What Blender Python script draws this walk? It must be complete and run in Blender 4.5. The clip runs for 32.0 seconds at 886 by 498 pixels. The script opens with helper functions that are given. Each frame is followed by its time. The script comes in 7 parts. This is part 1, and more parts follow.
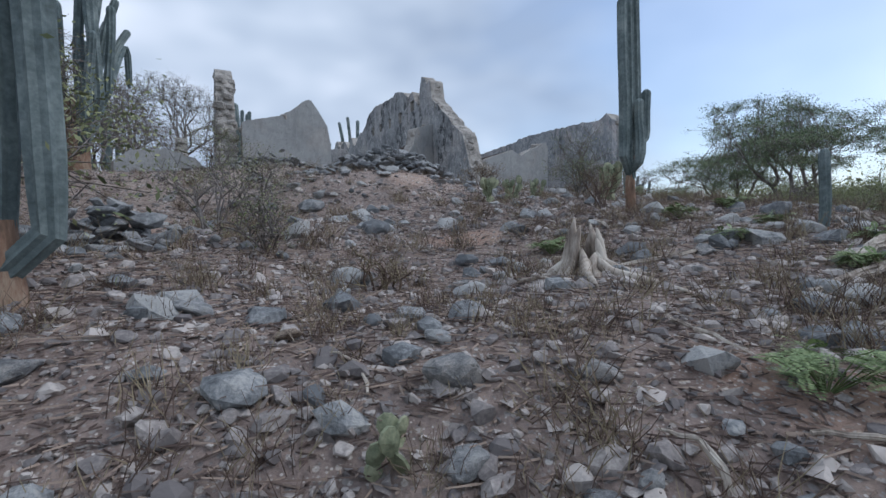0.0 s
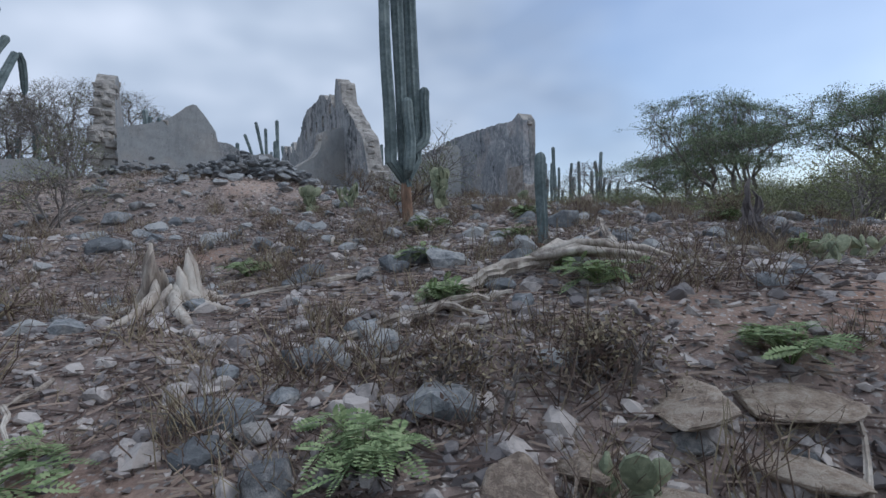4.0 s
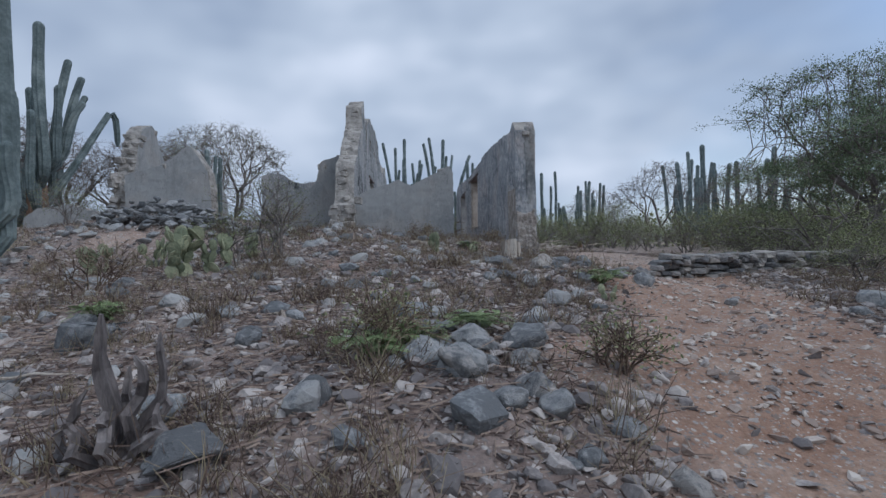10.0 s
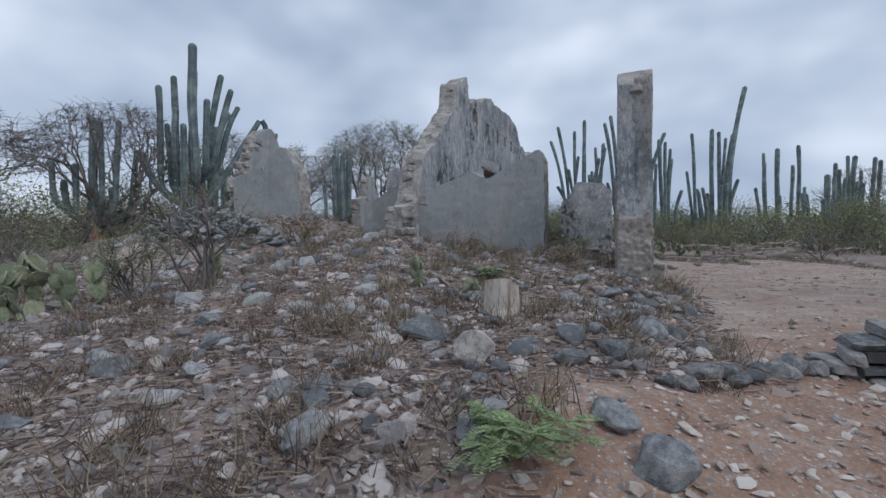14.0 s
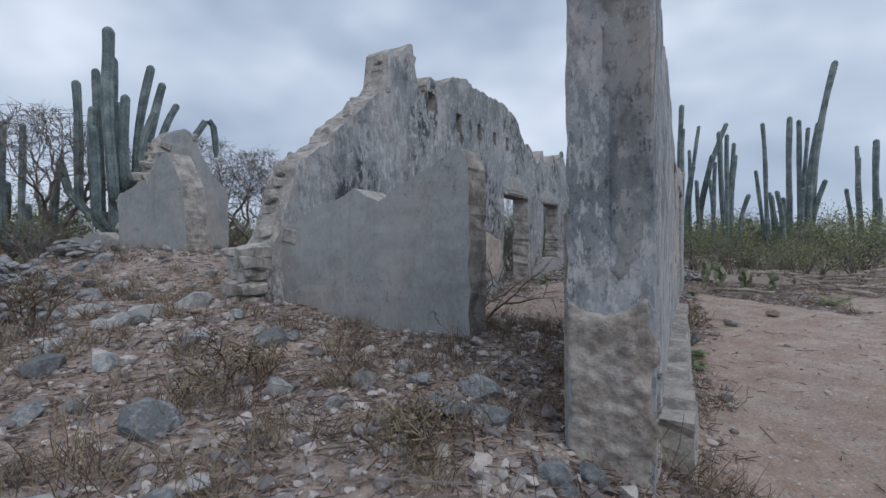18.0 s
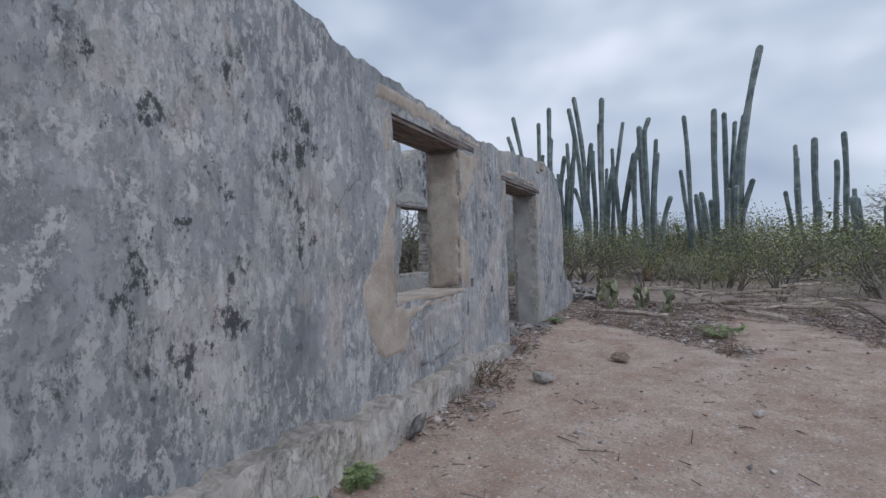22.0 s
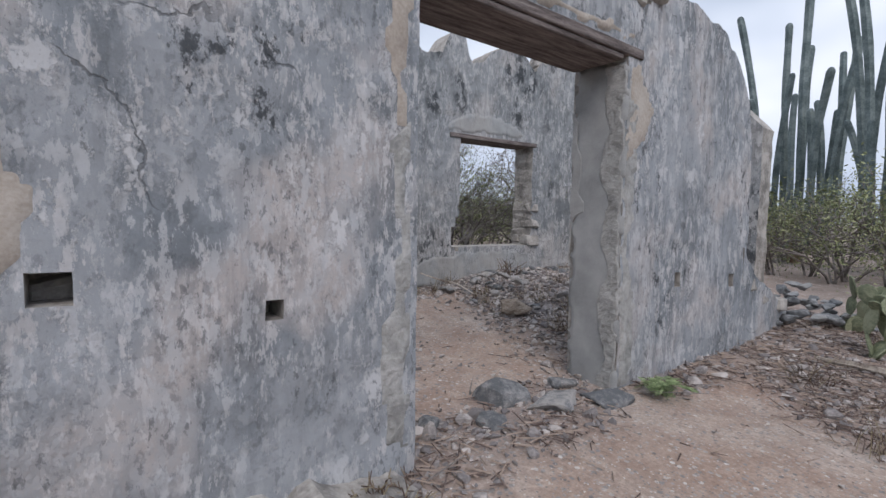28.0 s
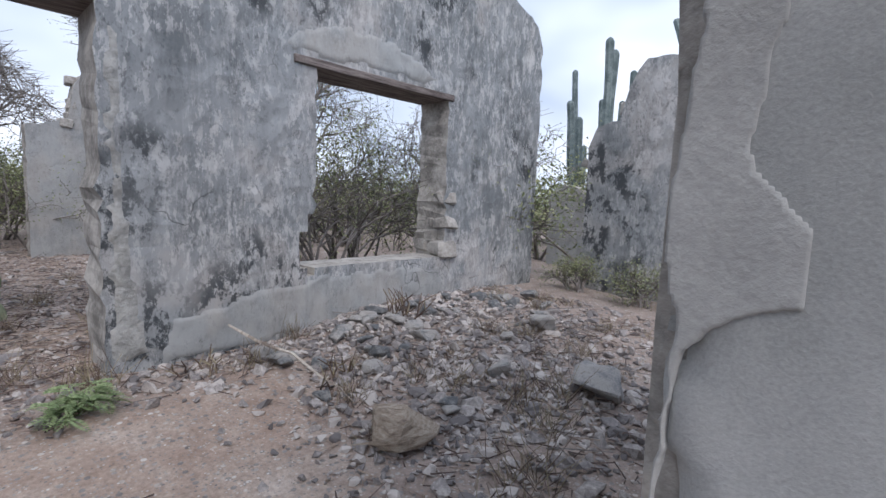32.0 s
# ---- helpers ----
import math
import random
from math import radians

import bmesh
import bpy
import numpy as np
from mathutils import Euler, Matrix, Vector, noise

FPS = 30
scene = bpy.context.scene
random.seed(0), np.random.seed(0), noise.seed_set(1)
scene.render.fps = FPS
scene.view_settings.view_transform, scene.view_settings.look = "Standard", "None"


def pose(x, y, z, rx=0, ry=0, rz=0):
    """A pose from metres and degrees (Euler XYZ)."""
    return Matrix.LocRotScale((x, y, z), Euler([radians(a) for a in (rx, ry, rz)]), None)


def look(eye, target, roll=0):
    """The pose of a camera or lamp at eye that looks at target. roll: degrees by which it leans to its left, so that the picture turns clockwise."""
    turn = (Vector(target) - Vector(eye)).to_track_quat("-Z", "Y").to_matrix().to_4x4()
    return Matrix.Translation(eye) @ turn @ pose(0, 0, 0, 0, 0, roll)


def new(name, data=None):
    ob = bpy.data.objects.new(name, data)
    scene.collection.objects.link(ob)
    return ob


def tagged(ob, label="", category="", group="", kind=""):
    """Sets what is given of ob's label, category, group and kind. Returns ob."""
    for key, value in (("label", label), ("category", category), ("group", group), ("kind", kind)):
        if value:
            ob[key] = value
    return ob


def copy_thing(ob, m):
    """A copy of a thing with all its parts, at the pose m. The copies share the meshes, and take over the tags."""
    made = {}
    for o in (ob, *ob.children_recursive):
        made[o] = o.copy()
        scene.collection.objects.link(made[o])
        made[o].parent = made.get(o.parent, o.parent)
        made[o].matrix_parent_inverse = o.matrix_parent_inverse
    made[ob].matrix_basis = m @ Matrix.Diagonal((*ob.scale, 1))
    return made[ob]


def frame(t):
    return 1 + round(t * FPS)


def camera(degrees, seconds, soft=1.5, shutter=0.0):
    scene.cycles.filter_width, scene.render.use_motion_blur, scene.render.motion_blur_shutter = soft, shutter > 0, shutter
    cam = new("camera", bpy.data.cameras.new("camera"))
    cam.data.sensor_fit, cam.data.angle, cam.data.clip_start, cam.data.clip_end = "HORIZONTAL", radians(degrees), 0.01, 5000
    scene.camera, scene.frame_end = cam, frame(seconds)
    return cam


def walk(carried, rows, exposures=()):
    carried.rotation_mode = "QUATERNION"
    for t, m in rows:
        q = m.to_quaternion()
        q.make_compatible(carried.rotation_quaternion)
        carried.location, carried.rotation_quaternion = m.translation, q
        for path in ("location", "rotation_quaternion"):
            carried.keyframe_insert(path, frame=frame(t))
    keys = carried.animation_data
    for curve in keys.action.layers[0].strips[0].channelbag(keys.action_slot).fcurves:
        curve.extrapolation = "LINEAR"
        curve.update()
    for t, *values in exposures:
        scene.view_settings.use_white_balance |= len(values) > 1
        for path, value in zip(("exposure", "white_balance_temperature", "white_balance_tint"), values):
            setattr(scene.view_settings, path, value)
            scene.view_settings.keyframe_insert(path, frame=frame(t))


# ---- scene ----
import collections
cam = camera(86.5, 32.0)
PATH = [
    (0, (-11.434, -10.071, -0.178), (-10.488, -8.31, -0.245), -0.9),
    (0.5, (-11.233, -9.996, -0.15), (-10.247, -8.256, -0.177), -0.9),
    (1, (-10.889, -10.075, -0.183), (-9.84, -8.371, -0.188), -1.0),
    (1.5, (-10.593, -10.387, -0.178), (-9.486, -8.721, -0.198), -1.3),
    (2, (-10.189, -10.577, -0.186), (-9.044, -8.938, -0.216), -1.5),
    (2.5, (-9.77, -10.729, -0.139), (-8.639, -9.08, -0.176), -1.4),
    (3, (-9.409, -10.914, -0.125), (-8.321, -9.237, -0.177), -1.6),
    (3.5, (-8.971, -10.885, -0.115), (-7.958, -9.162, -0.173), -1.6),
    (5.5, (-7.322, -10.963, 0.148), (-6.684, -9.068, 0.111), -1.7),
    (6, (-6.835, -10.906, 0.271), (-6.251, -8.993, 0.254), -1.7),
    (6.5, (-6.331, -10.728, 0.379), (-5.783, -8.804, 0.385), -1.6),
    (7, (-5.788, -10.753, 0.391), (-5.264, -8.823, 0.417), -1.6),
    (7.5, (-5.298, -10.782, 0.482), (-4.81, -8.842, 0.499), -1.5),
    (8, (-4.78, -10.649, 0.53), (-4.345, -8.697, 0.54), -1.8),
    (8.5, (-4.158, -10.56, 0.572), (-3.775, -8.597, 0.58), -1.7),
    (9, (-3.666, -10.493, 0.647), (-3.35, -8.519, 0.648), -1.5),
    (9.5, (-3.052, -10.337, 0.707), (-2.832, -8.35, 0.693), -1.4),
    (10, (-2.548, -10.311, 0.644), (-2.427, -8.314, 0.625), -1.3),
    (10.5, (-1.998, -10.071, 0.659), (-2.024, -8.072, 0.634), -1.4),
    (11, (-1.538, -9.812, 0.676), (-1.688, -7.818, 0.654), -1.3),
    (11.5, (-1.213, -9.425, 0.746), (-1.506, -7.447, 0.734), -1.3),
    (12, (-0.945, -8.958, 0.865), (-1.37, -7.003, 0.857), -1.1),
    (12.5, (-0.664, -8.55, 0.922), (-1.193, -6.621, 0.902), -1.1),
    (13, (-0.467, -8.009, 0.957), (-1.09, -6.109, 0.923), -0.9),
    (13.5, (-0.214, -7.52, 0.993), (-0.913, -5.647, 0.944), -0.7),
    (14, (-0.071, -7.069, 1.042), (-0.824, -5.216, 0.993), -0.6),
    (14.5, (0.017, -6.497, 1.133), (-0.771, -4.66, 1.083), -0.6),
    (16.5, (0.281, -4.423, 1.414), (-0.575, -2.616, 1.375), -0.5),
    (17, (0.291, -3.683, 1.51), (-0.61, -1.898, 1.455), -0.5),
    (17.5, (0.38, -3.12, 1.567), (-0.56, -1.356, 1.519), -0.5),
    (18, (0.35, -2.683, 1.716), (-0.6, -0.924, 1.673), -0.7),
    (18.5, (0.333, -2.25, 1.705), (-0.609, -0.486, 1.672), -0.7),
    (19, (0.636, -1.681, 1.66), (-0.266, 0.104, 1.634), -0.8),
    (19.5, (0.825, -1.082, 1.614), (-0.055, 0.714, 1.592), -0.9),
    (20, (1.012, -0.402, 1.649), (0.165, 1.409, 1.63), -1.1),
    (20.5, (1.246, 0.06, 1.656), (0.407, 1.875, 1.646), -1.3),
    (21, (1.635, 0.637, 1.665), (0.788, 2.449, 1.665), -1.3),
    (21.5, (2.013, 1.105, 1.632), (1.161, 2.914, 1.651), -1.5),
    (22, (2.249, 1.679, 1.685), (1.381, 3.481, 1.685), -1.4),
    (22.5, (2.467, 2.077, 1.682), (1.562, 3.861, 1.683), -1.5),
    (23, (2.766, 2.543, 1.67), (1.763, 4.273, 1.673), -1.7),
    (23.5, (2.985, 3.019, 1.681), (1.868, 4.677, 1.699), -1.9),
    (24, (3.152, 3.448, 1.612), (1.944, 5.042, 1.652), -1.8),
    (24.5, (3.198, 3.861, 1.6), (1.888, 5.372, 1.636), -1.8),
    (25, (3.191, 4.353, 1.594), (1.813, 5.802, 1.597), -1.6),
    (25.5, (3.2, 4.825, 1.587), (1.748, 6.2, 1.553), -1.6),
    (26, (3.016, 5.422, 1.579), (1.514, 6.74, 1.494), -1.5),
    (26.5, (2.863, 5.959, 1.576), (1.327, 7.233, 1.441), -1.4),
    (28.5, (1.546, 7.698, 1.494), (-0.030, 8.923, 1.363), 1.4),
    (29, (1.173, 8.155, 1.539), (-0.364, 9.425, 1.385), 1.3),
    (29.5, (0.877, 8.546, 1.567), (-0.626, 9.857, 1.416), 1.4),
    (30, (0.536, 8.981, 1.589), (-0.935, 10.328, 1.440), 1.5),
    (30.5, (0.278, 9.291, 1.617), (-1.147, 10.686, 1.467), 1.6),
    (31, (0.000, 9.480, 1.649), (-1.385, 10.914, 1.491), 1.6),
    (31.5, (-0.135, 9.645, 1.658), (-1.489, 11.107, 1.483), 1.8),
    (32, (-0.269, 9.832, 1.661), (-1.610, 11.303, 1.466), 2.0),
]
walk(cam, [(t, look(eye, target, roll)) for t, eye, target, roll in PATH],
     [(0, 0.3, 6050, 10), (2.5, 0.1, 5980, 10), (5.5, 0.14, 5980, 10), (7, 0.14, 5980, 10), (9.5, 0.03, 5980, 10), (13, 0.11, 6100, 10), (18, 0.18, 6230, 10), (21, 0.2, 6280, 11), (23, 0.16, 6300, 12), (26.5, 0.26, 6500, 14), (29, 0.82, 6600, 13), (30.5, 0.93, 6500, 13), (32, 0.92, 6400, 13)])

# ---- light ----
world = bpy.data.worlds.new("overcast_sky")
scene.world = world
world.use_nodes = True
wn, wl = world.node_tree.nodes, world.node_tree.links
wn.clear()
w_out, w_bg = wn.new("ShaderNodeOutputWorld"), wn.new("ShaderNodeBackground")
w_sky = wn.new("ShaderNodeTexSky")
w_sky.sky_type, w_sky.sun_disc = "NISHITA", False
w_sky.sun_elevation, w_sky.sun_rotation = radians(48), radians(105)
w_gain = wn.new("ShaderNodeVectorMath")
w_gain.operation = "SCALE"
w_gain.inputs["Scale"].default_value = 1.25
wl.new(w_sky.outputs[0], w_gain.inputs[0])
w_co = wn.new("ShaderNodeTexCoord")
w_map = wn.new("ShaderNodeMapping")
w_map.inputs["Scale"].default_value = (1.0, 1.0, 1.8)
wl.new(w_co.outputs["Generated"], w_map.inputs["Vector"])
w_n1, w_n2 = wn.new("ShaderNodeTexNoise"), wn.new("ShaderNodeTexNoise")
for nd, sc, de in ((w_n1, 1.5, 3.5), (w_n2, 2.2, 3.0)):
    nd.inputs["Scale"].default_value, nd.inputs["Detail"].default_value = sc, de
    nd.inputs["Roughness"].default_value = 0.55
    wl.new(w_map.outputs[0], nd.inputs["Vector"])
# cloud cover: closed towards the north-west, opening to blue in the east
w_sep = wn.new("ShaderNodeSeparateXYZ")
wl.new(w_co.outputs["Generated"], w_sep.inputs[0])
w_bias = wn.new("ShaderNodeMath")
w_bias.operation = "MULTIPLY_ADD"
w_bias.inputs[1].default_value, w_bias.inputs[2].default_value = -0.36, 0.18
wl.new(w_sep.outputs["X"], w_bias.inputs[0])
w_cov = wn.new("ShaderNodeMath")
w_cov.operation = "ADD"
wl.new(w_n1.outputs["Fac"], w_cov.inputs[0])
wl.new(w_bias.outputs[0], w_cov.inputs[1])
w_ramp = wn.new("ShaderNodeValToRGB")
w_ramp.color_ramp.elements[0].color = (0.38, 0.38, 0.38, 1)
w_ramp.color_ramp.elements[0].position, w_ramp.color_ramp.elements[1].position = 0.36, 0.62
wl.new(w_cov.outputs[0], w_ramp.inputs["Fac"])
w_cloud = wn.new("ShaderNodeValToRGB")
ce = w_cloud.color_ramp.elements
ce[0].position, ce[0].color = 0.34, (2.9, 3.5, 4.5, 1)
ce[1].position, ce[1].color = 0.72, (6.6, 7.0, 7.8, 1)
ce.new(0.52).color = (4.3, 4.9, 5.8, 1)
wl.new(w_n2.outputs["Fac"], w_cloud.inputs["Fac"])
w_mix = wn.new("ShaderNodeMixRGB")
wl.new(w_ramp.outputs["Color"], w_mix.inputs["Fac"])
wl.new(w_gain.outputs[0], w_mix.inputs["Color1"])
wl.new(w_cloud.outputs["Color"], w_mix.inputs["Color2"])
wl.new(w_mix.outputs[0], w_bg.inputs["Color"])
w_bg.inputs["Strength"].default_value = 0.112
wl.new(w_bg.outputs[0], w_out.inputs["Surface"])

sun = new("sun", bpy.data.lights.new("sun", "SUN"))
sun.data.energy, sun.data.angle, sun.data.color = 0.7, radians(25), (1.0, 0.96, 0.9)
sun.matrix_world = look((20, -11, 25), (0, 0, 0))
scene.view_settings.exposure = 0.0

# ---- materials ----
def material(name, base, dark=None, light=None, scale=6.0, rough=0.9, bump=0.3, fine=60.0, stretch=(1, 1, 1), spread=0.0, coords="world", blend=(0.35, 0.65), bump_dist=0.02):
    """A noise-varied matt surface: three colours over two scales of noise, relief from the finer one."""
    m = bpy.data.materials.new(name)
    m.use_nodes = True
    n, l = m.node_tree.nodes, m.node_tree.links
    b = n["Principled BSDF"]
    b.inputs["Roughness"].default_value = rough
    b.inputs["Specular IOR Level"].default_value = 0.25
    if coords == "world":
        co = n.new("ShaderNodeNewGeometry").outputs["Position"]
    else:
        co = n.new("ShaderNodeTexCoord").outputs["Object"]
    mp = n.new("ShaderNodeMapping")
    mp.inputs["Scale"].default_value = stretch
    l.new(co, mp.inputs["Vector"])
    a, f = n.new("ShaderNodeTexNoise"), n.new("ShaderNodeTexNoise")
    for nd, s, d in ((a, scale, 5.0), (f, fine, 4.0)):
        nd.inputs["Scale"].default_value, nd.inputs["Detail"].default_value = s, d
        nd.inputs["Roughness"].default_value = 0.65
        l.new(mp.outputs[0], nd.inputs["Vector"])
    dark = dark or tuple(v * 0.6 for v in base)
    light = light or tuple(min(1, v * 1.45) for v in base)
    r = n.new("ShaderNodeValToRGB")
    e = r.color_ramp.elements
    e[0].position, e[0].color = blend[0], (*dark, 1)
    e[1].position, e[1].color = blend[1], (*light, 1)
    e.new((blend[0] + blend[1]) / 2).color = (*base, 1)
    ad = n.new("ShaderNodeMath")
    ad.operation = "MULTIPLY_ADD"
    ad.inputs[1].default_value, ad.inputs[2].default_value = 0.45, -0.225
    l.new(f.outputs["Fac"], ad.inputs[0])
    ad2 = n.new("ShaderNodeMath")
    ad2.operation = "ADD"
    l.new(a.outputs["Fac"], ad2.inputs[0])
    l.new(ad.outputs[0], ad2.inputs[1])
    last = ad2
    if spread:
        oi = n.new("ShaderNodeObjectInfo") if coords == "object" else n.new("ShaderNodeNewGeometry")
        k = n.new("ShaderNodeMath")
        k.operation = "MULTIPLY_ADD"
        k.inputs[1].default_value, k.inputs[2].default_value = spread, -spread / 2
        l.new(oi.outputs["Random" if coords == "object" else "Random Per Island"], k.inputs[0])
        ad3 = n.new("ShaderNodeMath")
        ad3.operation = "ADD"
        l.new(ad2.outputs[0], ad3.inputs[0])
        l.new(k.outputs[0], ad3.inputs[1])
        last = ad3
    l.new(last.outputs[0], r.inputs["Fac"])
    l.new(r.outputs["Color"], b.inputs["Base Color"])
    if bump:
        bp = n.new("ShaderNodeBump")
        bp.inputs["Strength"].default_value, bp.inputs["Distance"].default_value = bump, bump_dist
        l.new(last.outputs[0], bp.inputs["Height"])
        l.new(bp.outputs["Normal"], b.inputs["Normal"])
    return m


def plaster(name, base, pale, white, mold, pink=(0.47, 0.41, 0.38), white_at=0.53, mold_at=0.545, crack=0.005, soft=1.0):
    """Old lime plaster: blotchy base, flaking whitewash, rain streaks, black mould, hair cracks."""
    m = bpy.data.materials.new(name)
    m.use_nodes = True
    n, l = m.node_tree.nodes, m.node_tree.links
    b = n["Principled BSDF"]
    b.inputs["Roughness"].default_value = 0.93
    b.inputs["Specular IOR Level"].default_value = 0.2
    co = n.new("ShaderNodeNewGeometry").outputs["Position"]

    def tex(scale, detail, stretch=(1, 1, 1), shift=0.0, rough=0.6, distort=0.0):
        mp, t = n.new("ShaderNodeMapping"), n.new("ShaderNodeTexNoise")
        mp.inputs["Scale"].default_value, mp.inputs["Location"].default_value = stretch, (shift, shift * 0.7, shift * 0.3)
        l.new(co, mp.inputs["Vector"])
        l.new(mp.outputs[0], t.inputs["Vector"])
        t.inputs["Scale"].default_value, t.inputs["Detail"].default_value = scale, detail
        t.inputs["Roughness"].default_value, t.inputs["Distortion"].default_value = rough, distort
        return t.outputs["Fac"]

    def cut(value, lo, hi):
        r = n.new("ShaderNodeMapRange")
        r.interpolation_type = "SMOOTHSTEP"
        r.inputs["From Min"].default_value, r.inputs["From Max"].default_value = lo, hi
        l.new(value, r.inputs["Value"])
        return r.outputs["Result"]

    def op(kind, p, q):
        k = n.new("ShaderNodeMath")
        k.operation = kind
        for i, v in enumerate((p, q)):
            if isinstance(v, float):
                k.inputs[i].default_value = v
            else:
                l.new(v, k.inputs[i])
        return k.outputs[0]

    def mix(fac, p, q):
        k = n.new("ShaderNodeMixRGB")
        l.new(fac, k.inputs["Fac"])
        for slot, v in (("Color1", p), ("Color2", q)):
            if isinstance(v, tuple):
                k.inputs[slot].default_value = (*v, 1)
            else:
                l.new(v, k.inputs[slot])
        return k.outputs[0]

    big, mid, fine = tex(0.7, 4), tex(6.5, 9, (1, 1, 0.6), 3.1, 0.72), tex(45, 5, (1, 1, 1), 7.7, 0.7)
    grit = tex(17, 6, (1, 1, 0.75), 4.4, 0.7)
    col = mix(cut(big, 0.38, 0.62), base, pale)
    col = mix(cut(tex(1.1, 3, (1, 1, 0.8), 11.0), 0.5, 0.62), col, pink)
    col = mix(op("MULTIPLY", cut(fine, 0.45, 0.75), 0.35), col, tuple(v * 1.5 for v in base))
    mott = tex(2.4, 12, (1, 1, 0.5), 6.6, 0.75)
    col = mix(op("MULTIPLY", cut(mott, 0.5, 0.4), 0.6 * soft), col, tuple(v * 0.62 for v in base))
    col = mix(op("MULTIPLY", cut(mott, 0.5, 0.57), 0.6 * soft), col, tuple(min(0.8, v * 1.1) for v in pale))
    sheet = op("MULTIPLY", cut(tex(1.5, 14, (1, 1, 0.75), 8.8, 0.78), 0.492, 0.54), cut(tex(0.55, 2, (1, 1, 1), 19.0), 0.36, 0.5))
    col = mix(op("MULTIPLY", sheet, 0.5 * soft), col, tuple(0.75 * a + 0.25 * b for a, b in zip(pale, white)))
    where = cut(tex(0.9, 3, (1, 1, 0.7), 5.5), 0.4, 0.56)
    flakes = op("MULTIPLY", cut(op("ADD", mid, op("MULTIPLY", op("SUBTRACT", fine, 0.5), 0.25)), white_at, white_at + 0.06), where)
    col = mix(op("MULTIPLY", cut(grit, 0.46, 0.38), 0.5 * soft), col, tuple(v * 0.55 for v in base))
    col = mix(op("MULTIPLY", flakes, 0.8 * soft), col, white)
    specks = op("MULTIPLY", cut(tex(14, 9, (1, 1, 0.42), 23.0, 0.72), 0.52, 0.56), cut(tex(1.6, 5, (1, 1, 0.7), 17.0), 0.44, 0.54))
    col = mix(op("MULTIPLY", specks, 0.85 * soft), col, tuple(0.5 * (a + b) for a, b in zip(pale, white)))
    peel = op("MULTIPLY", cut(tex(20, 10, (1, 1, 0.38), 31.0, 0.74), 0.53, 0.56), cut(tex(1.3, 6, (1, 1, 0.8), 27.0, 0.65), 0.45, 0.55))
    col = mix(op("MULTIPLY", peel, 0.8 * soft), col, tuple(0.35 * a + 0.65 * b for a, b in zip(pink, white)))
    pits = op("MULTIPLY", cut(tex(30, 9, (1, 1, 0.5), 37.0, 0.74), 0.555, 0.59), cut(tex(1.7, 6, (1, 1, 0.7), 33.0, 0.65), 0.46, 0.56))
    col = mix(op("MULTIPLY", pits, 0.75 * soft), col, tuple(v * 0.4 for v in base))
    streak = op("MULTIPLY", cut(tex(9, 6, (1, 1, 0.07), 1.3, 0.6), 0.5, 0.62), cut(tex(1.3, 3, (1, 1, 0.3), 2.2), 0.44, 0.58))
    col = mix(op("MULTIPLY", streak, 0.3 * soft), col, tuple(v * 0.45 for v in base))
    black = op("MULTIPLY", cut(tex(5.5, 12, (1, 1, 0.65), 9.1, 0.78), mold_at, mold_at + 0.05), cut(tex(0.8, 2, (1, 1, 0.6), 14.0), 0.52, 0.6))
    col = mix(op("MULTIPLY", black, 0.9), col, mold)
    vor = n.new("ShaderNodeTexVoronoi")
    vor.feature = "DISTANCE_TO_EDGE"
    vor.inputs["Scale"].default_value = 0.75
    wob = n.new("ShaderNodeVectorMath")
    wob.operation = "MULTIPLY_ADD"
    wn_ = n.new("ShaderNodeTexNoise")
    wn_.inputs["Scale"].default_value, wn_.inputs["Detail"].default_value = 2.0, 6.0
    l.new(co, wn_.inputs["Vector"])
    wob.inputs[1].default_value = (0.7, 0.7, 0.7)
    l.new(wn_.outputs["Color"], wob.inputs[0])
    l.new(co, wob.inputs[2])
    l.new(wob.outputs[0], vor.inputs["Vector"])
    line = op("SUBTRACT", 1.0, cut(vor.outputs["Distance"], crack * 0.4, crack))
    line = op("MULTIPLY", line, cut(tex(0.8, 2, (1, 1, 1), 21.0), 0.55, 0.6))
    col = mix(op("MULTIPLY", line, 0.6), col, tuple(v * 0.3 for v in base))
    l.new(col, b.inputs["Base Color"])
    h = op("ADD", op("MULTIPLY", op("ADD", flakes, sheet), 0.35), op("MULTIPLY", fine, 0.35))
    h = op("ADD", h, op("MULTIPLY", op("ADD", mid, grit), 0.5))
    h = op("SUBTRACT", h, op("MULTIPLY", line, 0.8))
    bp = n.new("ShaderNodeBump")
    bp.inputs["Strength"].default_value, bp.inputs["Distance"].default_value = 0.6, 0.012
    l.new(h, bp.inputs["Height"])
    l.new(bp.outputs["Normal"], b.inputs["Normal"])
    return m


M_PLASTER = plaster("grey_blue_plaster", (0.225, 0.245, 0.262), (0.345, 0.36, 0.376), (0.7, 0.69, 0.685), (0.06, 0.065, 0.07), (0.47, 0.43, 0.41), mold_at=0.55, soft=0.78)
M_INNER = plaster("sooty_plaster", (0.205, 0.218, 0.225), (0.305, 0.315, 0.32), (0.66, 0.645, 0.63), (0.05, 0.055, 0.06), (0.42, 0.40, 0.385), 0.53, 0.492, soft=0.72)
M_SMOOTH = plaster("smooth_render", (0.30, 0.308, 0.305), (0.37, 0.375, 0.37), (0.5, 0.49, 0.47), (0.17, 0.175, 0.17), (0.38, 0.365, 0.345), 0.58, 0.6, soft=0.35)
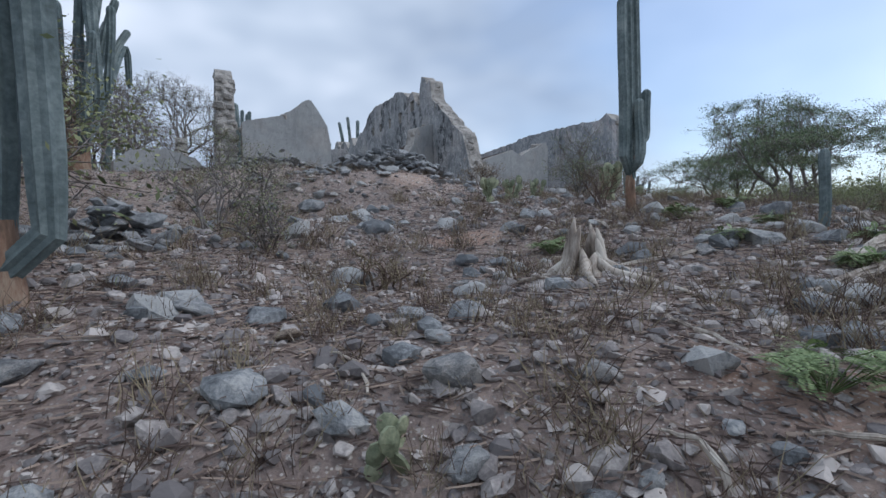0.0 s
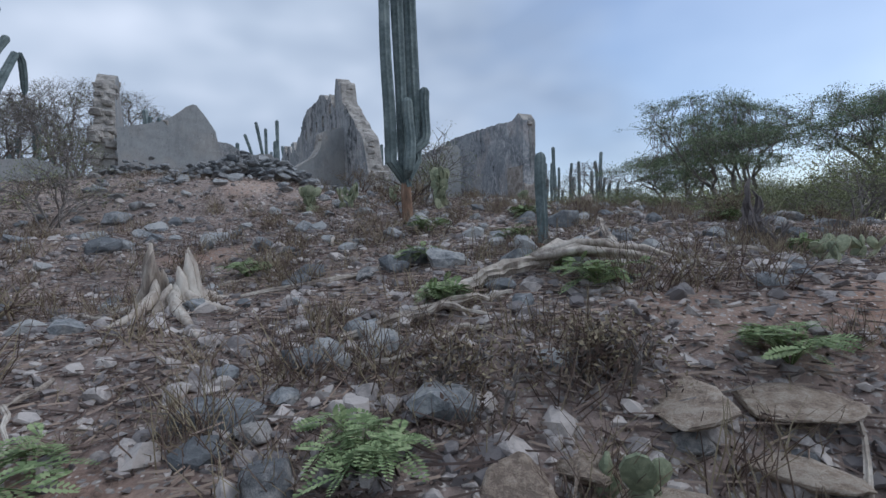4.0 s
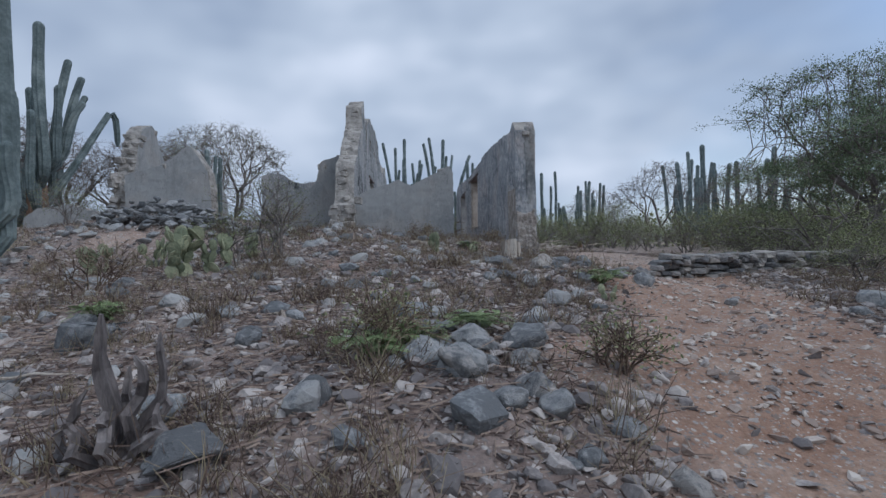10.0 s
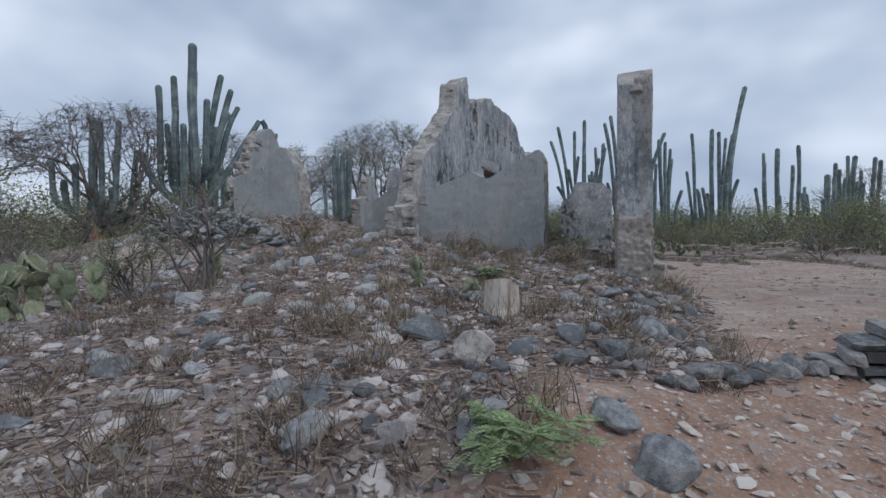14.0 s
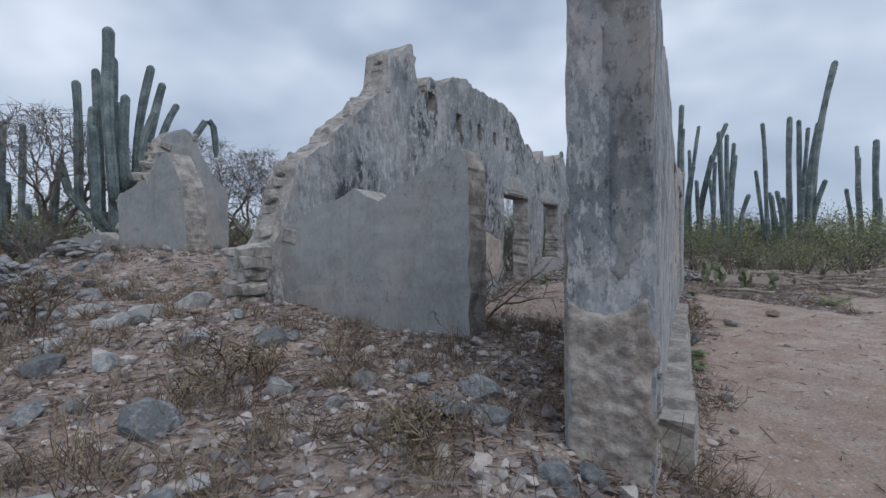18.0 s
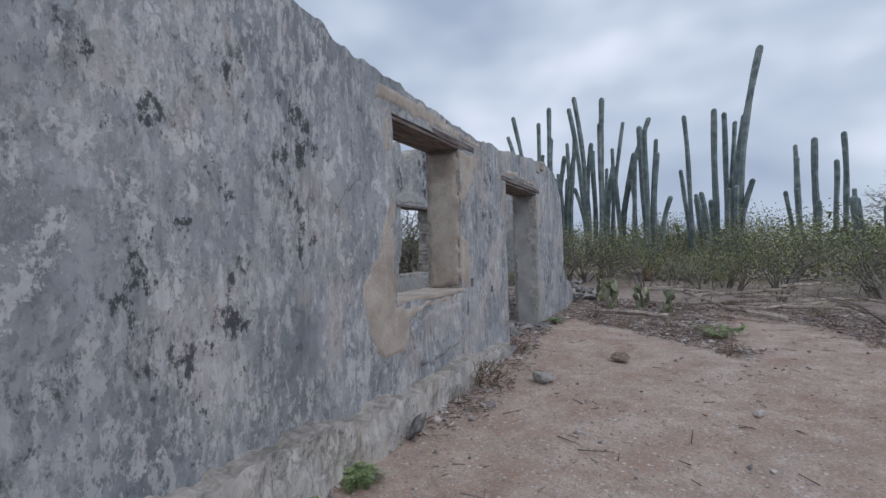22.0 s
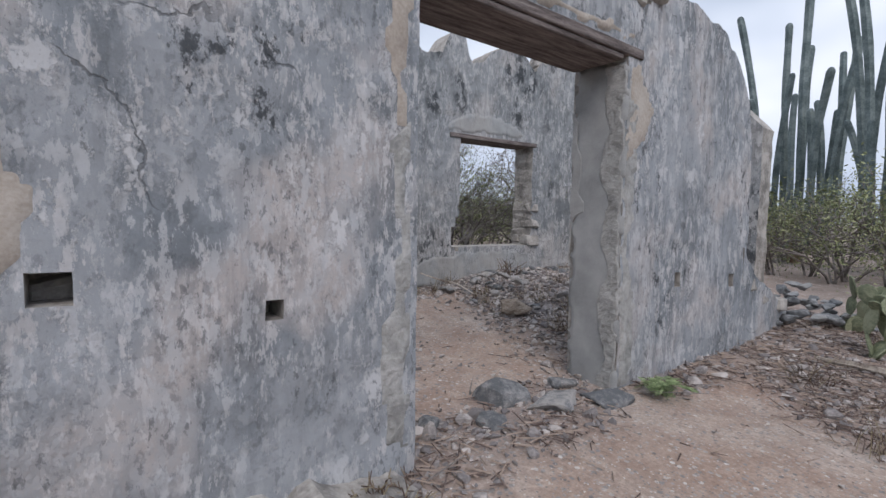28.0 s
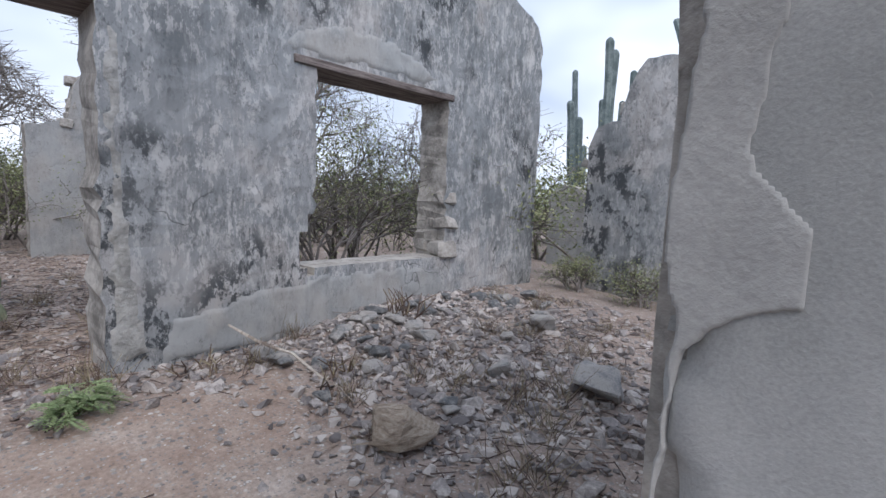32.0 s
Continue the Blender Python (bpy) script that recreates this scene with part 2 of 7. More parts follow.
M_STUCCO = material("grey_stucco", (0.34, 0.343, 0.335), (0.25, 0.255, 0.25), (0.43, 0.43, 0.42), 2.6, 0.95, 0.45, 190, bump_dist=0.006, blend=(0.3, 0.7))
M_PALE_RENDER = material("pale_flaking_render", (0.375, 0.372, 0.36), (0.3, 0.298, 0.29), (0.47, 0.465, 0.45), 3.5, 0.95, 0.6, 90, bump_dist=0.008, blend=(0.25, 0.75))
M_MORTAR = material("tan_mortar", (0.43, 0.375, 0.32), (0.33, 0.285, 0.245), (0.52, 0.475, 0.42), 2.2, 0.95, 0.45, 60)
M_ROUGH = material("rough_render", (0.37, 0.365, 0.345), (0.26, 0.257, 0.245), (0.47, 0.46, 0.44), 5, 0.95, 1.0, 30, bump_dist=0.03)
M_LINTEL = material("lintel_timber", (0.17, 0.14, 0.13), (0.08, 0.065, 0.06), (0.28, 0.24, 0.22), 5, 0.85, 0.5, 50, (6, 0.5, 6))
M_STONE_CORE = material("rubble_core", (0.37, 0.345, 0.315), (0.22, 0.207, 0.19), (0.5, 0.47, 0.43), 4.5, 0.95, 0.8, 28)
M_CAVITY = material("crumbled_masonry", (0.345, 0.305, 0.27), (0.22, 0.19, 0.165), (0.47, 0.43, 0.39), 6, 0.95, 0.9, 45)
M_MOULD = plaster("mouldy_render", (0.2, 0.21, 0.215), (0.3, 0.31, 0.31), (0.42, 0.42, 0.41), (0.06, 0.065, 0.07), (0.3, 0.28, 0.26), 0.56, 0.5)
M_PLINTH = plaster("pale_crumbling_render", (0.36, 0.352, 0.34), (0.5, 0.485, 0.46), (0.68, 0.66, 0.62), (0.15, 0.15, 0.145), (0.5, 0.44, 0.38), 0.52, 0.57)
def ground_material():
    m = bpy.data.materials.new("stony_soil")
    m.use_nodes = True
    n, l = m.node_tree.nodes, m.node_tree.links
    b = n["Principled BSDF"]
    b.inputs["Roughness"].default_value = 0.96
    b.inputs["Specular IOR Level"].default_value = 0.15
    co = n.new("ShaderNodeNewGeometry").outputs["Position"]
    track = n.new("ShaderNodeAttribute")
    track.attribute_name = "track"

    def noise_tex(scale, detail, rough=0.6):
        t = n.new("ShaderNodeTexNoise")
        t.inputs["Scale"].default_value, t.inputs["Detail"].default_value, t.inputs["Roughness"].default_value = scale, detail, rough
        l.new(co, t.inputs["Vector"])
        return t.outputs["Fac"]

    def ramp(v, *stops):
        r = n.new("ShaderNodeValToRGB")
        e = r.color_ramp.elements
        e[0].position, e[0].color = stops[0][0], (*stops[0][1], 1)
        e[1].position, e[1].color = stops[-1][0], (*stops[-1][1], 1)
        for p, c in stops[1:-1]:
            e.new(p).color = (*c, 1)
        l.new(v, r.inputs["Fac"])
        return r.outputs["Color"]

    def mix(fac, p, q):
        k = n.new("ShaderNodeMixRGB")
        l.new(fac, k.inputs["Fac"])
        l.new(p, k.inputs["Color1"])
        l.new(q, k.inputs["Color2"])
        return k.outputs[0]

    big, mid, fine = noise_tex(0.55, 4), noise_tex(3.0, 7, 0.7), noise_tex(38, 5, 0.75)
    soil = ramp(mid, (0.3, (0.29, 0.17, 0.12)), (0.52, (0.375, 0.245, 0.18)), (0.72, (0.49, 0.375, 0.3)))
    litter = ramp(mid, (0.3, (0.17, 0.135, 0.12)), (0.5, (0.285, 0.225, 0.2)), (0.72, (0.41, 0.32, 0.27)))
    dusty = ramp(mid, (0.3, (0.37, 0.285, 0.235)), (0.52, (0.48, 0.395, 0.335)), (0.72, (0.6, 0.525, 0.47)))
    dust = n.new("ShaderNodeAttribute")
    dust.attribute_name = "dust"
    soil = mix(dust.outputs["Fac"], soil, dusty)
    part_dust = n.new("ShaderNodeMath")
    part_dust.operation = "MULTIPLY"
    part_dust.inputs[1].default_value = 0.55
    l.new(dust.outputs["Fac"], part_dust.inputs[0])
    litter = mix(part_dust.outputs[0], litter, dusty)
    col = mix(track.outputs["Fac"], litter, soil)
    for scale, thr in ((26, 0.55), (60, 0.6)):
        v = n.new("ShaderNodeTexVoronoi")
        v.inputs["Scale"].default_value, v.inputs["Randomness"].default_value = scale, 1.0
        l.new(co, v.inputs["Vector"])
        sep = n.new("ShaderNodeSeparateColor")
        l.new(v.outputs["Color"], sep.inputs[0])
        stone = ramp(sep.outputs[1], (0.0, (0.22, 0.2, 0.19)), (0.5, (0.36, 0.33, 0.31)), (0.85, (0.5, 0.44, 0.39)), (1.0, (0.66, 0.62, 0.58)))
        here = n.new("ShaderNodeMath")
        here.operation = "GREATER_THAN"
        here.inputs[1].default_value = thr
        l.new(sep.outputs[0], here.inputs[0])
        near = n.new("ShaderNodeMapRange")
        near.inputs["From Min"].default_value, near.inputs["From Max"].default_value = 0.42, 0.30
        l.new(v.outputs["Distance"], near.inputs["Value"])
        f = n.new("ShaderNodeMath")
        f.operation = "MULTIPLY"
        l.new(here.outputs[0], f.inputs[0])
        l.new(near.outputs[0], f.inputs[1])
        col = mix(f.outputs[0], col, stone)
    grain = n.new("ShaderNodeMixRGB")
    grain.blend_type = "OVERLAY"
    grain.inputs["Fac"].default_value = 0.55
    l.new(col, grain.inputs["Color1"])
    l.new(ramp(fine, (0.25, (0.2, 0.2, 0.2)), (0.75, (0.8, 0.8, 0.8))), grain.inputs["Color2"])
    l.new(grain.outputs[0], b.inputs["Base Color"])
    h = n.new("ShaderNodeMath")
    h.operation = "MULTIPLY_ADD"
    h.inputs[1].default_value = 0.5
    l.new(fine, h.inputs[0])
    l.new(mid, h.inputs[2])
    bp = n.new("ShaderNodeBump")
    bp.inputs["Strength"].default_value, bp.inputs["Distance"].default_value = 0.7, 0.04
    l.new(h.outputs[0], bp.inputs["Height"])
    l.new(bp.outputs["Normal"], b.inputs["Normal"])
    return m


M_SOIL = ground_material()
M_ROCK = material("grey_rock", (0.26, 0.258, 0.255), (0.14, 0.145, 0.15), (0.40, 0.375, 0.35), 4, 0.92, 0.8, 40, coords="object", spread=0.4)
M_GRAVEL = material("rubble_chips", (0.315, 0.285, 0.27), (0.19, 0.173, 0.17), (0.53, 0.48, 0.445), 3, 0.95, 0.4, 50, spread=0.4)
M_SLOPEROCK = material("slope_rock", (0.265, 0.275, 0.28), (0.15, 0.158, 0.165), (0.42, 0.415, 0.40), 5, 0.92, 0.8, 40, spread=0.4)
M_GRIT = material("pale_grit", (0.47, 0.39, 0.34), (0.33, 0.26, 0.22), (0.62, 0.56, 0.5), 3, 0.95, 0.3, 50, spread=0.4)
M_BLUESTONE = material("blue_grey_stone", (0.25, 0.257, 0.262), (0.15, 0.157, 0.163), (0.37, 0.368, 0.36), 4, 0.9, 0.7, 40, coords="object", spread=0.35)
M_CACTUS = material("cactus_skin", (0.165, 0.205, 0.205), (0.1, 0.128, 0.128), (0.26, 0.305, 0.295), 2.5, 0.75, 0.3, 25, coords="object", spread=0.1)
M_BARK = material("bark", (0.26, 0.16, 0.11), (0.13, 0.09, 0.065), (0.36, 0.27, 0.2), 6, 0.95, 0.8, 40, (1, 1, 0.3), coords="object")
M_TWIG = material("grey_twig", (0.2, 0.175, 0.16), (0.11, 0.1, 0.09), (0.3, 0.275, 0.26), 3, 0.95, 0.4, 40)
M_DEADWOOD = material("bleached_wood", (0.46, 0.40, 0.34), (0.22, 0.18, 0.15), (0.62, 0.57, 0.50), 5, 0.9, 0.9, 30, (1, 1, 0.25), coords="object")
M_DARKWOOD = material("dark_dead_wood", (0.17, 0.15, 0.145), (0.08, 0.07, 0.07), (0.3, 0.27, 0.26), 5, 0.9, 0.9, 30, (1, 1, 0.25), coords="object")
M_LITTER = material("dry_litter", (0.22, 0.165, 0.14), (0.11, 0.08, 0.07), (0.37, 0.29, 0.235), 2, 0.95, 0.0, 30, spread=0.6)
M_WEED = material("dry_weed", (0.21, 0.155, 0.12), (0.12, 0.085, 0.07), (0.32, 0.27, 0.18), 2, 0.95, 0.0, 30, spread=0.6)
M_LEAF = material("scrub_leaf", (0.235, 0.265, 0.14), (0.145, 0.17, 0.085), (0.37, 0.385, 0.205), 0.6, 0.8, 0.0, 6, spread=0.55)
M_ACACIA = material("acacia_leaf", (0.2, 0.26, 0.155), (0.125, 0.17, 0.1), (0.29, 0.345, 0.205), 1.2, 0.8, 0.0, 12, spread=0.5)
M_HERB = material("herb_leaf", (0.215, 0.285, 0.13), (0.14, 0.195, 0.085), (0.31, 0.375, 0.19), 4, 0.75, 0.0, 20, spread=0.5)
M_PAD = material("prickly_pear_pad", (0.27, 0.295, 0.19), (0.17, 0.195, 0.125), (0.38, 0.39, 0.26), 5, 0.75, 0.3, 40, coords="object", spread=0.3)

# ---- terrain ----
SLOPE_SPOTS = (
    (-11.5, -10, -1.6), (-9.3, -11.1, -1.5), (-7.4, -11, -1.25), (-3.7, -10.5, -0.75), (-2.1, -7.3, 0.0), (-5.2, -8.6, -0.28), (-6.7, -8.5, -0.38), (-8.5, -9.2, -0.8),
    (-8.8, -7.3, -0.5), (-10.0, -6.6, -0.78), (-10.3, -4.0, 0.0), (-6.5, -5.8, 0.0), (-5.6, -7.7, -0.12), (-5.2, -5.3, 0.33), (-3.3, -5.7, 0.12), (-3.5, -2.2, 0.7),
    (-1.8, -3.6, 0.45), (-0.4, -3.5, 0.46), (-1, -4.4, 0.3), (-1.6, -0.8, 0.76), (-4.2, 0.2, 1.08), (-7.7, -0.5, 1.15), (-9, 3, 1.6), (-12, -5, -0.3), (-18, -14, -1.8), (-0.75, 0.4, 0.68), (-5.6, -3.6, 0.42))
YARD_SPOTS = (
    (-1, -9, -0.45), (0, -6.5, -0.12), (0.5, -3.6, 0.08), (1.6, -3.7, -0.12), (2.4, -1.6, 0.2), (-1.5, 1.2, 0.82), (0.7, -1.7, 0.1), (0.7, 0.7, 0.05), (0.65, 3, 0.05), (0.8, 6.5, 0.1), (2.5, 5, 0.06),
    (1.8, 12, 0.1), (-1.8, 9.4, 0.22), (-2.1, 11.5, 0.28), (-3.8, 10.6, 0.4), (-3.5, 13.2, 0.6), (8, 0, -0.2), (-12.5, 5, 1.4), (-7, 10, 0.42), (-11.4, 11.2, 0.42), (3, 24, 0.2), (5, -9, -0.6))
SPOTS = SLOPE_SPOTS + YARD_SPOTS


def ground_np(x, y):
    """Height of the ground: a smooth blend of spot heights."""
    s, w = np.zeros_like(x), np.zeros_like(x)
    for a, b, z in SPOTS:
        k = 1.0 / ((x - a) ** 2 + (y - b) ** 2 + 1.2) ** 2
        s, w = s + k * z, w + k
    return s / w


def ground(x, y):
    return float(ground_np(np.array([float(x)]), np.array([float(y)]))[0]) + bumps(x, y)


def bumps(x, y):
    if not (-18 <= x <= 10 and -16 <= y <= 20):
        return 0.0
    return 0.03 * noise.noise((x * 1.3, y * 1.3, 0)) + 0.015 * noise.noise((x * 5, y * 5, 3))


WEST_EDGE = ((-13, -6.5), (-10.2, -4.2), (-9.3, -2.5), (-8.6, -1.75), (-7.3, -1.5), (-6, -1.05), (-4.5, -0.6), (-3.5, 0.2), (0, 0.35), (0.5, 0.0), (12.5, 0.0), (14, 1.5), (16, 3))
SCRUB_EDGE = ((-13, -2), (-9, 0.6), (-6.9, 1.4), (-5, 2.2), (-3, 3.2), (0, 5.2), (8, 6.0), (12, 5.0), (14, 3.5), (16, 3))


def on_track(x, y):
    """1 on the trodden soil, 0 on the stony slope, with a wavering edge."""
    if y > 16 or y < -13:
        return 0.0
    e = 0.35 * noise.noise((x * 0.9, y * 0.9, 8)) + 0.2 * noise.noise((x * 3, y * 3, 4))
    room = min(1, max(0, min((x + 3.7 + e) / 0.4, (-0.3 - x) / 0.3, (y - 4.5 + e) / 0.8, (12.0 - (x + 3.5) * 0.45 - y + e) / 0.5)))
    k = min((x - lerp(WEST_EDGE, y) + e) / 0.5, (lerp(SCRUB_EDGE, y) - x + e) / 0.6)
    bare = max(0.0, min(0.8, (noise.noise((x * 0.75 + 3, y * 0.75, 1.5)) - 0.42) * 5)) if y < 1 else 0.0
    if x > 0.3:
        k = min(k, 1 - min((y - 12.2 + x * 1.05 + e) / 0.4, (3.3 - x + e) / 0.4))
    return max(room, bare, max(0.0, min(1.0, k)))


def lerp(pts, u):
    for (a, b), (c, d) in zip(pts, pts[1:]):
        if u <= c:
            return b + (d - b) * max(0, min(1, (u - a) / (c - a)))
    return pts[-1][1]


def part(name, bm, mat, parent=None, label=""):
    me = bpy.data.meshes.new(name)
    bm.to_mesh(me)
    bm.free()
    me.materials.append(mat)
    ob = new(name, me)
    if parent:
        ob.parent = parent
    if label:
        ob["label"] = label
    return ob


def ground_mesh():
    def axis(lo, hi, step):
        far = [2, 5, 10, 20, 45, 100, 250, 700, 1600]
        return np.array([lo - f for f in reversed(far)] + list(np.arange(lo, hi + 1e-6, step)) + [hi + f for f in far])
    xs, ys = axis(-18, 10, 0.14), axis(-16, 20, 0.14)
    gx, gy = np.meshgrid(xs, ys)
    gz = ground_np(gx.ravel(), gy.ravel())
    co = [(x, y, z + bumps(x, y)) for x, y, z in zip(gx.ravel().tolist(), gy.ravel().tolist(), gz.tolist())]
    w = len(xs)
    faces = [(j * w + i, j * w + i + 1, (j + 1) * w + i + 1, (j + 1) * w + i) for j in range(len(ys) - 1) for i in range(w - 1)]
    me = bpy.data.meshes.new("ground")
    me.from_pydata(co, [], faces)
    at = me.attributes.new("track", "FLOAT", "POINT")
    at.data.foreach_set("value", [on_track(x, y) for x, y, _ in co])
    at = me.attributes.new("dust", "FLOAT", "POINT")
    at.data.foreach_set("value", [max(0.0, min(0.85, (y + 3.2 + 1.5 * noise.noise((x * 0.7, y * 0.7, 5))) / 3.0)) * (0.75 + 0.5 * noise.noise((x * 1.6, y * 1.6, 9))) for x, y, _ in co])
    me.polygons.foreach_set("use_smooth", [True] * len(faces))
    me.materials.append(M_SOIL)
    return new("ground", me)


tagged(ground_mesh(), "reddish brown stony soil of a dry hillside", "ground", kind="structure")


# ---- walls ----
def hull(seed, n=14, flat=0.7, long=1.2):
    """An angular stone of about unit size."""
    rnd = random.Random(seed)
    bm = bmesh.new()
    for _ in range(n):
        v = Vector((rnd.gauss(0, 1), rnd.gauss(0, 1), rnd.gauss(0, 1))).normalized() * rnd.uniform(0.42, 0.54)
        bm.verts.new((v.x * long, v.y, v.z * flat))
    out = bmesh.ops.convex_hull(bm, input=bm.verts)
    bmesh.ops.delete(bm, geom=[v for v in out["geom_interior"] if isinstance(v, bmesh.types.BMVert)], context="VERTS")
    return bm


def rock(seed, n, flat, long):
    """A larger stone: a hull with softened, uneven edges."""
    bm = hull(seed, n, flat, long)
    bmesh.ops.bevel(bm, geom=list(bm.edges), offset=0.035, segments=1, affect="EDGES")
    bmesh.ops.triangulate(bm, faces=[f for f in bm.faces if len(f.verts) > 4])
    bmesh.ops.subdivide_edges(bm, edges=[e for e in bm.edges if e.calc_length() > 0.22], cuts=1)
    for v in bm.verts:
        v.co += v.co.normalized() * (0.07 * noise.noise(v.co * 3 + Vector((seed, 0, 0))) + 0.03 * noise.noise(v.co * 9 + Vector((seed, 5, 0))))
    return bm


def as_mesh(name, bm, mat):
    me = bpy.data.meshes.new(name)
    bm.to_mesh(me)
    bm.free()
    me.materials.append(mat)
    return me


def block(seed):
    """A roughly squared masonry stone of about unit size."""
    rnd = random.Random(seed)
    bm = bmesh.new()
    bmesh.ops.create_cube(bm, size=1.0)
    for v in bm.verts:
        v.co += Vector((rnd.uniform(-0.14, 0.14), rnd.uniform(-0.12, 0.12), rnd.uniform(-0.14, 0.14)))
    bmesh.ops.bevel(bm, geom=list(bm.edges), offset=0.14, segments=1, affect="EDGES")
    for v in bm.verts:
        v.co += Vector((rnd.gauss(0, 0.02), rnd.gauss(0, 0.02), rnd.gauss(0, 0.02)))
    return bm


CORE_STONES = [as_mesh("stone", block(100 + i), M_STONE_CORE) for i in range(8)]


def wall(name, origin, angle, thick, base, top, holes, step=0.1, ragged=0.05, rough=0.012, seed=0, mat=None, bow=((0, 0), (1, 0)), edges=(), raw_ends=True, edge_rough=2.2, bites=()):
    """A wall of plan length top[-1][0] from origin along angle (degrees from +x). Its outer face is on the right of that way.
    base, top: height by length; holes: (u0, u1, z0, z1); bow: how far the face stands out, by length; edges: stretches (u0, u1)
    of the top where the plaster is gone and the stones of the core stand out. One closed mesh with uneven faces and a broken top."""
    mat = mat or M_PLASTER
    u0, u1 = top[0][0], top[-1][0]
    us = set(np.linspace(u0, u1, int((u1 - u0) / step) + 1).round(4))
    for a, b, *_ in holes:
        us = {u for u in us if abs(u - a) > step * 0.5 and abs(u - b) > step * 0.5} | {a, b}
    us = sorted(us)
    lo, hi = min(z for _, z in base), max(z for _, z in top) + ragged
    zs = set(np.linspace(lo, hi, int((hi - lo) / step) + 1).round(4))
    for z in sorted({z for h in holes for z in h[2:]}):
        zs = {k for k in zs if abs(k - z) > step * 0.5} | {z}
    zs = sorted(zs)
    ca, sa = math.cos(radians(angle)), math.sin(radians(angle))
    tops = [lerp(top, u) + ragged * (noise.noise((u * 2.3, seed, 0)) + 0.7 * noise.noise((u * 7, seed, 5))) for u in us]
    edge_of = [(a, c, d) for a, b, c, d in holes] + [(b, c, d) for a, b, c, d in holes]
    bm = bmesh.new()
    made = {}

    def place(u, z, v):
        v = v - lerp(bow, u)
        return (origin[0] + ca * u - sa * v, origin[1] + sa * u + ca * v, z)

    def vert(i, j, side):
        key = (i, j, side)
        if key not in made:
            u = us[i]
            z = min(zs[j], max(tops[i], lerp(base, u)))
            v = 0.0 if side == 0 else thick
            d = rough * 1.5 * noise.noise((u * 1.1, z * 1.1, seed + side * 9.0)) + rough * noise.noise((u * 6, z * 6, seed + side * 5))
            at_edge = i in (0, len(us) - 1) or any(abs(u - a) < 1e-4 and c - 0.01 <= z <= d + 0.01 for a, c, d in edge_of)
            du = (edge_rough if at_edge else 0.5) * rough * (noise.noise((v * 4, z * 4.5, seed + 2)) + 0.7 * noise.noise((v * 9, z * 11, seed + 6)))
            v += d if side == 0 else -d
            x, y, _ = place(u + du, z, v)
            made[key] = bm.verts.new((x, y, z + (0.4 * rough * noise.noise((z * 5, u * 5, seed)) if zs[j] < tops[i] else 2.0 * rough * noise.noise((u * 9, v * 6, seed)))))
        return made[key]

    def solid(i, j):
        if i < 0 or j < 0 or i >= len(us) - 1 or j >= len(zs) - 1:
            return False
        um, zm = (us[i] + us[i + 1]) / 2, (zs[j] + zs[j + 1]) / 2
        if max(tops[i], tops[i + 1]) <= zs[j] + 1e-4:
            return False
        for a, c, ra, rc in bites:
            q = math.atan2(zm - c, um - a)
            if math.hypot((um - a) / ra, (zm - c) / rc) < 1 + 0.35 * noise.noise((math.cos(q) * 1.7, math.sin(q) * 1.7, a * 9)):
                return False
        return not any(a < um < b and c < zm < d for a, b, c, d in holes)

    for i in range(len(us) - 1):
        for j in range(len(zs) - 1):
            if not solid(i, j):
                continue
            q = [(i, j), (i + 1, j), (i + 1, j + 1), (i, j + 1)]
            bm.faces.new([vert(*k, 0) for k in q])
            bm.faces.new([vert(*k, 1) for k in reversed(q)])
            for di, dj, a, b in ((-1, 0, 3, 0), (1, 0, 1, 2), (0, -1, 0, 1), (0, 1, 2, 3)):
                if not solid(i + di, j + dj):
                    f = bm.faces.new((vert(*q[b], 0), vert(*q[a], 0), vert(*q[a], 1), vert(*q[b], 1)))
                    in_hole = any(c <= us[i + max(0, di)] <= d and e <= zs[j] < f2 for c, d, e, f2 in holes) or dj == -1
                    f.material_index = 1 if (dj == 1 and not in_hole) or (di and (in_hole or raw_ends)) else 0
    bmesh.ops.remove_doubles(bm, verts=bm.verts, dist=0.002)
    bmesh.ops.recalc_face_normals(bm, faces=bm.faces)
    ob = part(name, bm, mat)
    ob.data.materials.append(M_STONE_CORE)
    rnd = random.Random(seed)
    for a, b in edges:
        u = a
        while u < b:
            z = lerp(top, u)
            slope = abs(lerp(top, min(u1, u + 0.1)) - lerp(top, max(u0, u - 0.1))) / 0.2
            count = 1 + int(slope * 0.9)
            for k in range(count):
                s = rnd.uniform(0.12, 0.24)
                o = new("stone", rnd.choice(CORE_STONES))
                zz = z - 0.05 - rnd.uniform(0, 0.12) - (k / count) * slope * 0.15
                o.matrix_world = Matrix.LocRotScale(place(u + rnd.uniform(-0.05, 0.05), zz, rnd.uniform(0.08, thick - 0.08)),
                                                    Euler((rnd.uniform(-0.25, 0.25), rnd.uniform(-0.25, 0.25), radians(angle) + rnd.uniform(-0.4, 0.4))), (s, s * 1.1, s * 0.75))
                o.parent = ob
            u += rnd.uniform(0.13, 0.22) / (1 + slope * 0.25)
    return ob


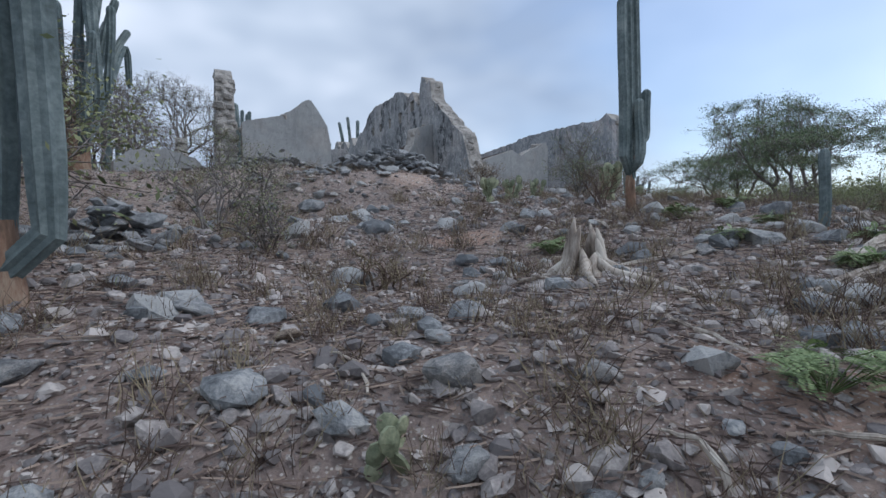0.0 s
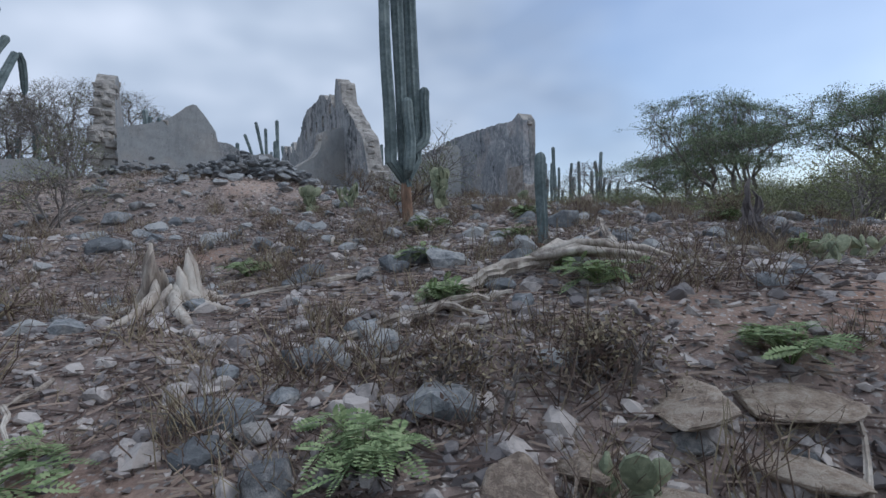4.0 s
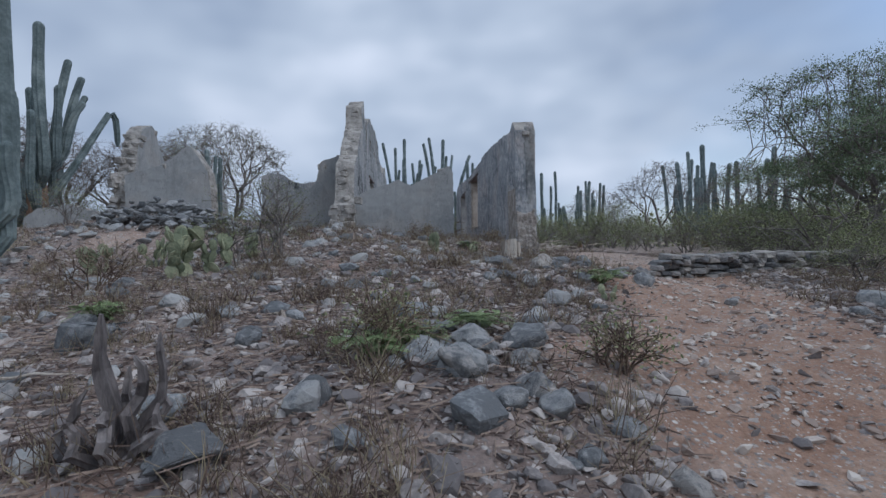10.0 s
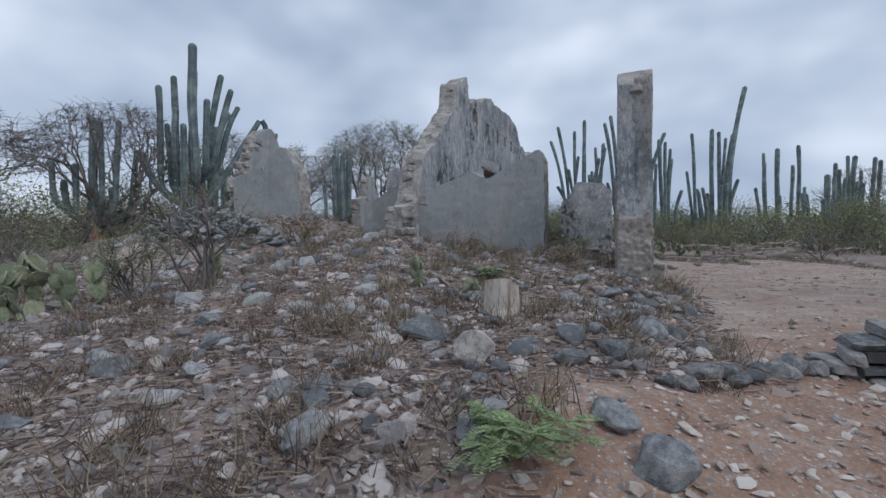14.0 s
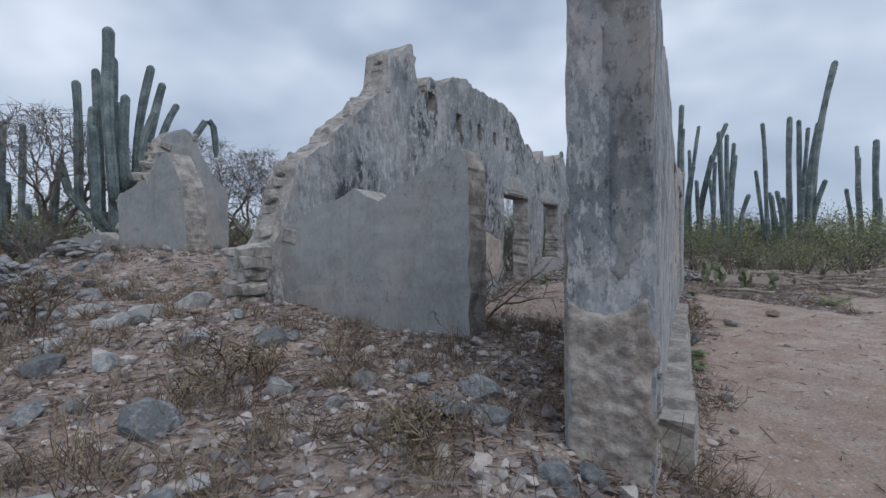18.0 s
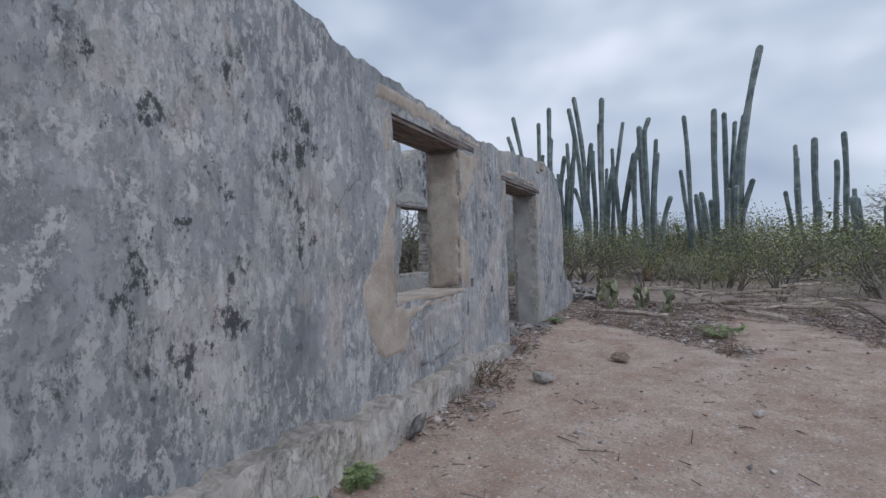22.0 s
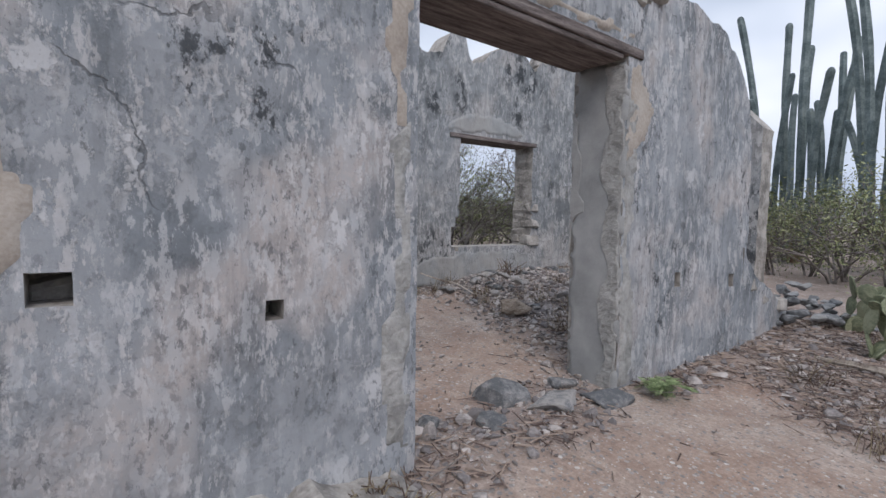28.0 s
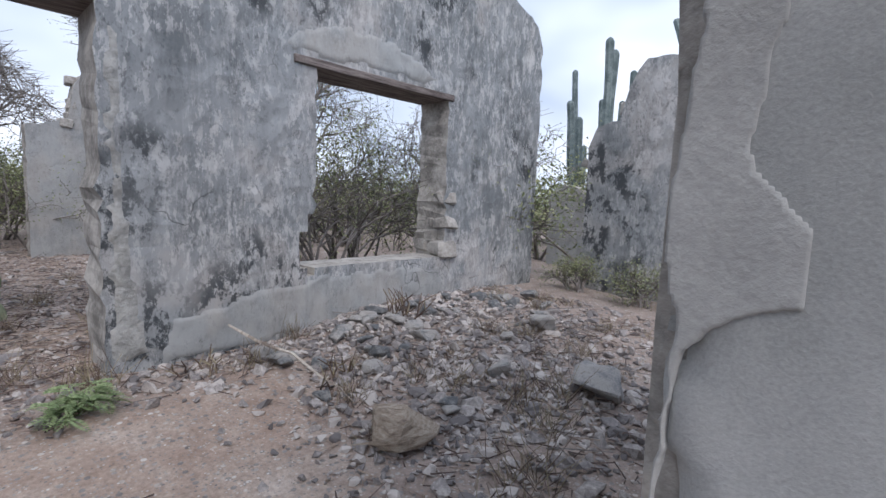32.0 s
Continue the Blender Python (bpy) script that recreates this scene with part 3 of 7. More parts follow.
def end_stones(ob, x, y0, y1, zs, seed, axis="y", out=0.05, step=0.16):
    """Bare stones down the broken end of a wall."""
    rnd = random.Random(seed)
    z = zs[0]
    while z < zs[1]:
        t = y0
        while t < y1:
            s = rnd.uniform(0.14, 0.26)
            o = new("stone", rnd.choice(CORE_STONES))
            p = (x + rnd.uniform(-out, out), t, z) if axis == "y" else (t, x + rnd.uniform(-out, out), z)
            o.matrix_world = Matrix.LocRotScale(p, Euler((rnd.uniform(-0.2, 0.2), rnd.uniform(-0.2, 0.2), rnd.uniform(-0.5, 0.5))), (s * 1.15, s * 1.15, s * 0.7))
            o.parent = ob
            t += step * rnd.uniform(0.8, 1.2)
        z += rnd.uniform(0.11, 0.16)


def beam(name, parent, a, b, height, depth, mat=M_LINTEL, label="", step_out=0.0):
    """A squared beam from a to b (its lower front edge), with slightly worn edges; depth runs to the left of that way."""
    a, b = Vector(a), Vector(b)
    t = (b - a).normalized()
    side = Vector((-t.y, t.x, 0))
    bm = bmesh.new()
    n = max(2, int((b - a).length / 0.15))
    rings = []
    for i in range(n + 1):
        p = a + (b - a) * i / n
        w = 0.006 * noise.noise(p * 3)
        prof = [(-step_out, 0), (depth, 0), (depth, height), (-step_out, height)]
        rings.append([bm.verts.new(p + side * (d + w) + Vector((0, 0, z + w))) for d, z in prof])
    for p, q in zip(rings, rings[1:]):
        for k in range(4):
            bm.faces.new((p[k], q[k], q[(k + 1) % 4], p[(k + 1) % 4]))
    bm.faces.new(rings[0])
    bm.faces.new(list(reversed(rings[-1])))
    bmesh.ops.recalc_face_normals(bm, faces=bm.faces)
    bmesh.ops.bevel(bm, geom=list(bm.edges), offset=0.006, segments=1, affect="EDGES")
    return part(name, bm, mat, parent, label)


def inside(pts, p, q):
    """Whether (p, q) lies inside the outline."""
    hit = False
    for (a, b), (c, d) in zip(pts, pts[1:] + pts[:1]):
        if (b > q) != (d > q) and p < (c - a) * (q - b) / (d - b) + a:
            hit = not hit
    return hit


def to_outline(pts, p, q):
    """The nearest place on the outline."""
    best = None
    for (a, b), (c, d) in zip(pts, pts[1:] + pts[:1]):
        k = max(0, min(1, ((p - a) * (c - a) + (q - b) * (d - b)) / ((c - a) ** 2 + (d - b) ** 2 + 1e-9)))
        x, z = a + (c - a) * k, b + (d - b) * k
        e = (x - p) ** 2 + (z - q) ** 2
        if best is None or e < best[0]:
            best = (e, x, z)
    return best


def layer(parent, pts, spot, mat, name, label, thick, seed, relief, step=0.035):
    """A coat of render with a wavering, sunken rim and an uneven face; spot(p, q, out) places a point of the face."""
    ps, qs = [p for p, _ in pts], [q for _, q in pts]
    nu, nv = int((max(ps) - min(ps)) / step) + 2, int((max(qs) - min(qs)) / step) + 2
    grid = lambda i, j: (min(ps) + (i - 0.5) * step, min(qs) + (j - 0.5) * step)  # noqa: E731
    wave = lambda p, q: (p + 0.05 * noise.noise((p * 5, q * 5, seed)) + 0.02 * noise.noise((p * 16, q * 16, seed)), q + 0.05 * noise.noise((p * 5, q * 5, seed + 4)))  # noqa: E731
    cells = [(i, j) for i in range(nu) for j in range(nv) if inside(pts, *wave(*grid(i + 0.5, j + 0.5)))]
    use = collections.Counter((i + a, j + b) for i, j in cells for a in (0, 1) for b in (0, 1))
    rim = {k: grid(*k) for k in use}
    for _ in range(1 if step > 0.01 else 10):
        old = dict(rim)
        for i, j in rim:
            near = [old[k] for k in ((i + 1, j), (i - 1, j), (i, j + 1), (i, j - 1)) if k in old] + [old[i, j]]
            rim[i, j] = (sum(a for a, _ in near) / len(near), sum(b for _, b in near) / len(near))
    bm = bmesh.new()
    vs = {}
    for (i, j), n in use.items():
        p, q = rim[i, j]
        r = relief * (noise.noise((p * 7, q * 7, seed)) + 0.8 * noise.noise((p * 17, q * 17, seed + 3)))
        if n < 4:
            p, q = p + 0.004 * noise.noise((p * 30, q * 30, seed)), q + 0.004 * noise.noise((p * 30, q * 30, seed + 2))
        vs[i, j] = bm.verts.new(spot(p, q, -0.012 if n < 4 else thick + max(-thick * 0.6, r)))
    for i, j in cells:
        bm.faces.new((vs[i, j], vs[i + 1, j], vs[i + 1, j + 1], vs[i, j + 1])).smooth = True
    if seed % 2:
        bmesh.ops.triangulate(bm, faces=bm.faces)
    return part(name, bm, mat, parent, label)


def skim(parent, pts, x, mat, name="mortar_patch", label="tan repair mortar", thick=0.006, seed=0):
    """A coat on the face of the front or inner wall at x; pts: (y, z) round the outline."""
    y0, rough, ws = (-0.04, 0.012, 1) if x > -1 else (1.05, 0.016, 2)

    def spot(y, z, out):
        u = y - y0
        d = rough * 1.5 * noise.noise((u * 1.1, z * 1.1, ws)) + rough * noise.noise((u * 6, z * 6, ws))
        return (x + (lerp(FRONT_BOW, u) if x > -1 else 0) - d + out, y, z)
    return layer(parent, pts, spot, mat, name, label, thick + 0.0012 * (seed % 7), seed, 0.012 if mat == M_ROUGH else 0.002)


def coat(parent, pts, origin, along, out, mat, name="plaster_patch", label="", thick=0.006, seed=0, step=0.035, relief=None):
    """A coat on any upright face; pts: (a, z) round the outline, a measured along the face."""
    o, al, ou = Vector(origin), Vector(along), Vector(out)
    return layer(parent, pts, lambda p, q, d: o + al * p + ou * d + Vector((0, 0, q)), mat, name, label, thick, seed, relief if relief is not None else 0.012 if mat == M_CAVITY else 0.007 if mat == M_ROUGH else 0.002, step)


FRONT_BOW = ((0, 0.16), (2.5, 0.1), (4.8, 0.05), (7, 0.0), (13, 0.0))
wf = wall("wall_front", (0, -0.04), 90, 0.45, [(0, -0.1), (12.86, -0.1)],
          [(0, 3.12), (0.18, 3.34), (0.36, 3.24), (0.86, 3.22), (1.56, 3.28), (3.76, 3.34), (4.36, 3.34), (4.51, 3.24), (5.16, 3.22), (7.36, 3.12), (8.66, 3.16), (9.96, 3.28), (11.36, 3.34), (12.06, 3.26), (12.46, 3.05), (12.71, 2.7), (12.84, 2.2), (12.86, 1.6)],
          [(0.05, 0.63, 0.34, 1.8), (5.33, 6.88, 1.2, 2.92), (8.64, 10.48, 0.12, 2.72), (7.16, 7.28, 1.19, 1.31), (7.895, 7.97, 1.07, 1.155), (11.34, 11.44, 0.94, 1.06), (12.45, 12.55, 0.86, 0.99)],
          step=0.05, rough=0.012, seed=1, bow=FRONT_BOW, edges=((0.0, 0.3), (9.2, 11.2)), raw_ends=False, edge_rough=0.3)
stub = wall("wall_front_stub", (0, 12.75), 90, 0.42, [(0, -0.1), (1.5, -0.1)], [(0, 1.25), (0.3, 0.95), (0.8, 0.75), (1.4, 0.5), (1.5, 0.3)], [], seed=11, edges=((0.05, 1.4),))
wi = wall("wall_inner", (-4.0, 1.05), 90, 0.45, [(0, 0.0), (14.85, 0.0)],
          [(0, 1.45), (0.2, 1.75), (0.42, 2.2), (0.5, 2.55), (0.95, 2.95), (1.2, 3.1), (1.5, 3.4), (1.85, 3.62), (2.2, 3.95), (2.42, 4.12), (2.5, 4.25), (2.54, 4.72), (2.72, 4.8), (2.84, 4.66), (3.04, 4.98), (3.3, 5.06), (3.36, 4.8), (3.42, 4.36), (3.6, 4.3), (3.76, 4.42), (3.86, 4.74), (4.25, 4.66), (4.5, 4.75), (4.75, 4.95), (5.05, 5.05), (5.6, 5.1), (6.2, 5.05), (7.0, 5.1), (7.8, 5.12), (8.3, 5.05), (8.65, 4.9), (9.1, 4.55), (9.35, 4.4), (9.6, 4.45), (9.97, 4.3), (10.2, 4.1), (10.43, 4.0), (10.75, 4.1), (10.9, 4.4), (11.18, 4.48), (11.35, 4.1), (11.5, 4.0), (11.8, 4.3), (12.3, 4.55), (12.6, 4.4), (12.9, 4.2), (13.05, 4.45), (13.15, 4.3), (13.3, 4.7), (13.7, 4.68), (14.1, 4.4), (14.4, 4.25), (14.7, 4.15), (14.85, 3.9)],
          [(4.68, 6.05, 1.22, 2.96), (7.6, 9.54, 0.2, 2.85), (11.15, 12.88, 1.03, 2.82), (3.82, 4.12, 4.1, 4.45), (4.95, 5.2, 3.9, 4.3), (6.0, 6.2, 3.95, 4.3), (6.95, 7.15, 4.0, 4.3), (7.85, 8.05, 4.0, 4.35)],
          step=0.08, rough=0.02, ragged=0.08, seed=2, mat=M_INNER, bites=((11.12, 1.22, 0.13, 0.24),), edges=((0.0, 3.6), (3.7, 5.0), (9.8, 10.6), (12.9, 13.6)))
end_stones(wi, 14.02, -4.38, -4.06, (1.12, 1.75), 23, "x", 0.02)
end_stones(wi, 1.06, -4.4, -4.02, (0.9, 1.6), 21, "x")
w2 = wall("wall_end", (-4.35, 1.35), 0, 0.42, [(0, 0.3), (2.8, 0.3)],
          [(0, 1.35), (0.25, 1.5), (0.4, 1.88), (0.73, 2.03), (1.1, 2.14), (1.44, 2.26), (1.62, 2.16), (1.81, 2.12), (2.04, 2.26), (2.23, 2.36), (2.45, 2.48), (2.7, 2.58), (2.78, 2.56), (2.8, 2.4)], [], step=0.08, seed=3, mat=M_SMOOTH, ragged=0.03, edges=((0.05, 0.9), (1.5, 2.7)))
w3 = wall("wall_cross", (-6.25, 2.95), 17, 0.4, [(0, 0.6), (1.9, 0.6)],
          [(0, 1.85), (0.12, 1.93), (0.35, 2.0), (0.6, 2.2), (0.85, 2.32), (1.05, 2.55), (1.12, 3.02), (1.2, 3.12), (1.5, 3.2), (1.9, 3.35)], [], seed=4, mat=M_SMOOTH, ragged=0.03, edges=((1.2, 1.9),))
w4 = wall("wall_wing", (-10.2, 2.72), 0, 0.45, [(0, 0.8), (2.22, 0.8)],
          [(0, 2.68), (0.4, 2.8), (0.9, 2.92), (1.25, 3.13), (1.52, 3.36), (1.62, 3.43), (1.74, 3.4), (1.84, 3.25), (2.07, 2.88), (2.2, 2.66), (2.22, 2.3)], [], seed=5, mat=M_SMOOTH, ragged=0.02, step=0.08, edges=((0.0, 1.2),))
w9 = wall("wall_wing_cross", (-10.3, 3.1), 90, 0.42, [(0, 0.8), (2.3, 0.8)],
          [(0, 2.45), (0.2, 2.75), (0.35, 3.2), (0.5, 3.7), (0.66, 4.1), (0.85, 4.25), (1.2, 4.38), (1.4, 4.3), (1.6, 3.8), (1.9, 3.4), (2.2, 3.1), (2.3, 2.9)], [], seed=6, mat=M_SMOOTH, step=0.08, edges=((0.0, 1.4), (1.4, 2.2)))
end_stones(w9, 3.16, -10.68, -10.2, (1.3, 2.8), 22, "x", 0.08, 0.27)
for k, (y, z) in enumerate(((3.25, 2.7), (3.34, 2.95), (3.42, 3.2), (3.5, 3.45), (3.58, 3.7), (3.68, 3.92))):
    end_stones(w9, y + 0.06, -10.66, -10.36, (z, z + 0.1), 60 + k, "x", 0.08, 0.24)
w10 = wall("wall_back", (-8.2, 7.7), 0, 0.42, [(0, 0.3), (2.3, 0.3)], [(0, 3.35), (0.3, 3.46), (0.8, 3.4), (1.05, 3.2), (1.2, 3.1), (1.7, 3.08), (2.2, 3.12), (2.3, 2.9)], [], seed=15, mat=M_INNER)
tagged(w10, "dark weathered wall fragment behind the ruin", "wall", kind="structure")
tagged(w9, "ragged stone-toothed wall end standing tall like a pillar", "wall", kind="structure")
w7 = wall("wall_low_west", (-12.9, 2.85), 12, 0.5, [(0, 0.7), (1.9, 0.7)], [(0, 1.6), (0.3, 1.85), (1.0, 1.95), (1.7, 1.8), (1.9, 1.5)], [], seed=8, mat=M_SMOOTH)
tagged(w7, "low rounded remnant of a rendered wall", "wall", kind="structure")
w5 = wall("wall_west", (-11.4, 11.05), 90, 0.45, [(0, 0.2), (1.75, 0.2)],
          [(0, 2.8), (0.4, 2.88), (0.62, 3.0), (0.75, 3.75), (0.95, 3.88), (1.15, 3.84), (1.35, 3.4), (1.6, 3.15), (1.75, 2.9)], [], seed=6, mat=M_SMOOTH, edges=((0.6, 1.6),))
w6 = wall("wall_north", (-3.35, 16.2), 0, 0.45, [(0, 0.2), (2.3, 0.2)],
          [(0, 2.5), (0.1, 2.78), (0.45, 2.85), (0.55, 3.4), (0.75, 3.62), (1.2, 3.58), (1.9, 3.5), (2.3, 3.1)], [], seed=7, mat=M_INNER, edges=((0.0, 0.9),))
w8 = wall("wall_far", (-5.55, 19), 0, 0.4, [(0, 0.0), (0.85, 0.0)], [(0, 1.9), (0.2, 2.1), (0.6, 2.12), (0.85, 1.9)], [], seed=12, mat=M_SMOOTH)
tagged(w8, "pale wall stub standing alone in the scrub", "wall", kind="structure")
for w, text in ((wf, "weathered blue-grey plastered front wall with window and door openings"), (stub, "low broken stub of plastered stone wall"),
                (wi, "tall sooty grey inner wall with crumbling top and openings"), (w2, "broken grey rendered end wall of a ruined room"),
                (w3, "low crumbling grey cross wall of a ruin"), (w4, "grey rendered wing wall broken to a pointed gable"),
                (w5, "pale ruined wall fragment standing among scrub"), (w6, "ruined grey wall fragment beyond the room")):
    tagged(w, text, "wall", kind="structure")

for y, z in ((7.18, 1.25), (7.89, 1.11), (11.35, 1.0), (12.46, 0.92)):
    o = new("stone", CORE_STONES[3])
    o.matrix_world = Matrix.LocRotScale((-0.24, y, z - 0.03), Euler((0.1, 0.2, 0.3)), (0.16, 0.16, 0.12))
    o.parent = wf
    o = new("stone", CORE_STONES[5])
    o.matrix_world = Matrix.LocRotScale((-0.34, y, z), Euler((0.1, 0.0, 0.1)), (0.2, 0.22, 0.22))
    o.parent = wf

# lintels, sills and plinth of the front wall
board_over = beam("lintel", wf, (0.025, 5.06, 2.905), (0.005, 7.32, 2.905), 0.075, 0.47, label="dark weathered timber lintel")
beam("underside_board", board_over, (0.02, 5.3, 2.87), (0.0, 7.0, 2.87), 0.033, 0.43, label="dark timber underside board")
board_over = beam("lintel", wf, (0.018, 8.42, 2.70), (0.018, 10.62, 2.70), 0.07, 0.47, label="dark weathered timber lintel")
beam("underside_board", board_over, (0.0, 8.62, 2.66), (0.0, 10.38, 2.66), 0.037, 0.43, label="dark timber underside board")
beam("lintel", wi, (-3.985, 5.55, 2.95), (-3.985, 7.4, 2.95), 0.07, 0.47, label="grey timber lintel")
beam("lintel", wi, (-3.985, 8.5, 2.84), (-3.985, 10.63, 2.84), 0.075, 0.47, label="rusty brown lintel")
beam("lintel", wi, (-3.98, 11.98, 2.8), (-3.98, 14.02, 2.83), 0.07, 0.47, label="rusty brown lintel")
plinth = wall("plinth", (0.17, 0.4), 90, 0.2, [(0, -0.15), (8.1, -0.15)], [(0, 0.62), (2, 0.6), (3.6, 0.54), (4.7, 0.42), (6.3, 0.42), (7.4, 0.32), (8.1, 0.25)], [], step=0.05, ragged=0.06, rough=0.03, seed=9, mat=M_PLINTH, bow=FRONT_BOW)
plinth.parent = wf
plinth["label"] = "cracked projecting plinth along the wall foot"
sill = beam("window_sill", wf, (0.03, 5.2, 1.185), (0.02, 6.86, 1.165), 0.045, 0.5, M_MORTAR, "worn pale window sill")

# coats of repair mortar on the front wall
skim(wf, [(4.98, 2.96), (5.05, 3.16), (5.9, 3.17), (6.9, 3.1), (7.6, 3.08), (7.62, 2.98), (7.3, 2.98)], 0.0, M_MORTAR, seed=1)
skim(wf, [(5.26, 2.86), (5.12, 2.9), (5.1, 2.6), (5.26, 2.5)], 0.0, M_MORTAR, seed=9)
skim(wf, [(5.26, 2.25), (5.16, 2.1), (5.02, 1.76), (4.86, 1.55), (4.76, 1.41), (4.8, 1.04), (4.95, 0.8), (5.2, 0.72), (5.46, 0.75), (5.5, 0.99), (5.8, 1.07), (6.2, 1.1), (6.7, 1.08), (6.8, 1.17), (5.27, 1.18)], 0.0, M_MORTAR, seed=2)
skim(wf, [(6.84, 2.9), (7.3, 2.88), (7.55, 2.9), (7.4, 2.7), (7.2, 2.5), (7.05, 2.3), (6.86, 2.16)], 0.0, M_MORTAR, seed=3)
skim(wf, [(6.84, 1.9), (6.98, 1.85), (7.1, 1.7), (7.18, 1.5), (7.14, 1.33), (7.0, 1.2), (6.84, 1.17)], 0.0, M_MORTAR, seed=4)
skim(wf, [(5.5, 0.97), (5.85, 1.04), (6.3, 1.07), (6.78, 1.06), (6.8, 0.6), (6.2, 0.5), (5.6, 0.52)], 0.002, M_PLASTER, "plaster_patch", "blue-grey plaster patch", seed=5)
skim(wf, [(8.4, 2.8), (8.45, 2.9), (9.5, 2.92), (10.5, 2.85), (10.62, 2.79), (8.44, 2.79)], 0.0, M_MORTAR, seed=6)
skim(wf, [(8.42, 2.72), (8.56, 2.7), (8.57, 2.0), (8.5, 1.9), (8.4, 2.3)], 0.0, M_MORTAR, seed=7)
skim(wf, [(10.45, 2.68), (10.62, 2.66), (10.85, 2.4), (10.75, 2.1), (10.6, 2.0), (10.45, 1.9)], 0.0, M_MORTAR, seed=8)
# and on the room side of the inner wall
skim(wi, [(7.14, 1.95), (7.6, 1.9), (8.1, 1.75), (8.5, 1.7), (8.52, 0.8), (7.5, 0.75), (7.16, 1.1)], -4.0, M_MORTAR, seed=11)
skim(wi, [(11.88, 2.9), (12.0, 3.08), (12.4, 3.24), (12.9, 3.27), (13.4, 3.18), (13.9, 2.95)], -4.0, M_SMOOTH, "plaster_patch", "pale arched plaster patch", seed=12)
skim(wi, [(8.5, 2.94), (8.6, 3.25), (9.3, 3.4), (9.9, 3.35), (10.4, 3.1), (10.5, 2.94)], -4.0, M_SMOOTH, "plaster_patch", "pale plaster patch", seed=13)
skim(wi, [(5.5, 3.05), (5.6, 3.25), (6.6, 3.3), (7.4, 3.2), (7.45, 3.05)], -4.0, M_SMOOTH, "plaster_patch", "pale plaster patch", seed=14)

skim(wi, [(10.62, 0.45), (10.62, 2.75), (10.74, 2.7), (10.72, 1.8), (10.78, 1.2), (10.86, 0.5)], -4.0, M_ROUGH, "rough_render", "broken plaster edge beside the inner door", seed=15)
skim(wi, [(10.9, 0.4), (11.0, 0.75), (11.6, 0.85), (12.3, 0.95), (13.2, 0.97), (13.9, 0.95), (14.0, 0.5), (12.5, 0.45)], -4.0, M_SMOOTH, "plaster_patch", "pale scoured wall foot", seed=16)

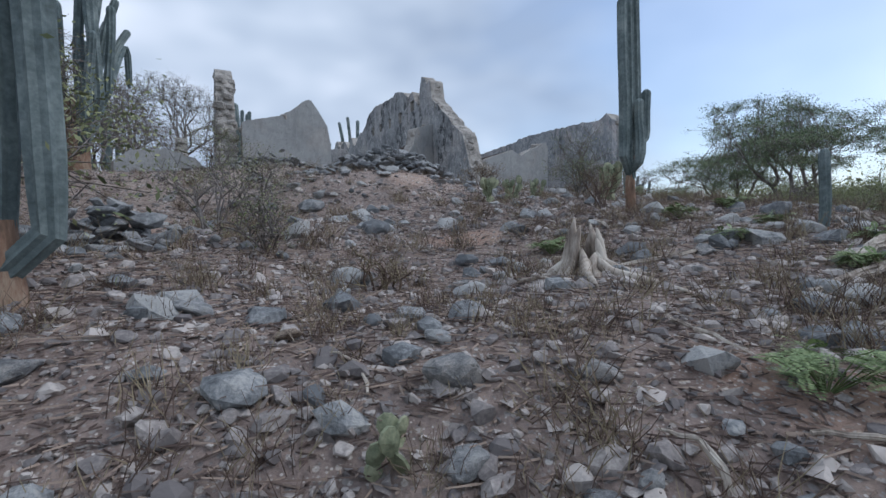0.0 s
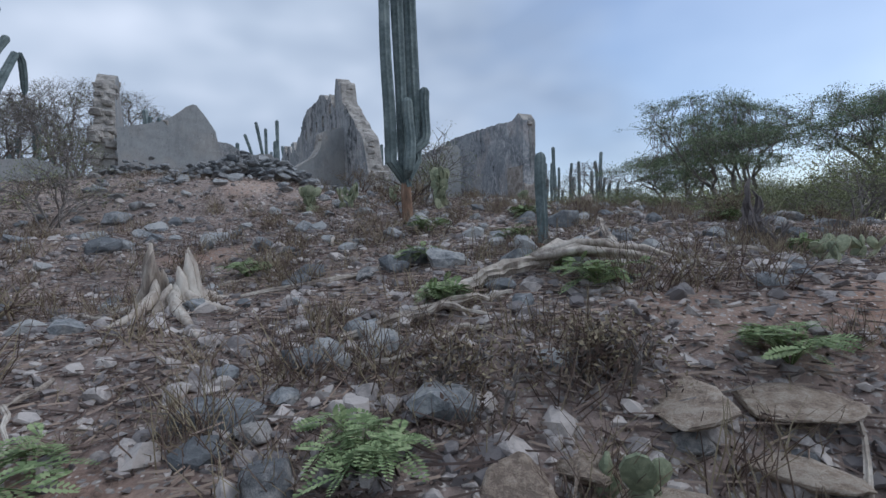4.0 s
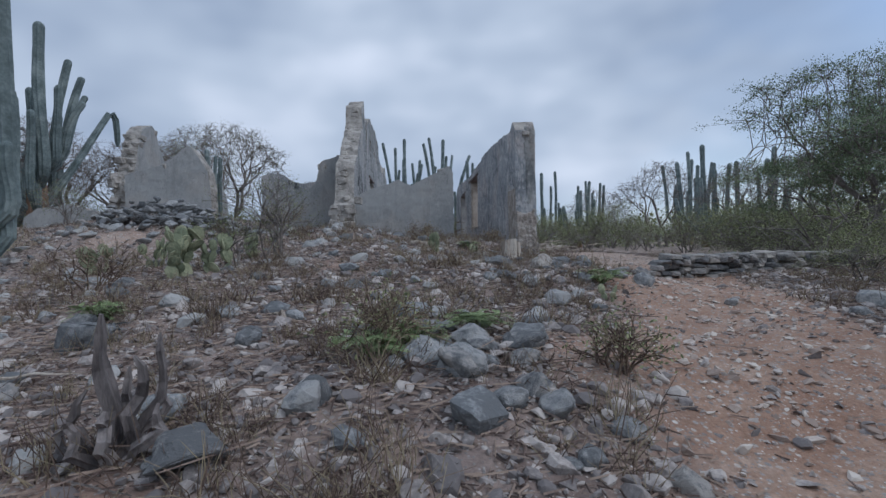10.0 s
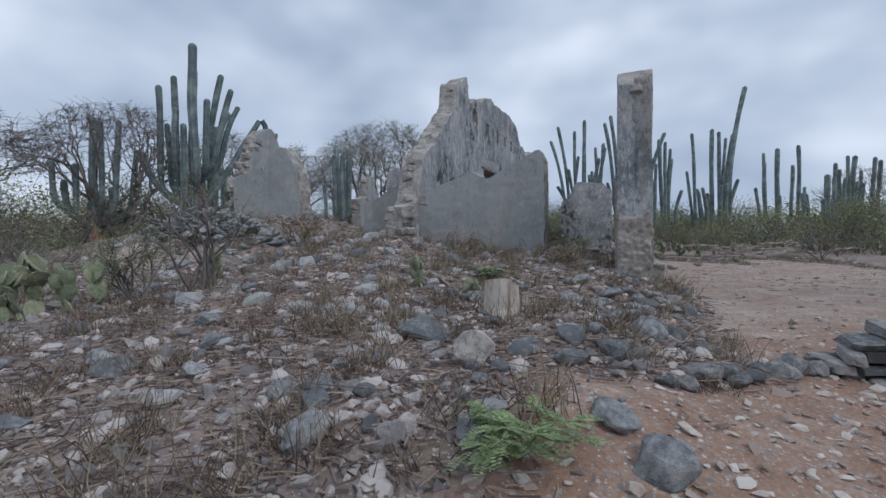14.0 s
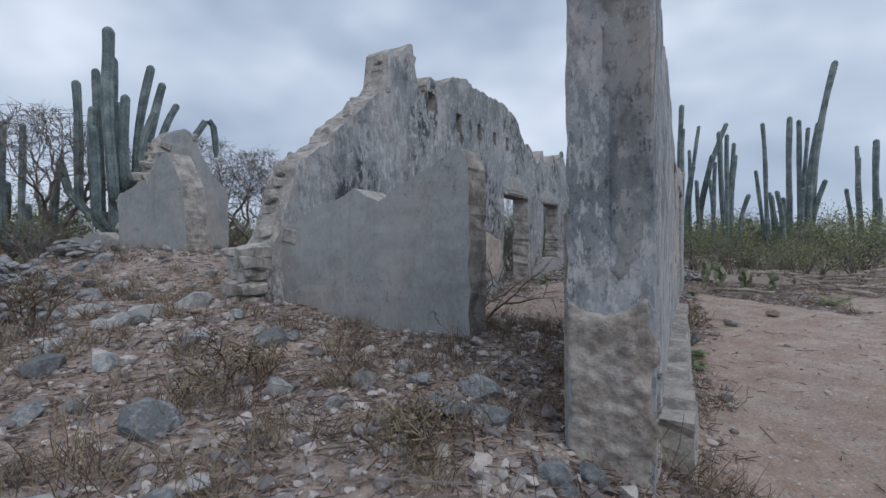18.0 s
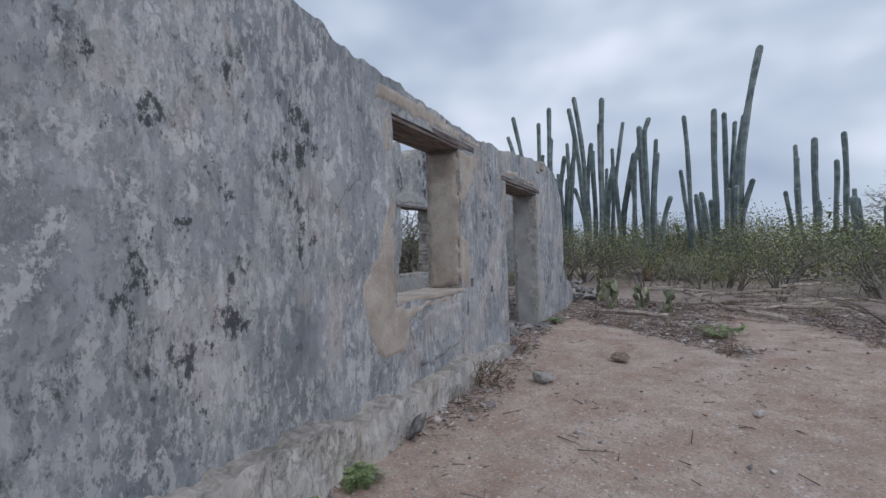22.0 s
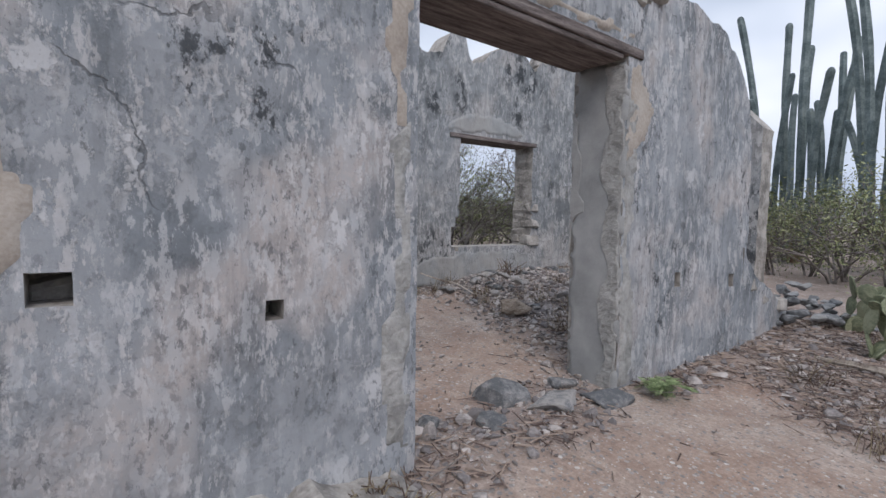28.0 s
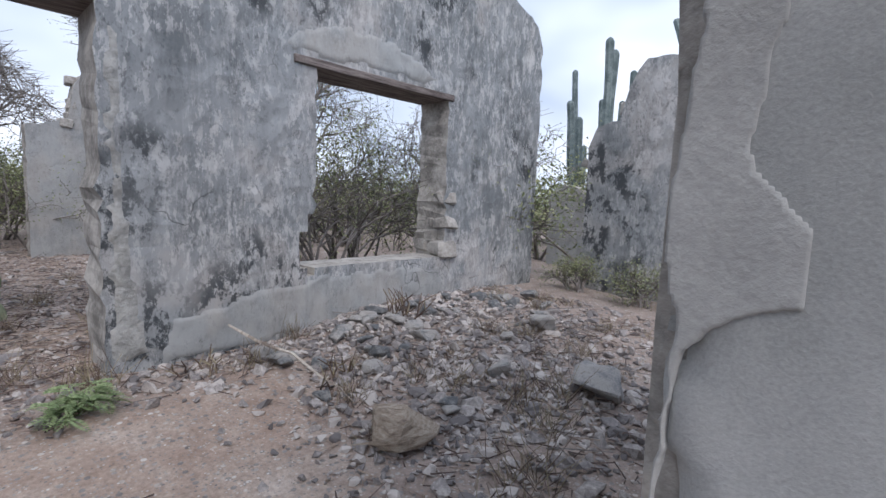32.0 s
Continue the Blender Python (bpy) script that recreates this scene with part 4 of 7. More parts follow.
# broken lower corner of the front wall: a hollow crumbled out of the masonry where the plaster has fallen
def bare_corner():
    lip = [(0.12, 1.62), (0.21, 1.6), (0.4, 1.545), (0.52, 1.5), (0.535, 1.43), (0.53, 1.24), (0.47, 1.12), (0.43, 0.9), (0.46, 0.6), (0.36, 0.4), (0.0, 0.39), (-0.02, 0.8), (-0.03, 1.34), (0.03, 1.36), (0.03, 1.45), (0.07, 1.46), (0.1, 1.53)]
    ledge = [(-0.03, 1.45), (0.07, 1.46), (0.14, 1.41), (0.2, 1.385), (0.17, 1.335), (0.1, 1.35), (0.03, 1.36), (-0.03, 1.34)]
    patch = [(0.01, 1.74), (0.04, 1.75), (0.09, 1.76), (0.1, 1.7), (0.13, 1.61), (0.1, 1.57), (0.08, 1.56), (0.04, 1.55), (0.02, 1.6), (-0.0, 1.61), (-0.012, 1.69)]
    step = 0.0115

    def depth(y, z):
        """How deep the plaster and masonry have gone, and whether bare masonry shows."""
        p, q = y + 0.016 * noise.noise((y * 9, z * 9, 1)) + 0.01 * noise.noise((y * 30, z * 30, 2)), z + 0.014 * noise.noise((y * 9, z * 9, 6)) + 0.008 * noise.noise((y * 30, z * 30, 4))
        p -= 0.05 * max(0.0, 1 - y / 0.1)
        rough = 0.012 * noise.noise((y * 12, z * 18, 3)) + 0.007 * noise.noise((y * 34, z * 42, 5)) + 0.016 * abs(noise.noise((y * 6, z * 11, 7)))
        if inside(ledge, p, q):
            e = math.sqrt(to_outline(ledge, p, q)[0])
            return max(0.006, 0.05 - 0.6 * e + 0.25 * rough), False
        if inside(lip, p, q):
            e = math.sqrt(to_outline(lip, p, q)[0])
            d = 0.045 * min(1, e / 0.02) + 0.012 * math.floor(3.5 * (0.5 + 0.5 * noise.noise((p * 3.5, q * 6, 9))))
            for cy, cz, ry, rz, deep in ((0.17, 1.52, 0.1, 0.085, 0.17), (0.3, 1.47, 0.2, 0.11, 0.08), (0.36, 1.38, 0.17, 0.14, 0.04), (0.1, 1.28, 0.16, 0.05, 0.05)):
                r = ((p - cy) / ry) ** 2 + ((q - cz) / rz) ** 2
                d += deep * max(0.0, 1 - r) ** 0.7
            return max(0.012, d + rough), True
        if inside(patch, p, q):
            return max(0.008, 0.016 + rough * 0.5), True
        return 0.0, False
    bm = bmesh.new()
    nu, nz = int(0.62 / step), int(1.48 / step)
    rows, deep, raw = [], {}, {}
    for i in range(nu + 1):
        row = []
        for j in range(nz + 1):
            u, z = 0.038 + i * step, 0.33 + j * step
            d = 0.018 * noise.noise((u * 1.1, z * 1.1, 1)) + 0.012 * noise.noise((u * 6, z * 6, 1))
            deep[i, j], raw[i, j] = depth(u - 0.04, z)
            row.append(bm.verts.new((lerp(FRONT_BOW, u) - d - deep[i, j] + (0.003 if 1 < i < nu - 2 and 2 < j < nz - 2 else -0.001), u - 0.04, z)))
        rows.append(row)
    for i in range(nu):
        for j in range(nz):
            f = bm.faces.new((rows[i][j], rows[i + 1][j], rows[i + 1][j + 1], rows[i][j + 1]))
            f.material_index = 1 if sum(raw[i + a, j + b] for a in (0, 1) for b in (0, 1)) > 2 else 0
            f.smooth = f.material_index == 0
    ob = part("broken_corner", bm, M_PLASTER, wf, "hollow of crumbled beige masonry in the plaster")
    ob.data.materials.append(M_CAVITY)
    beam("masonry_backing", wf, (-0.26, 0.0, 0.3), (-0.26, 0.72, 0.3), 1.55, 0.06, M_CAVITY, "rough rubble core")
    coat(wf, [(-0.29, 0.1), (0.16, 0.1), (0.16, 1.42), (0.05, 1.36), (-0.1, 1.3), (-0.29, 1.36)], (0, -0.04, 0), (1, 0, 0), (0, -1, 0), M_CAVITY, "bare_masonry", "bare beige rubble masonry", 0.02, 3, 0.018, 0.024)
    coat(wf, [(-0.07, 1.55), (-0.02, 1.45), (0.06, 1.47), (0.1, 1.6), (0.15, 1.78), (0.15, 2.3), (0.15, 3.25), (-0.1, 3.2), (-0.07, 2.4)], (0, -0.04, 0), (1, 0, 0), (0, -1, 0), M_MOULD, "mould_patch", "dark mouldy strip of weathered plaster", 0.012, 5)
    skim(wf, [(-0.035, 1.84), (0.0, 1.78), (0.03, 1.82), (0.07, 1.78), (0.085, 1.9), (0.075, 2.05), (0.1, 2.2), (0.08, 2.4), (0.11, 2.6), (0.09, 2.9), (0.12, 3.1), (0.05, 3.2), (-0.035, 3.05)], 0.0, M_MOULD, "mould_patch", "dark gritty mould on the wall's edge", 0.003, 7)


bare_corner()
# rough render round the doorway
coat(wf, [(-0.435, 0.15), (0.01, 0.15), (0.01, 1.2), (0.01, 2.68), (-0.435, 2.68)], (0, 10.42, 0), (1, 0, 0), (0, -1, 0), M_STUCCO, "jamb_render", "grey render on the door jamb", 0.014, 1, 0.03, 0.0015)
coat(wf, [(-0.13, 0.15), (0.01, 0.15), (0.01, 2.66), (-0.18, 2.66), (-0.14, 2.2), (-0.19, 1.9), (-0.13, 1.7), (-0.16, 1.45), (-0.1, 1.2), (-0.15, 0.9), (-0.11, 0.5)], (0, 10.405, 0), (1, 0, 0), (0, -1, 0), M_ROUGH, "jamb_render", "rough pale render on the door jamb", 0.003, 2, 0.008, 0.005)
coat(wf, [(-0.45, 1.1), (-0.43, 1.1), (-0.425, 1.45), (-0.4, 1.52), (-0.34, 1.58), (-0.31, 1.67), (-0.35, 1.76), (-0.33, 1.9), (-0.35, 2.05), (-0.39, 2.3), (-0.45, 2.4)], (0, 10.405, 0), (1, 0, 0), (0, -1, 0), M_PALE_RENDER, "plaster_patch", "pale flaking plaster on the door jamb", 0.003, 6, 0.006, 0.003)
skim(wf, [(10.43, 0.2), (10.43, 2.6), (10.6, 2.55), (10.66, 1.9), (10.56, 1.3), (10.68, 0.7), (10.6, 0.2)], 0.0, M_ROUGH, "rough_render", "rough grey render beside the door", seed=21)
skim(wf, [(8.57, 0.3), (8.57, 2.0), (8.42, 1.9), (8.46, 1.3), (8.36, 0.9), (8.42, 0.35)], 0.0, M_ROUGH, "rough_render", "rough grey render beside the door", seed=22)
coat(wf, [(-0.43, 1.22), (-0.01, 1.22), (-0.01, 2.85), (-0.43, 2.85)], (0, 6.82, 0), (1, 0, 0), (0, -1, 0), M_MORTAR, "jamb_render", "rough tan mortar on the window jamb", 0.012, 3)


# ---- columnar cacti ----
def tube(bm, pts, radii, sides, ribs=0.0, cap=True):
    """A tube along pts; ribs: depth of the flutes as a share of the radius."""
    rings = []
    up = Vector((0.31, 0.93, 0.12))
    for i, (p, r) in enumerate(zip(pts, radii)):
        t = (Vector(pts[min(i + 1, len(pts) - 1)]) - Vector(pts[max(i - 1, 0)])).normalized()
        a = t.cross(up).normalized()
        b = t.cross(a).normalized()
        rings.append([bm.verts.new(Vector(p) + (a * math.cos(2 * math.pi * k / sides) + b * math.sin(2 * math.pi * k / sides)) * (r * (1 - ribs * (k % 2)))) for k in range(sides)])
    for p, q in zip(rings, rings[1:]):
        for k in range(sides):
            f = bm.faces.new((p[k], p[(k + 1) % sides], q[(k + 1) % sides], q[k]))
            f.smooth = ribs == 0
    if cap:
        bm.faces.new(rings[-1])
        bm.faces.new(list(reversed(rings[0])))


def cactus(at, arms, label, trunk=0.1, trunk_top=0.75, sides=16, group="columnar cacti"):
    """arms: (dx, dy, start height, top height, radius, lean x, lean y): each leaves the trunk, bends up and rises to its top."""
    x, y = at
    root = new("columnar_cactus")
    root.location = (x, y, ground(x, y) - 0.05)
    tagged(root, label, "cactus", group)
    for n_arm, (dx, dy, h0, h1, r, lx, ly) in enumerate(arms):
        bm = bmesh.new()
        pts, rad = [], []
        n = max(8, int((h1 - h0) / 0.22))
        away = max(0.15, 1.0 * math.hypot(dx, dy))
        for i in range(n + 1):
            h = (h1 - h0) * i / n
            k = math.sin(min(1, h / away) * math.pi / 2)
            s = i / n
            pts.append((dx * k + lx * s * s + 0.2 * r * math.sin(s * 7 + n_arm), dy * k + ly * s * s + 0.2 * r * math.cos(s * 6 + n_arm * 2), h0 + h))
            rad.append(r * (0.72 + 0.28 * min(1, s * 6)) * (1 + 0.06 * math.sin(h * 2.6 + n_arm * 2.1)))
        e = Vector(pts[-1])
        d = (e - Vector(pts[-2])).normalized()
        for f, q in ((0.4, 0.93), (0.75, 0.72), (1.0, 0.42), (1.1, 0.15)):
            pts.append(tuple(e + d * r * f))
            rad.append(r * q)
        tube(bm, pts, rad, sides, 0.2)
        part("arm", bm, M_CACTUS, root)
    bm = bmesh.new()
    tube(bm, [(0, 0, -0.3), (0.01, 0, 0.05), (0, 0.01, trunk_top * 0.5), (0, 0, trunk_top)], [trunk * 1.5, trunk * 1.1, trunk, trunk * 0.8], 10)
    part("trunk", bm, M_BARK, root, "brown corky trunk")
    return root


def random_arms(seed, n, spread, low, high, r, lean=0.3):
    rnd = random.Random(seed)
    arms = [(0, 0, 0.3, high, r, rnd.uniform(-0.2, 0.2), 0)]
    for k in range(n - 1):
        w = 2 * math.pi * (k + rnd.uniform(0, 0.7)) / (n - 1)
        d = spread * rnd.uniform(0.4, 1)
        arms.append((d * math.cos(w), d * math.sin(w), rnd.uniform(0.3, 1.0), low * 0.7 + (high - low * 0.7) * rnd.random(), r * rnd.uniform(0.7, 0.95), lean * rnd.uniform(-0.3, 1) * math.cos(w), lean * rnd.uniform(-0.3, 1) * math.sin(w)))
    return arms


cactus((-6.39, -5.84), [(-0.22, -0.08, 0.55, 2.65, 0.066, -0.02, 0), (-0.05, 0.0, 0.5, 5.6, 0.07, 0.02, 0), (0.15, 0.05, 0.6, 5.9, 0.08, -0.03, 0), (0.13, 0.14, 0.9, 2.1, 0.062, 0.0, 0), (-0.01, -0.15, 0.6, 1.42, 0.064, 0.0, 0), (0.25, -0.03, 0.85, 1.6, 0.062, 0.0, 0)],
       "tall blue-green columnar cactus with six ribbed arms", trunk=0.06, trunk_top=0.8)
cactus((-12.33, -6.8), [(0.0, 0, 0.2, 4.6, 0.1, 0, 0), (0.22, -0.05, 0.2, 4.2, 0.1, 0, 0), (-0.25, 0.1, 0.3, 3.8, 0.1, 0, 0)], "tall ribbed columnar cactus with scarred grey-green arms", trunk=0.11, trunk_top=0.5)
CANDELABRA = (
    (0.5, -0.4, 1.2, 5.95, 0.15, -0.05, 0.0), (-0.95, -0.5, 0.6, 4.8, 0.11, -0.05, 0.0), (-0.7, -0.1, 0.6, 5.2, 0.11, -0.05, 0.0), (0.25, 0.35, 1.7, 5.3, 0.11, 0.3, 0.3),
    (0.35, 0.5, 1.6, 4.8, 0.11, 0.5, 0.3), (0.2, 0.8, 1.7, 4.4, 0.1, 0.35, 0.6), (-0.3, -0.45, 0.5, 4.0, 0.11, 0.0, 0.0), (0.15, -0.2, 0.5, 5.3, 0.12, 0.1, 0.0), (-0.25, 0.2, 0.6, 4.3, 0.11, -0.1, 0.1),
    (0.75, -0.2, 1.5, 4.2, 0.11, 0.1, 0.0), (-1.2, -0.6, 0.7, 2.6, 0.11, -0.35, -0.1), (-1.15, 0.0, 0.7, 3.7, 0.1, -0.2, 0.1), (0.6, 0.2, 1.8, 3.9, 0.1, 0.5, 0.2), (0.0, 0.6, 0.6, 3.6, 0.1, 0.1, 0.2), (0.35, -0.7, 0.5, 3.3, 0.11, 0.15, -0.1))
cactus((-13.85, 4.6), CANDELABRA, "branching candelabra cactus with a dozen dark arms", trunk=0.27, trunk_top=1.9)


def drooping_arm():
    """The bent arm of the candelabra, hanging at its tip."""
    host = [o for o in scene.objects if o.get("label", "").startswith("branching candelabra")][0]
    bm = bmesh.new()
    pts = [(0.05, 0.1, 0.6), (0.3, 0.6, 1.5), (0.5, 1.15, 2.4), (0.66, 1.6, 3.2), (0.78, 1.95, 3.8), (0.85, 2.1, 4.08), (0.9, 2.22, 4.12), (0.94, 2.32, 3.95), (0.95, 2.36, 3.6), (0.95, 2.38, 3.2), (0.95, 2.38, 3.02)]
    tube(bm, pts, [0.1, 0.12, 0.11, 0.11, 0.1, 0.1, 0.1, 0.1, 0.1, 0.09, 0.04], 16, 0.2)
    part("arm", bm, M_CACTUS, host, "bent arm drooping at its tip")


drooping_arm()
cactus((-6.02, -7.8), [(0, 0, 0.0, 0.8, 0.047, 0.0, 0)], "short single-stemmed young columnar cactus", trunk=0.05, trunk_top=0.1, group="young cacti")
far = [((3.9, 22.7), 10, 0.9, 4.0, 6.6, 0.13, 0.7), ((-3.1, 25.6), 12, 1.2, 5.6, 8.4, 0.15, 1.3), ((-0.4, 23.5), 11, 1.1, 5.2, 7.9, 0.15, 1.4), ((1.4, 22.3), 5, 0.6, 4.2, 6.2, 0.13, 0.6),
       ((8.9, 31), 8, 1.6, 4.5, 6.5, 0.17, 0.5), ((13, 14), 9, 1.5, 3.4, 5.4, 0.15, 0.3), ((15.6, 12.5), 6, 1.2, 3.2, 5.0, 0.15, 0.4), ((8.6, 21), 6, 1.0, 2.6, 3.6, 0.14, 0.3),
       ((-16.5, 3.0), 7, 1.0, 2.4, 4.0, 0.14, 0.3), ((-18, 9), 8, 1.3, 3.0, 4.6, 0.15, 0.3), ((-6.5, 24), 8, 1.3, 4.0, 6.0, 0.15, 0.3), ((-14.5, 15), 7, 1.0, 3.2, 4.6, 0.14, 0.2),
       ((17, 22), 8, 1.4, 4.0, 6.0, 0.16, 0.4), ((-17, -3), 6, 1.0, 2.2, 3.6, 0.13, 0.3), ((11.5, 27), 7, 1.2, 3.6, 5.2, 0.15, 0.3), ((-9.8, 7.2), 5, 0.5, 2.4, 3.3, 0.1, 0.1)]
for k, (at, n, sp, lo, hi, r, le) in enumerate(far):
    cactus(at, random_arms(40 + k, int(n * 1.4), sp * 1.15, lo, hi, r * 0.86, le), "clump of upright columnar cactus arms in scrub", trunk=0.2, sides=12)
for k in (0,):
    cactus((4.35, 22.4), [(0.2, 0, 0.5, 8.7, 0.12, 0.85, 0.2), (0.1, 0.2, 0.4, 6.2, 0.12, 0.4, 0)], "columnar cactus with one very long leaning arm", trunk=0.16, sides=12)


# ---- bare and leafy trees ----
def branches(bm, rnd, p, d, length, r, depth, droop, tips, wide):
    pts, rad = [tuple(p)], [r]
    q, v = Vector(p), Vector(d)
    cuts = 3 if depth > 2 else (2 if depth else 1)
    for k in range(cuts):
        v = (v + Vector((rnd.gauss(0, 0.16), rnd.gauss(0, 0.16), rnd.gauss(0, 0.1) - droop * 0.1))).normalized()
        q = q + v * length / cuts
        pts.append(tuple(q))
        rad.append(r * (1 - 0.39 * (k + 1) / cuts))
    tube(bm[0] if depth >= bm[2] else bm[1], pts, rad, 6 if depth > 3 else (4 if depth > 1 else 3), 0, depth > 3)
    if depth == 0:
        tips.append(q.copy())
        return
    for k in range(rnd.choice((2, 3, 3)) if depth > 1 else 3):
        w = Vector((rnd.gauss(0, 1), rnd.gauss(0, 1), rnd.gauss(0, 0.55) + 0.1))
        nv = (v * 0.8 + w.normalized() * wide).normalized()
        branches(bm, rnd, q if k else Vector(pts[-2]), nv, length * rnd.uniform(0.62, 0.85), max(0.004, r * 0.6), depth - 1, droop, tips, wide)


def leaves(points, rnd, per, spread, size, flat=1.0):
    """Many small two-triangle leaves round the points, as one mesh."""
    g = np.random.default_rng(rnd.randrange(10**6))
    c = np.repeat(np.array([tuple(p) for p in points]), per, 0)
    c = c + g.normal(0, 1, c.shape) * np.array([spread, spread, spread * flat])
    n = len(c)
    a = g.normal(0, 1, (n, 3))
    a /= np.linalg.norm(a, axis=1, keepdims=True)
    b = np.cross(a, g.normal(0, 1, (n, 3)))
    b /= np.linalg.norm(b, axis=1, keepdims=True)
    s = size * g.uniform(0.6, 1.4, (n, 1))
    v = np.stack([c - a * s, c + b * s * 0.42, c + a * s, c - b * s * 0.42], 1).reshape(-1, 3)
    me = bpy.data.meshes.new("leaves")
    me.from_pydata(v.tolist(), [], np.arange(4 * n).reshape(-1, 4).tolist())
    return me


def tree(at, seed, height, depth, label, leaf=None, per=0, size=0.05, spread=0.25, wide=0.75, lean=(0, 0), stems=1, r=0.1, mat=None, name="tree", category="tree", flat=0.6, group=""):
    rnd = random.Random(seed)
    root = new(name)
    root.location = (*at, ground(*at) - 0.05) if at else (0, 0, -0.05)
    tagged(root, label, category, group)
    tips = []
    twig = bmesh.new()
    for k in range(stems):
        d = Vector((lean[0] + rnd.gauss(0, 0.3 if stems > 1 else 0.05), lean[1] + rnd.gauss(0, 0.3 if stems > 1 else 0.05), 1)).normalized()
        stem = twig if name == "bush" else bmesh.new()
        branches((stem, twig, max(1, depth - 1)), rnd, (rnd.gauss(0, 0.08), rnd.gauss(0, 0.08), 0), d, height * 0.36, r, depth, 0.3, tips, wide)
        if name != "bush":
            part("stem", stem, mat or M_TWIG, root)
    part("trunk" if name == "bush" else "twig_tangle", twig, mat or M_TWIG, root, "bare twisting twigs" if not leaf else "")
    if leaf:
        me = leaves(tips, rnd, per, spread, size, flat)
        me.materials.append(leaf)
        o = new("crown", me)
        o.parent = root
        o["label"] = "airy crown of small leaves"
    return root


def reach(limbs, twig, rnd, p, goals, r, level, tips):
    """Limbs that fork again and again towards the goals of a crown."""
    if len(goals) == 1:
        g = goals[0]
        m = p.lerp(g, 0.5) + Vector((rnd.gauss(0, 0.06), rnd.gauss(0, 0.06), rnd.gauss(0, 0.05)))
        tube(twig, [tuple(p), tuple(m), tuple(g)], [r, r * 0.8, r * 0.5], 3, 0, False)
        tips.append(g)
        for _ in range(4):
            e = g + Vector((rnd.gauss(0, 0.22), rnd.gauss(0, 0.22), rnd.gauss(0.02, 0.1)))
            tube(twig, [tuple(m.lerp(g, rnd.uniform(0.2, 1))), tuple(e)], [r * 0.6, r * 0.3], 3, 0, False)
            tips.append(e)
        return
    c = sum(goals, Vector()) / len(goals)
    q = p.lerp(c, 0.34 if level < 2 else 0.42)
    d = (q - p).length
    m = p.lerp(q, 0.5) + Vector((rnd.gauss(0, 0.1), rnd.gauss(0, 0.1), rnd.gauss(0, 0.05))) * d
    q = q + Vector((rnd.gauss(0, 0.07), rnd.gauss(0, 0.07), rnd.gauss(0, 0.05))) * d
    big = level < 4
    tube(limbs if big else twig, [tuple(p), tuple(m), tuple(q)], [r, r * 0.9, r * 0.8], 6 if big else 3, 0, False)
    w = rnd.uniform(0, 6.28)
    ax = Vector((math.cos(w), math.sin(w), rnd.uniform(-0.4, 0.4)))
    goals = sorted(goals, key=lambda g: (g - q).dot(ax))
    cutat = max(1, int(len(goals) * rnd.uniform(0.35, 0.65)))
    for part_of in (goals[:cutat], goals[cutat:]):
        reach(limbs, twig, rnd, q, part_of, max(0.011, r * 0.82 * (len(part_of) / len(goals)) ** 0.36), level + 1, tips)


def thorn_tree(at, seed, height, radius, label, count=260, crown=0.45, stems=3, r=0.11, leaf=None, per=0, size=0.03, spread=0.12, layers=0, group="thorn trees", lean=(0, 0), mat=None):
    """A thorn tree with a wide umbrella crown; crown: depth of the crown as a share of the height; layers: flat tiers of foliage."""
    rnd = random.Random(seed)
    root = new("tree")
    root.location = (*at, ground(*at) - 0.05)
    tagged(root, label, "tree", group)
    goals = []
    tiers = [(rnd.uniform(0, 6.28), rnd.uniform(0.15, 0.6), rnd.uniform(0.45, 0.75), k / max(1, layers - 1)) for k in range(layers)]
    while len(goals) < count:
        w, d = rnd.uniform(0, 6.28), math.sqrt(rnd.random())
        x, y = d * math.cos(w), d * math.sin(w)
        dome = height * (1 - crown * (d * d * 0.8))
        z = dome - height * crown * 0.5 * rnd.random() ** 2
        if layers:
            tw, td, tr, tz = rnd.choice(tiers)
            x, y = td * math.cos(tw) + x * tr, td * math.sin(tw) + y * tr
            z = height * (1 - crown * (1 - tz) - 0.06 * d * d) + rnd.gauss(0, 0.06)
        goals.append(Vector((lean[0] + x * radius * (1 + 0.15 * math.sin(3 * w + seed)), lean[1] + y * radius, z)))
    tips = []
    twig = bmesh.new()
    goals.sort(key=lambda g: math.atan2(g.y - lean[1], g.x - lean[0]))
    for k in range(stems):
        limbs = bmesh.new()
        own = goals[k * count // stems:(k + 1) * count // stems]
        foot = Vector((rnd.gauss(0, 0.1), rnd.gauss(0, 0.1), 0))
        reach(limbs, twig, rnd, foot, own, r, 0, tips)
        part("stem", limbs, mat or M_TWIG, root)
    part("twig_tangle", twig, mat or M_TWIG, root, "" if leaf else "bare twisting twigs")
    if leaf:
        me = leaves(tips, rnd, per, spread, size, 0.35)
        me.materials.append(leaf)
        o = new("crown", me)
        o.parent = root
        o["label"] = "airy crown of tiny leaflets"
    return root


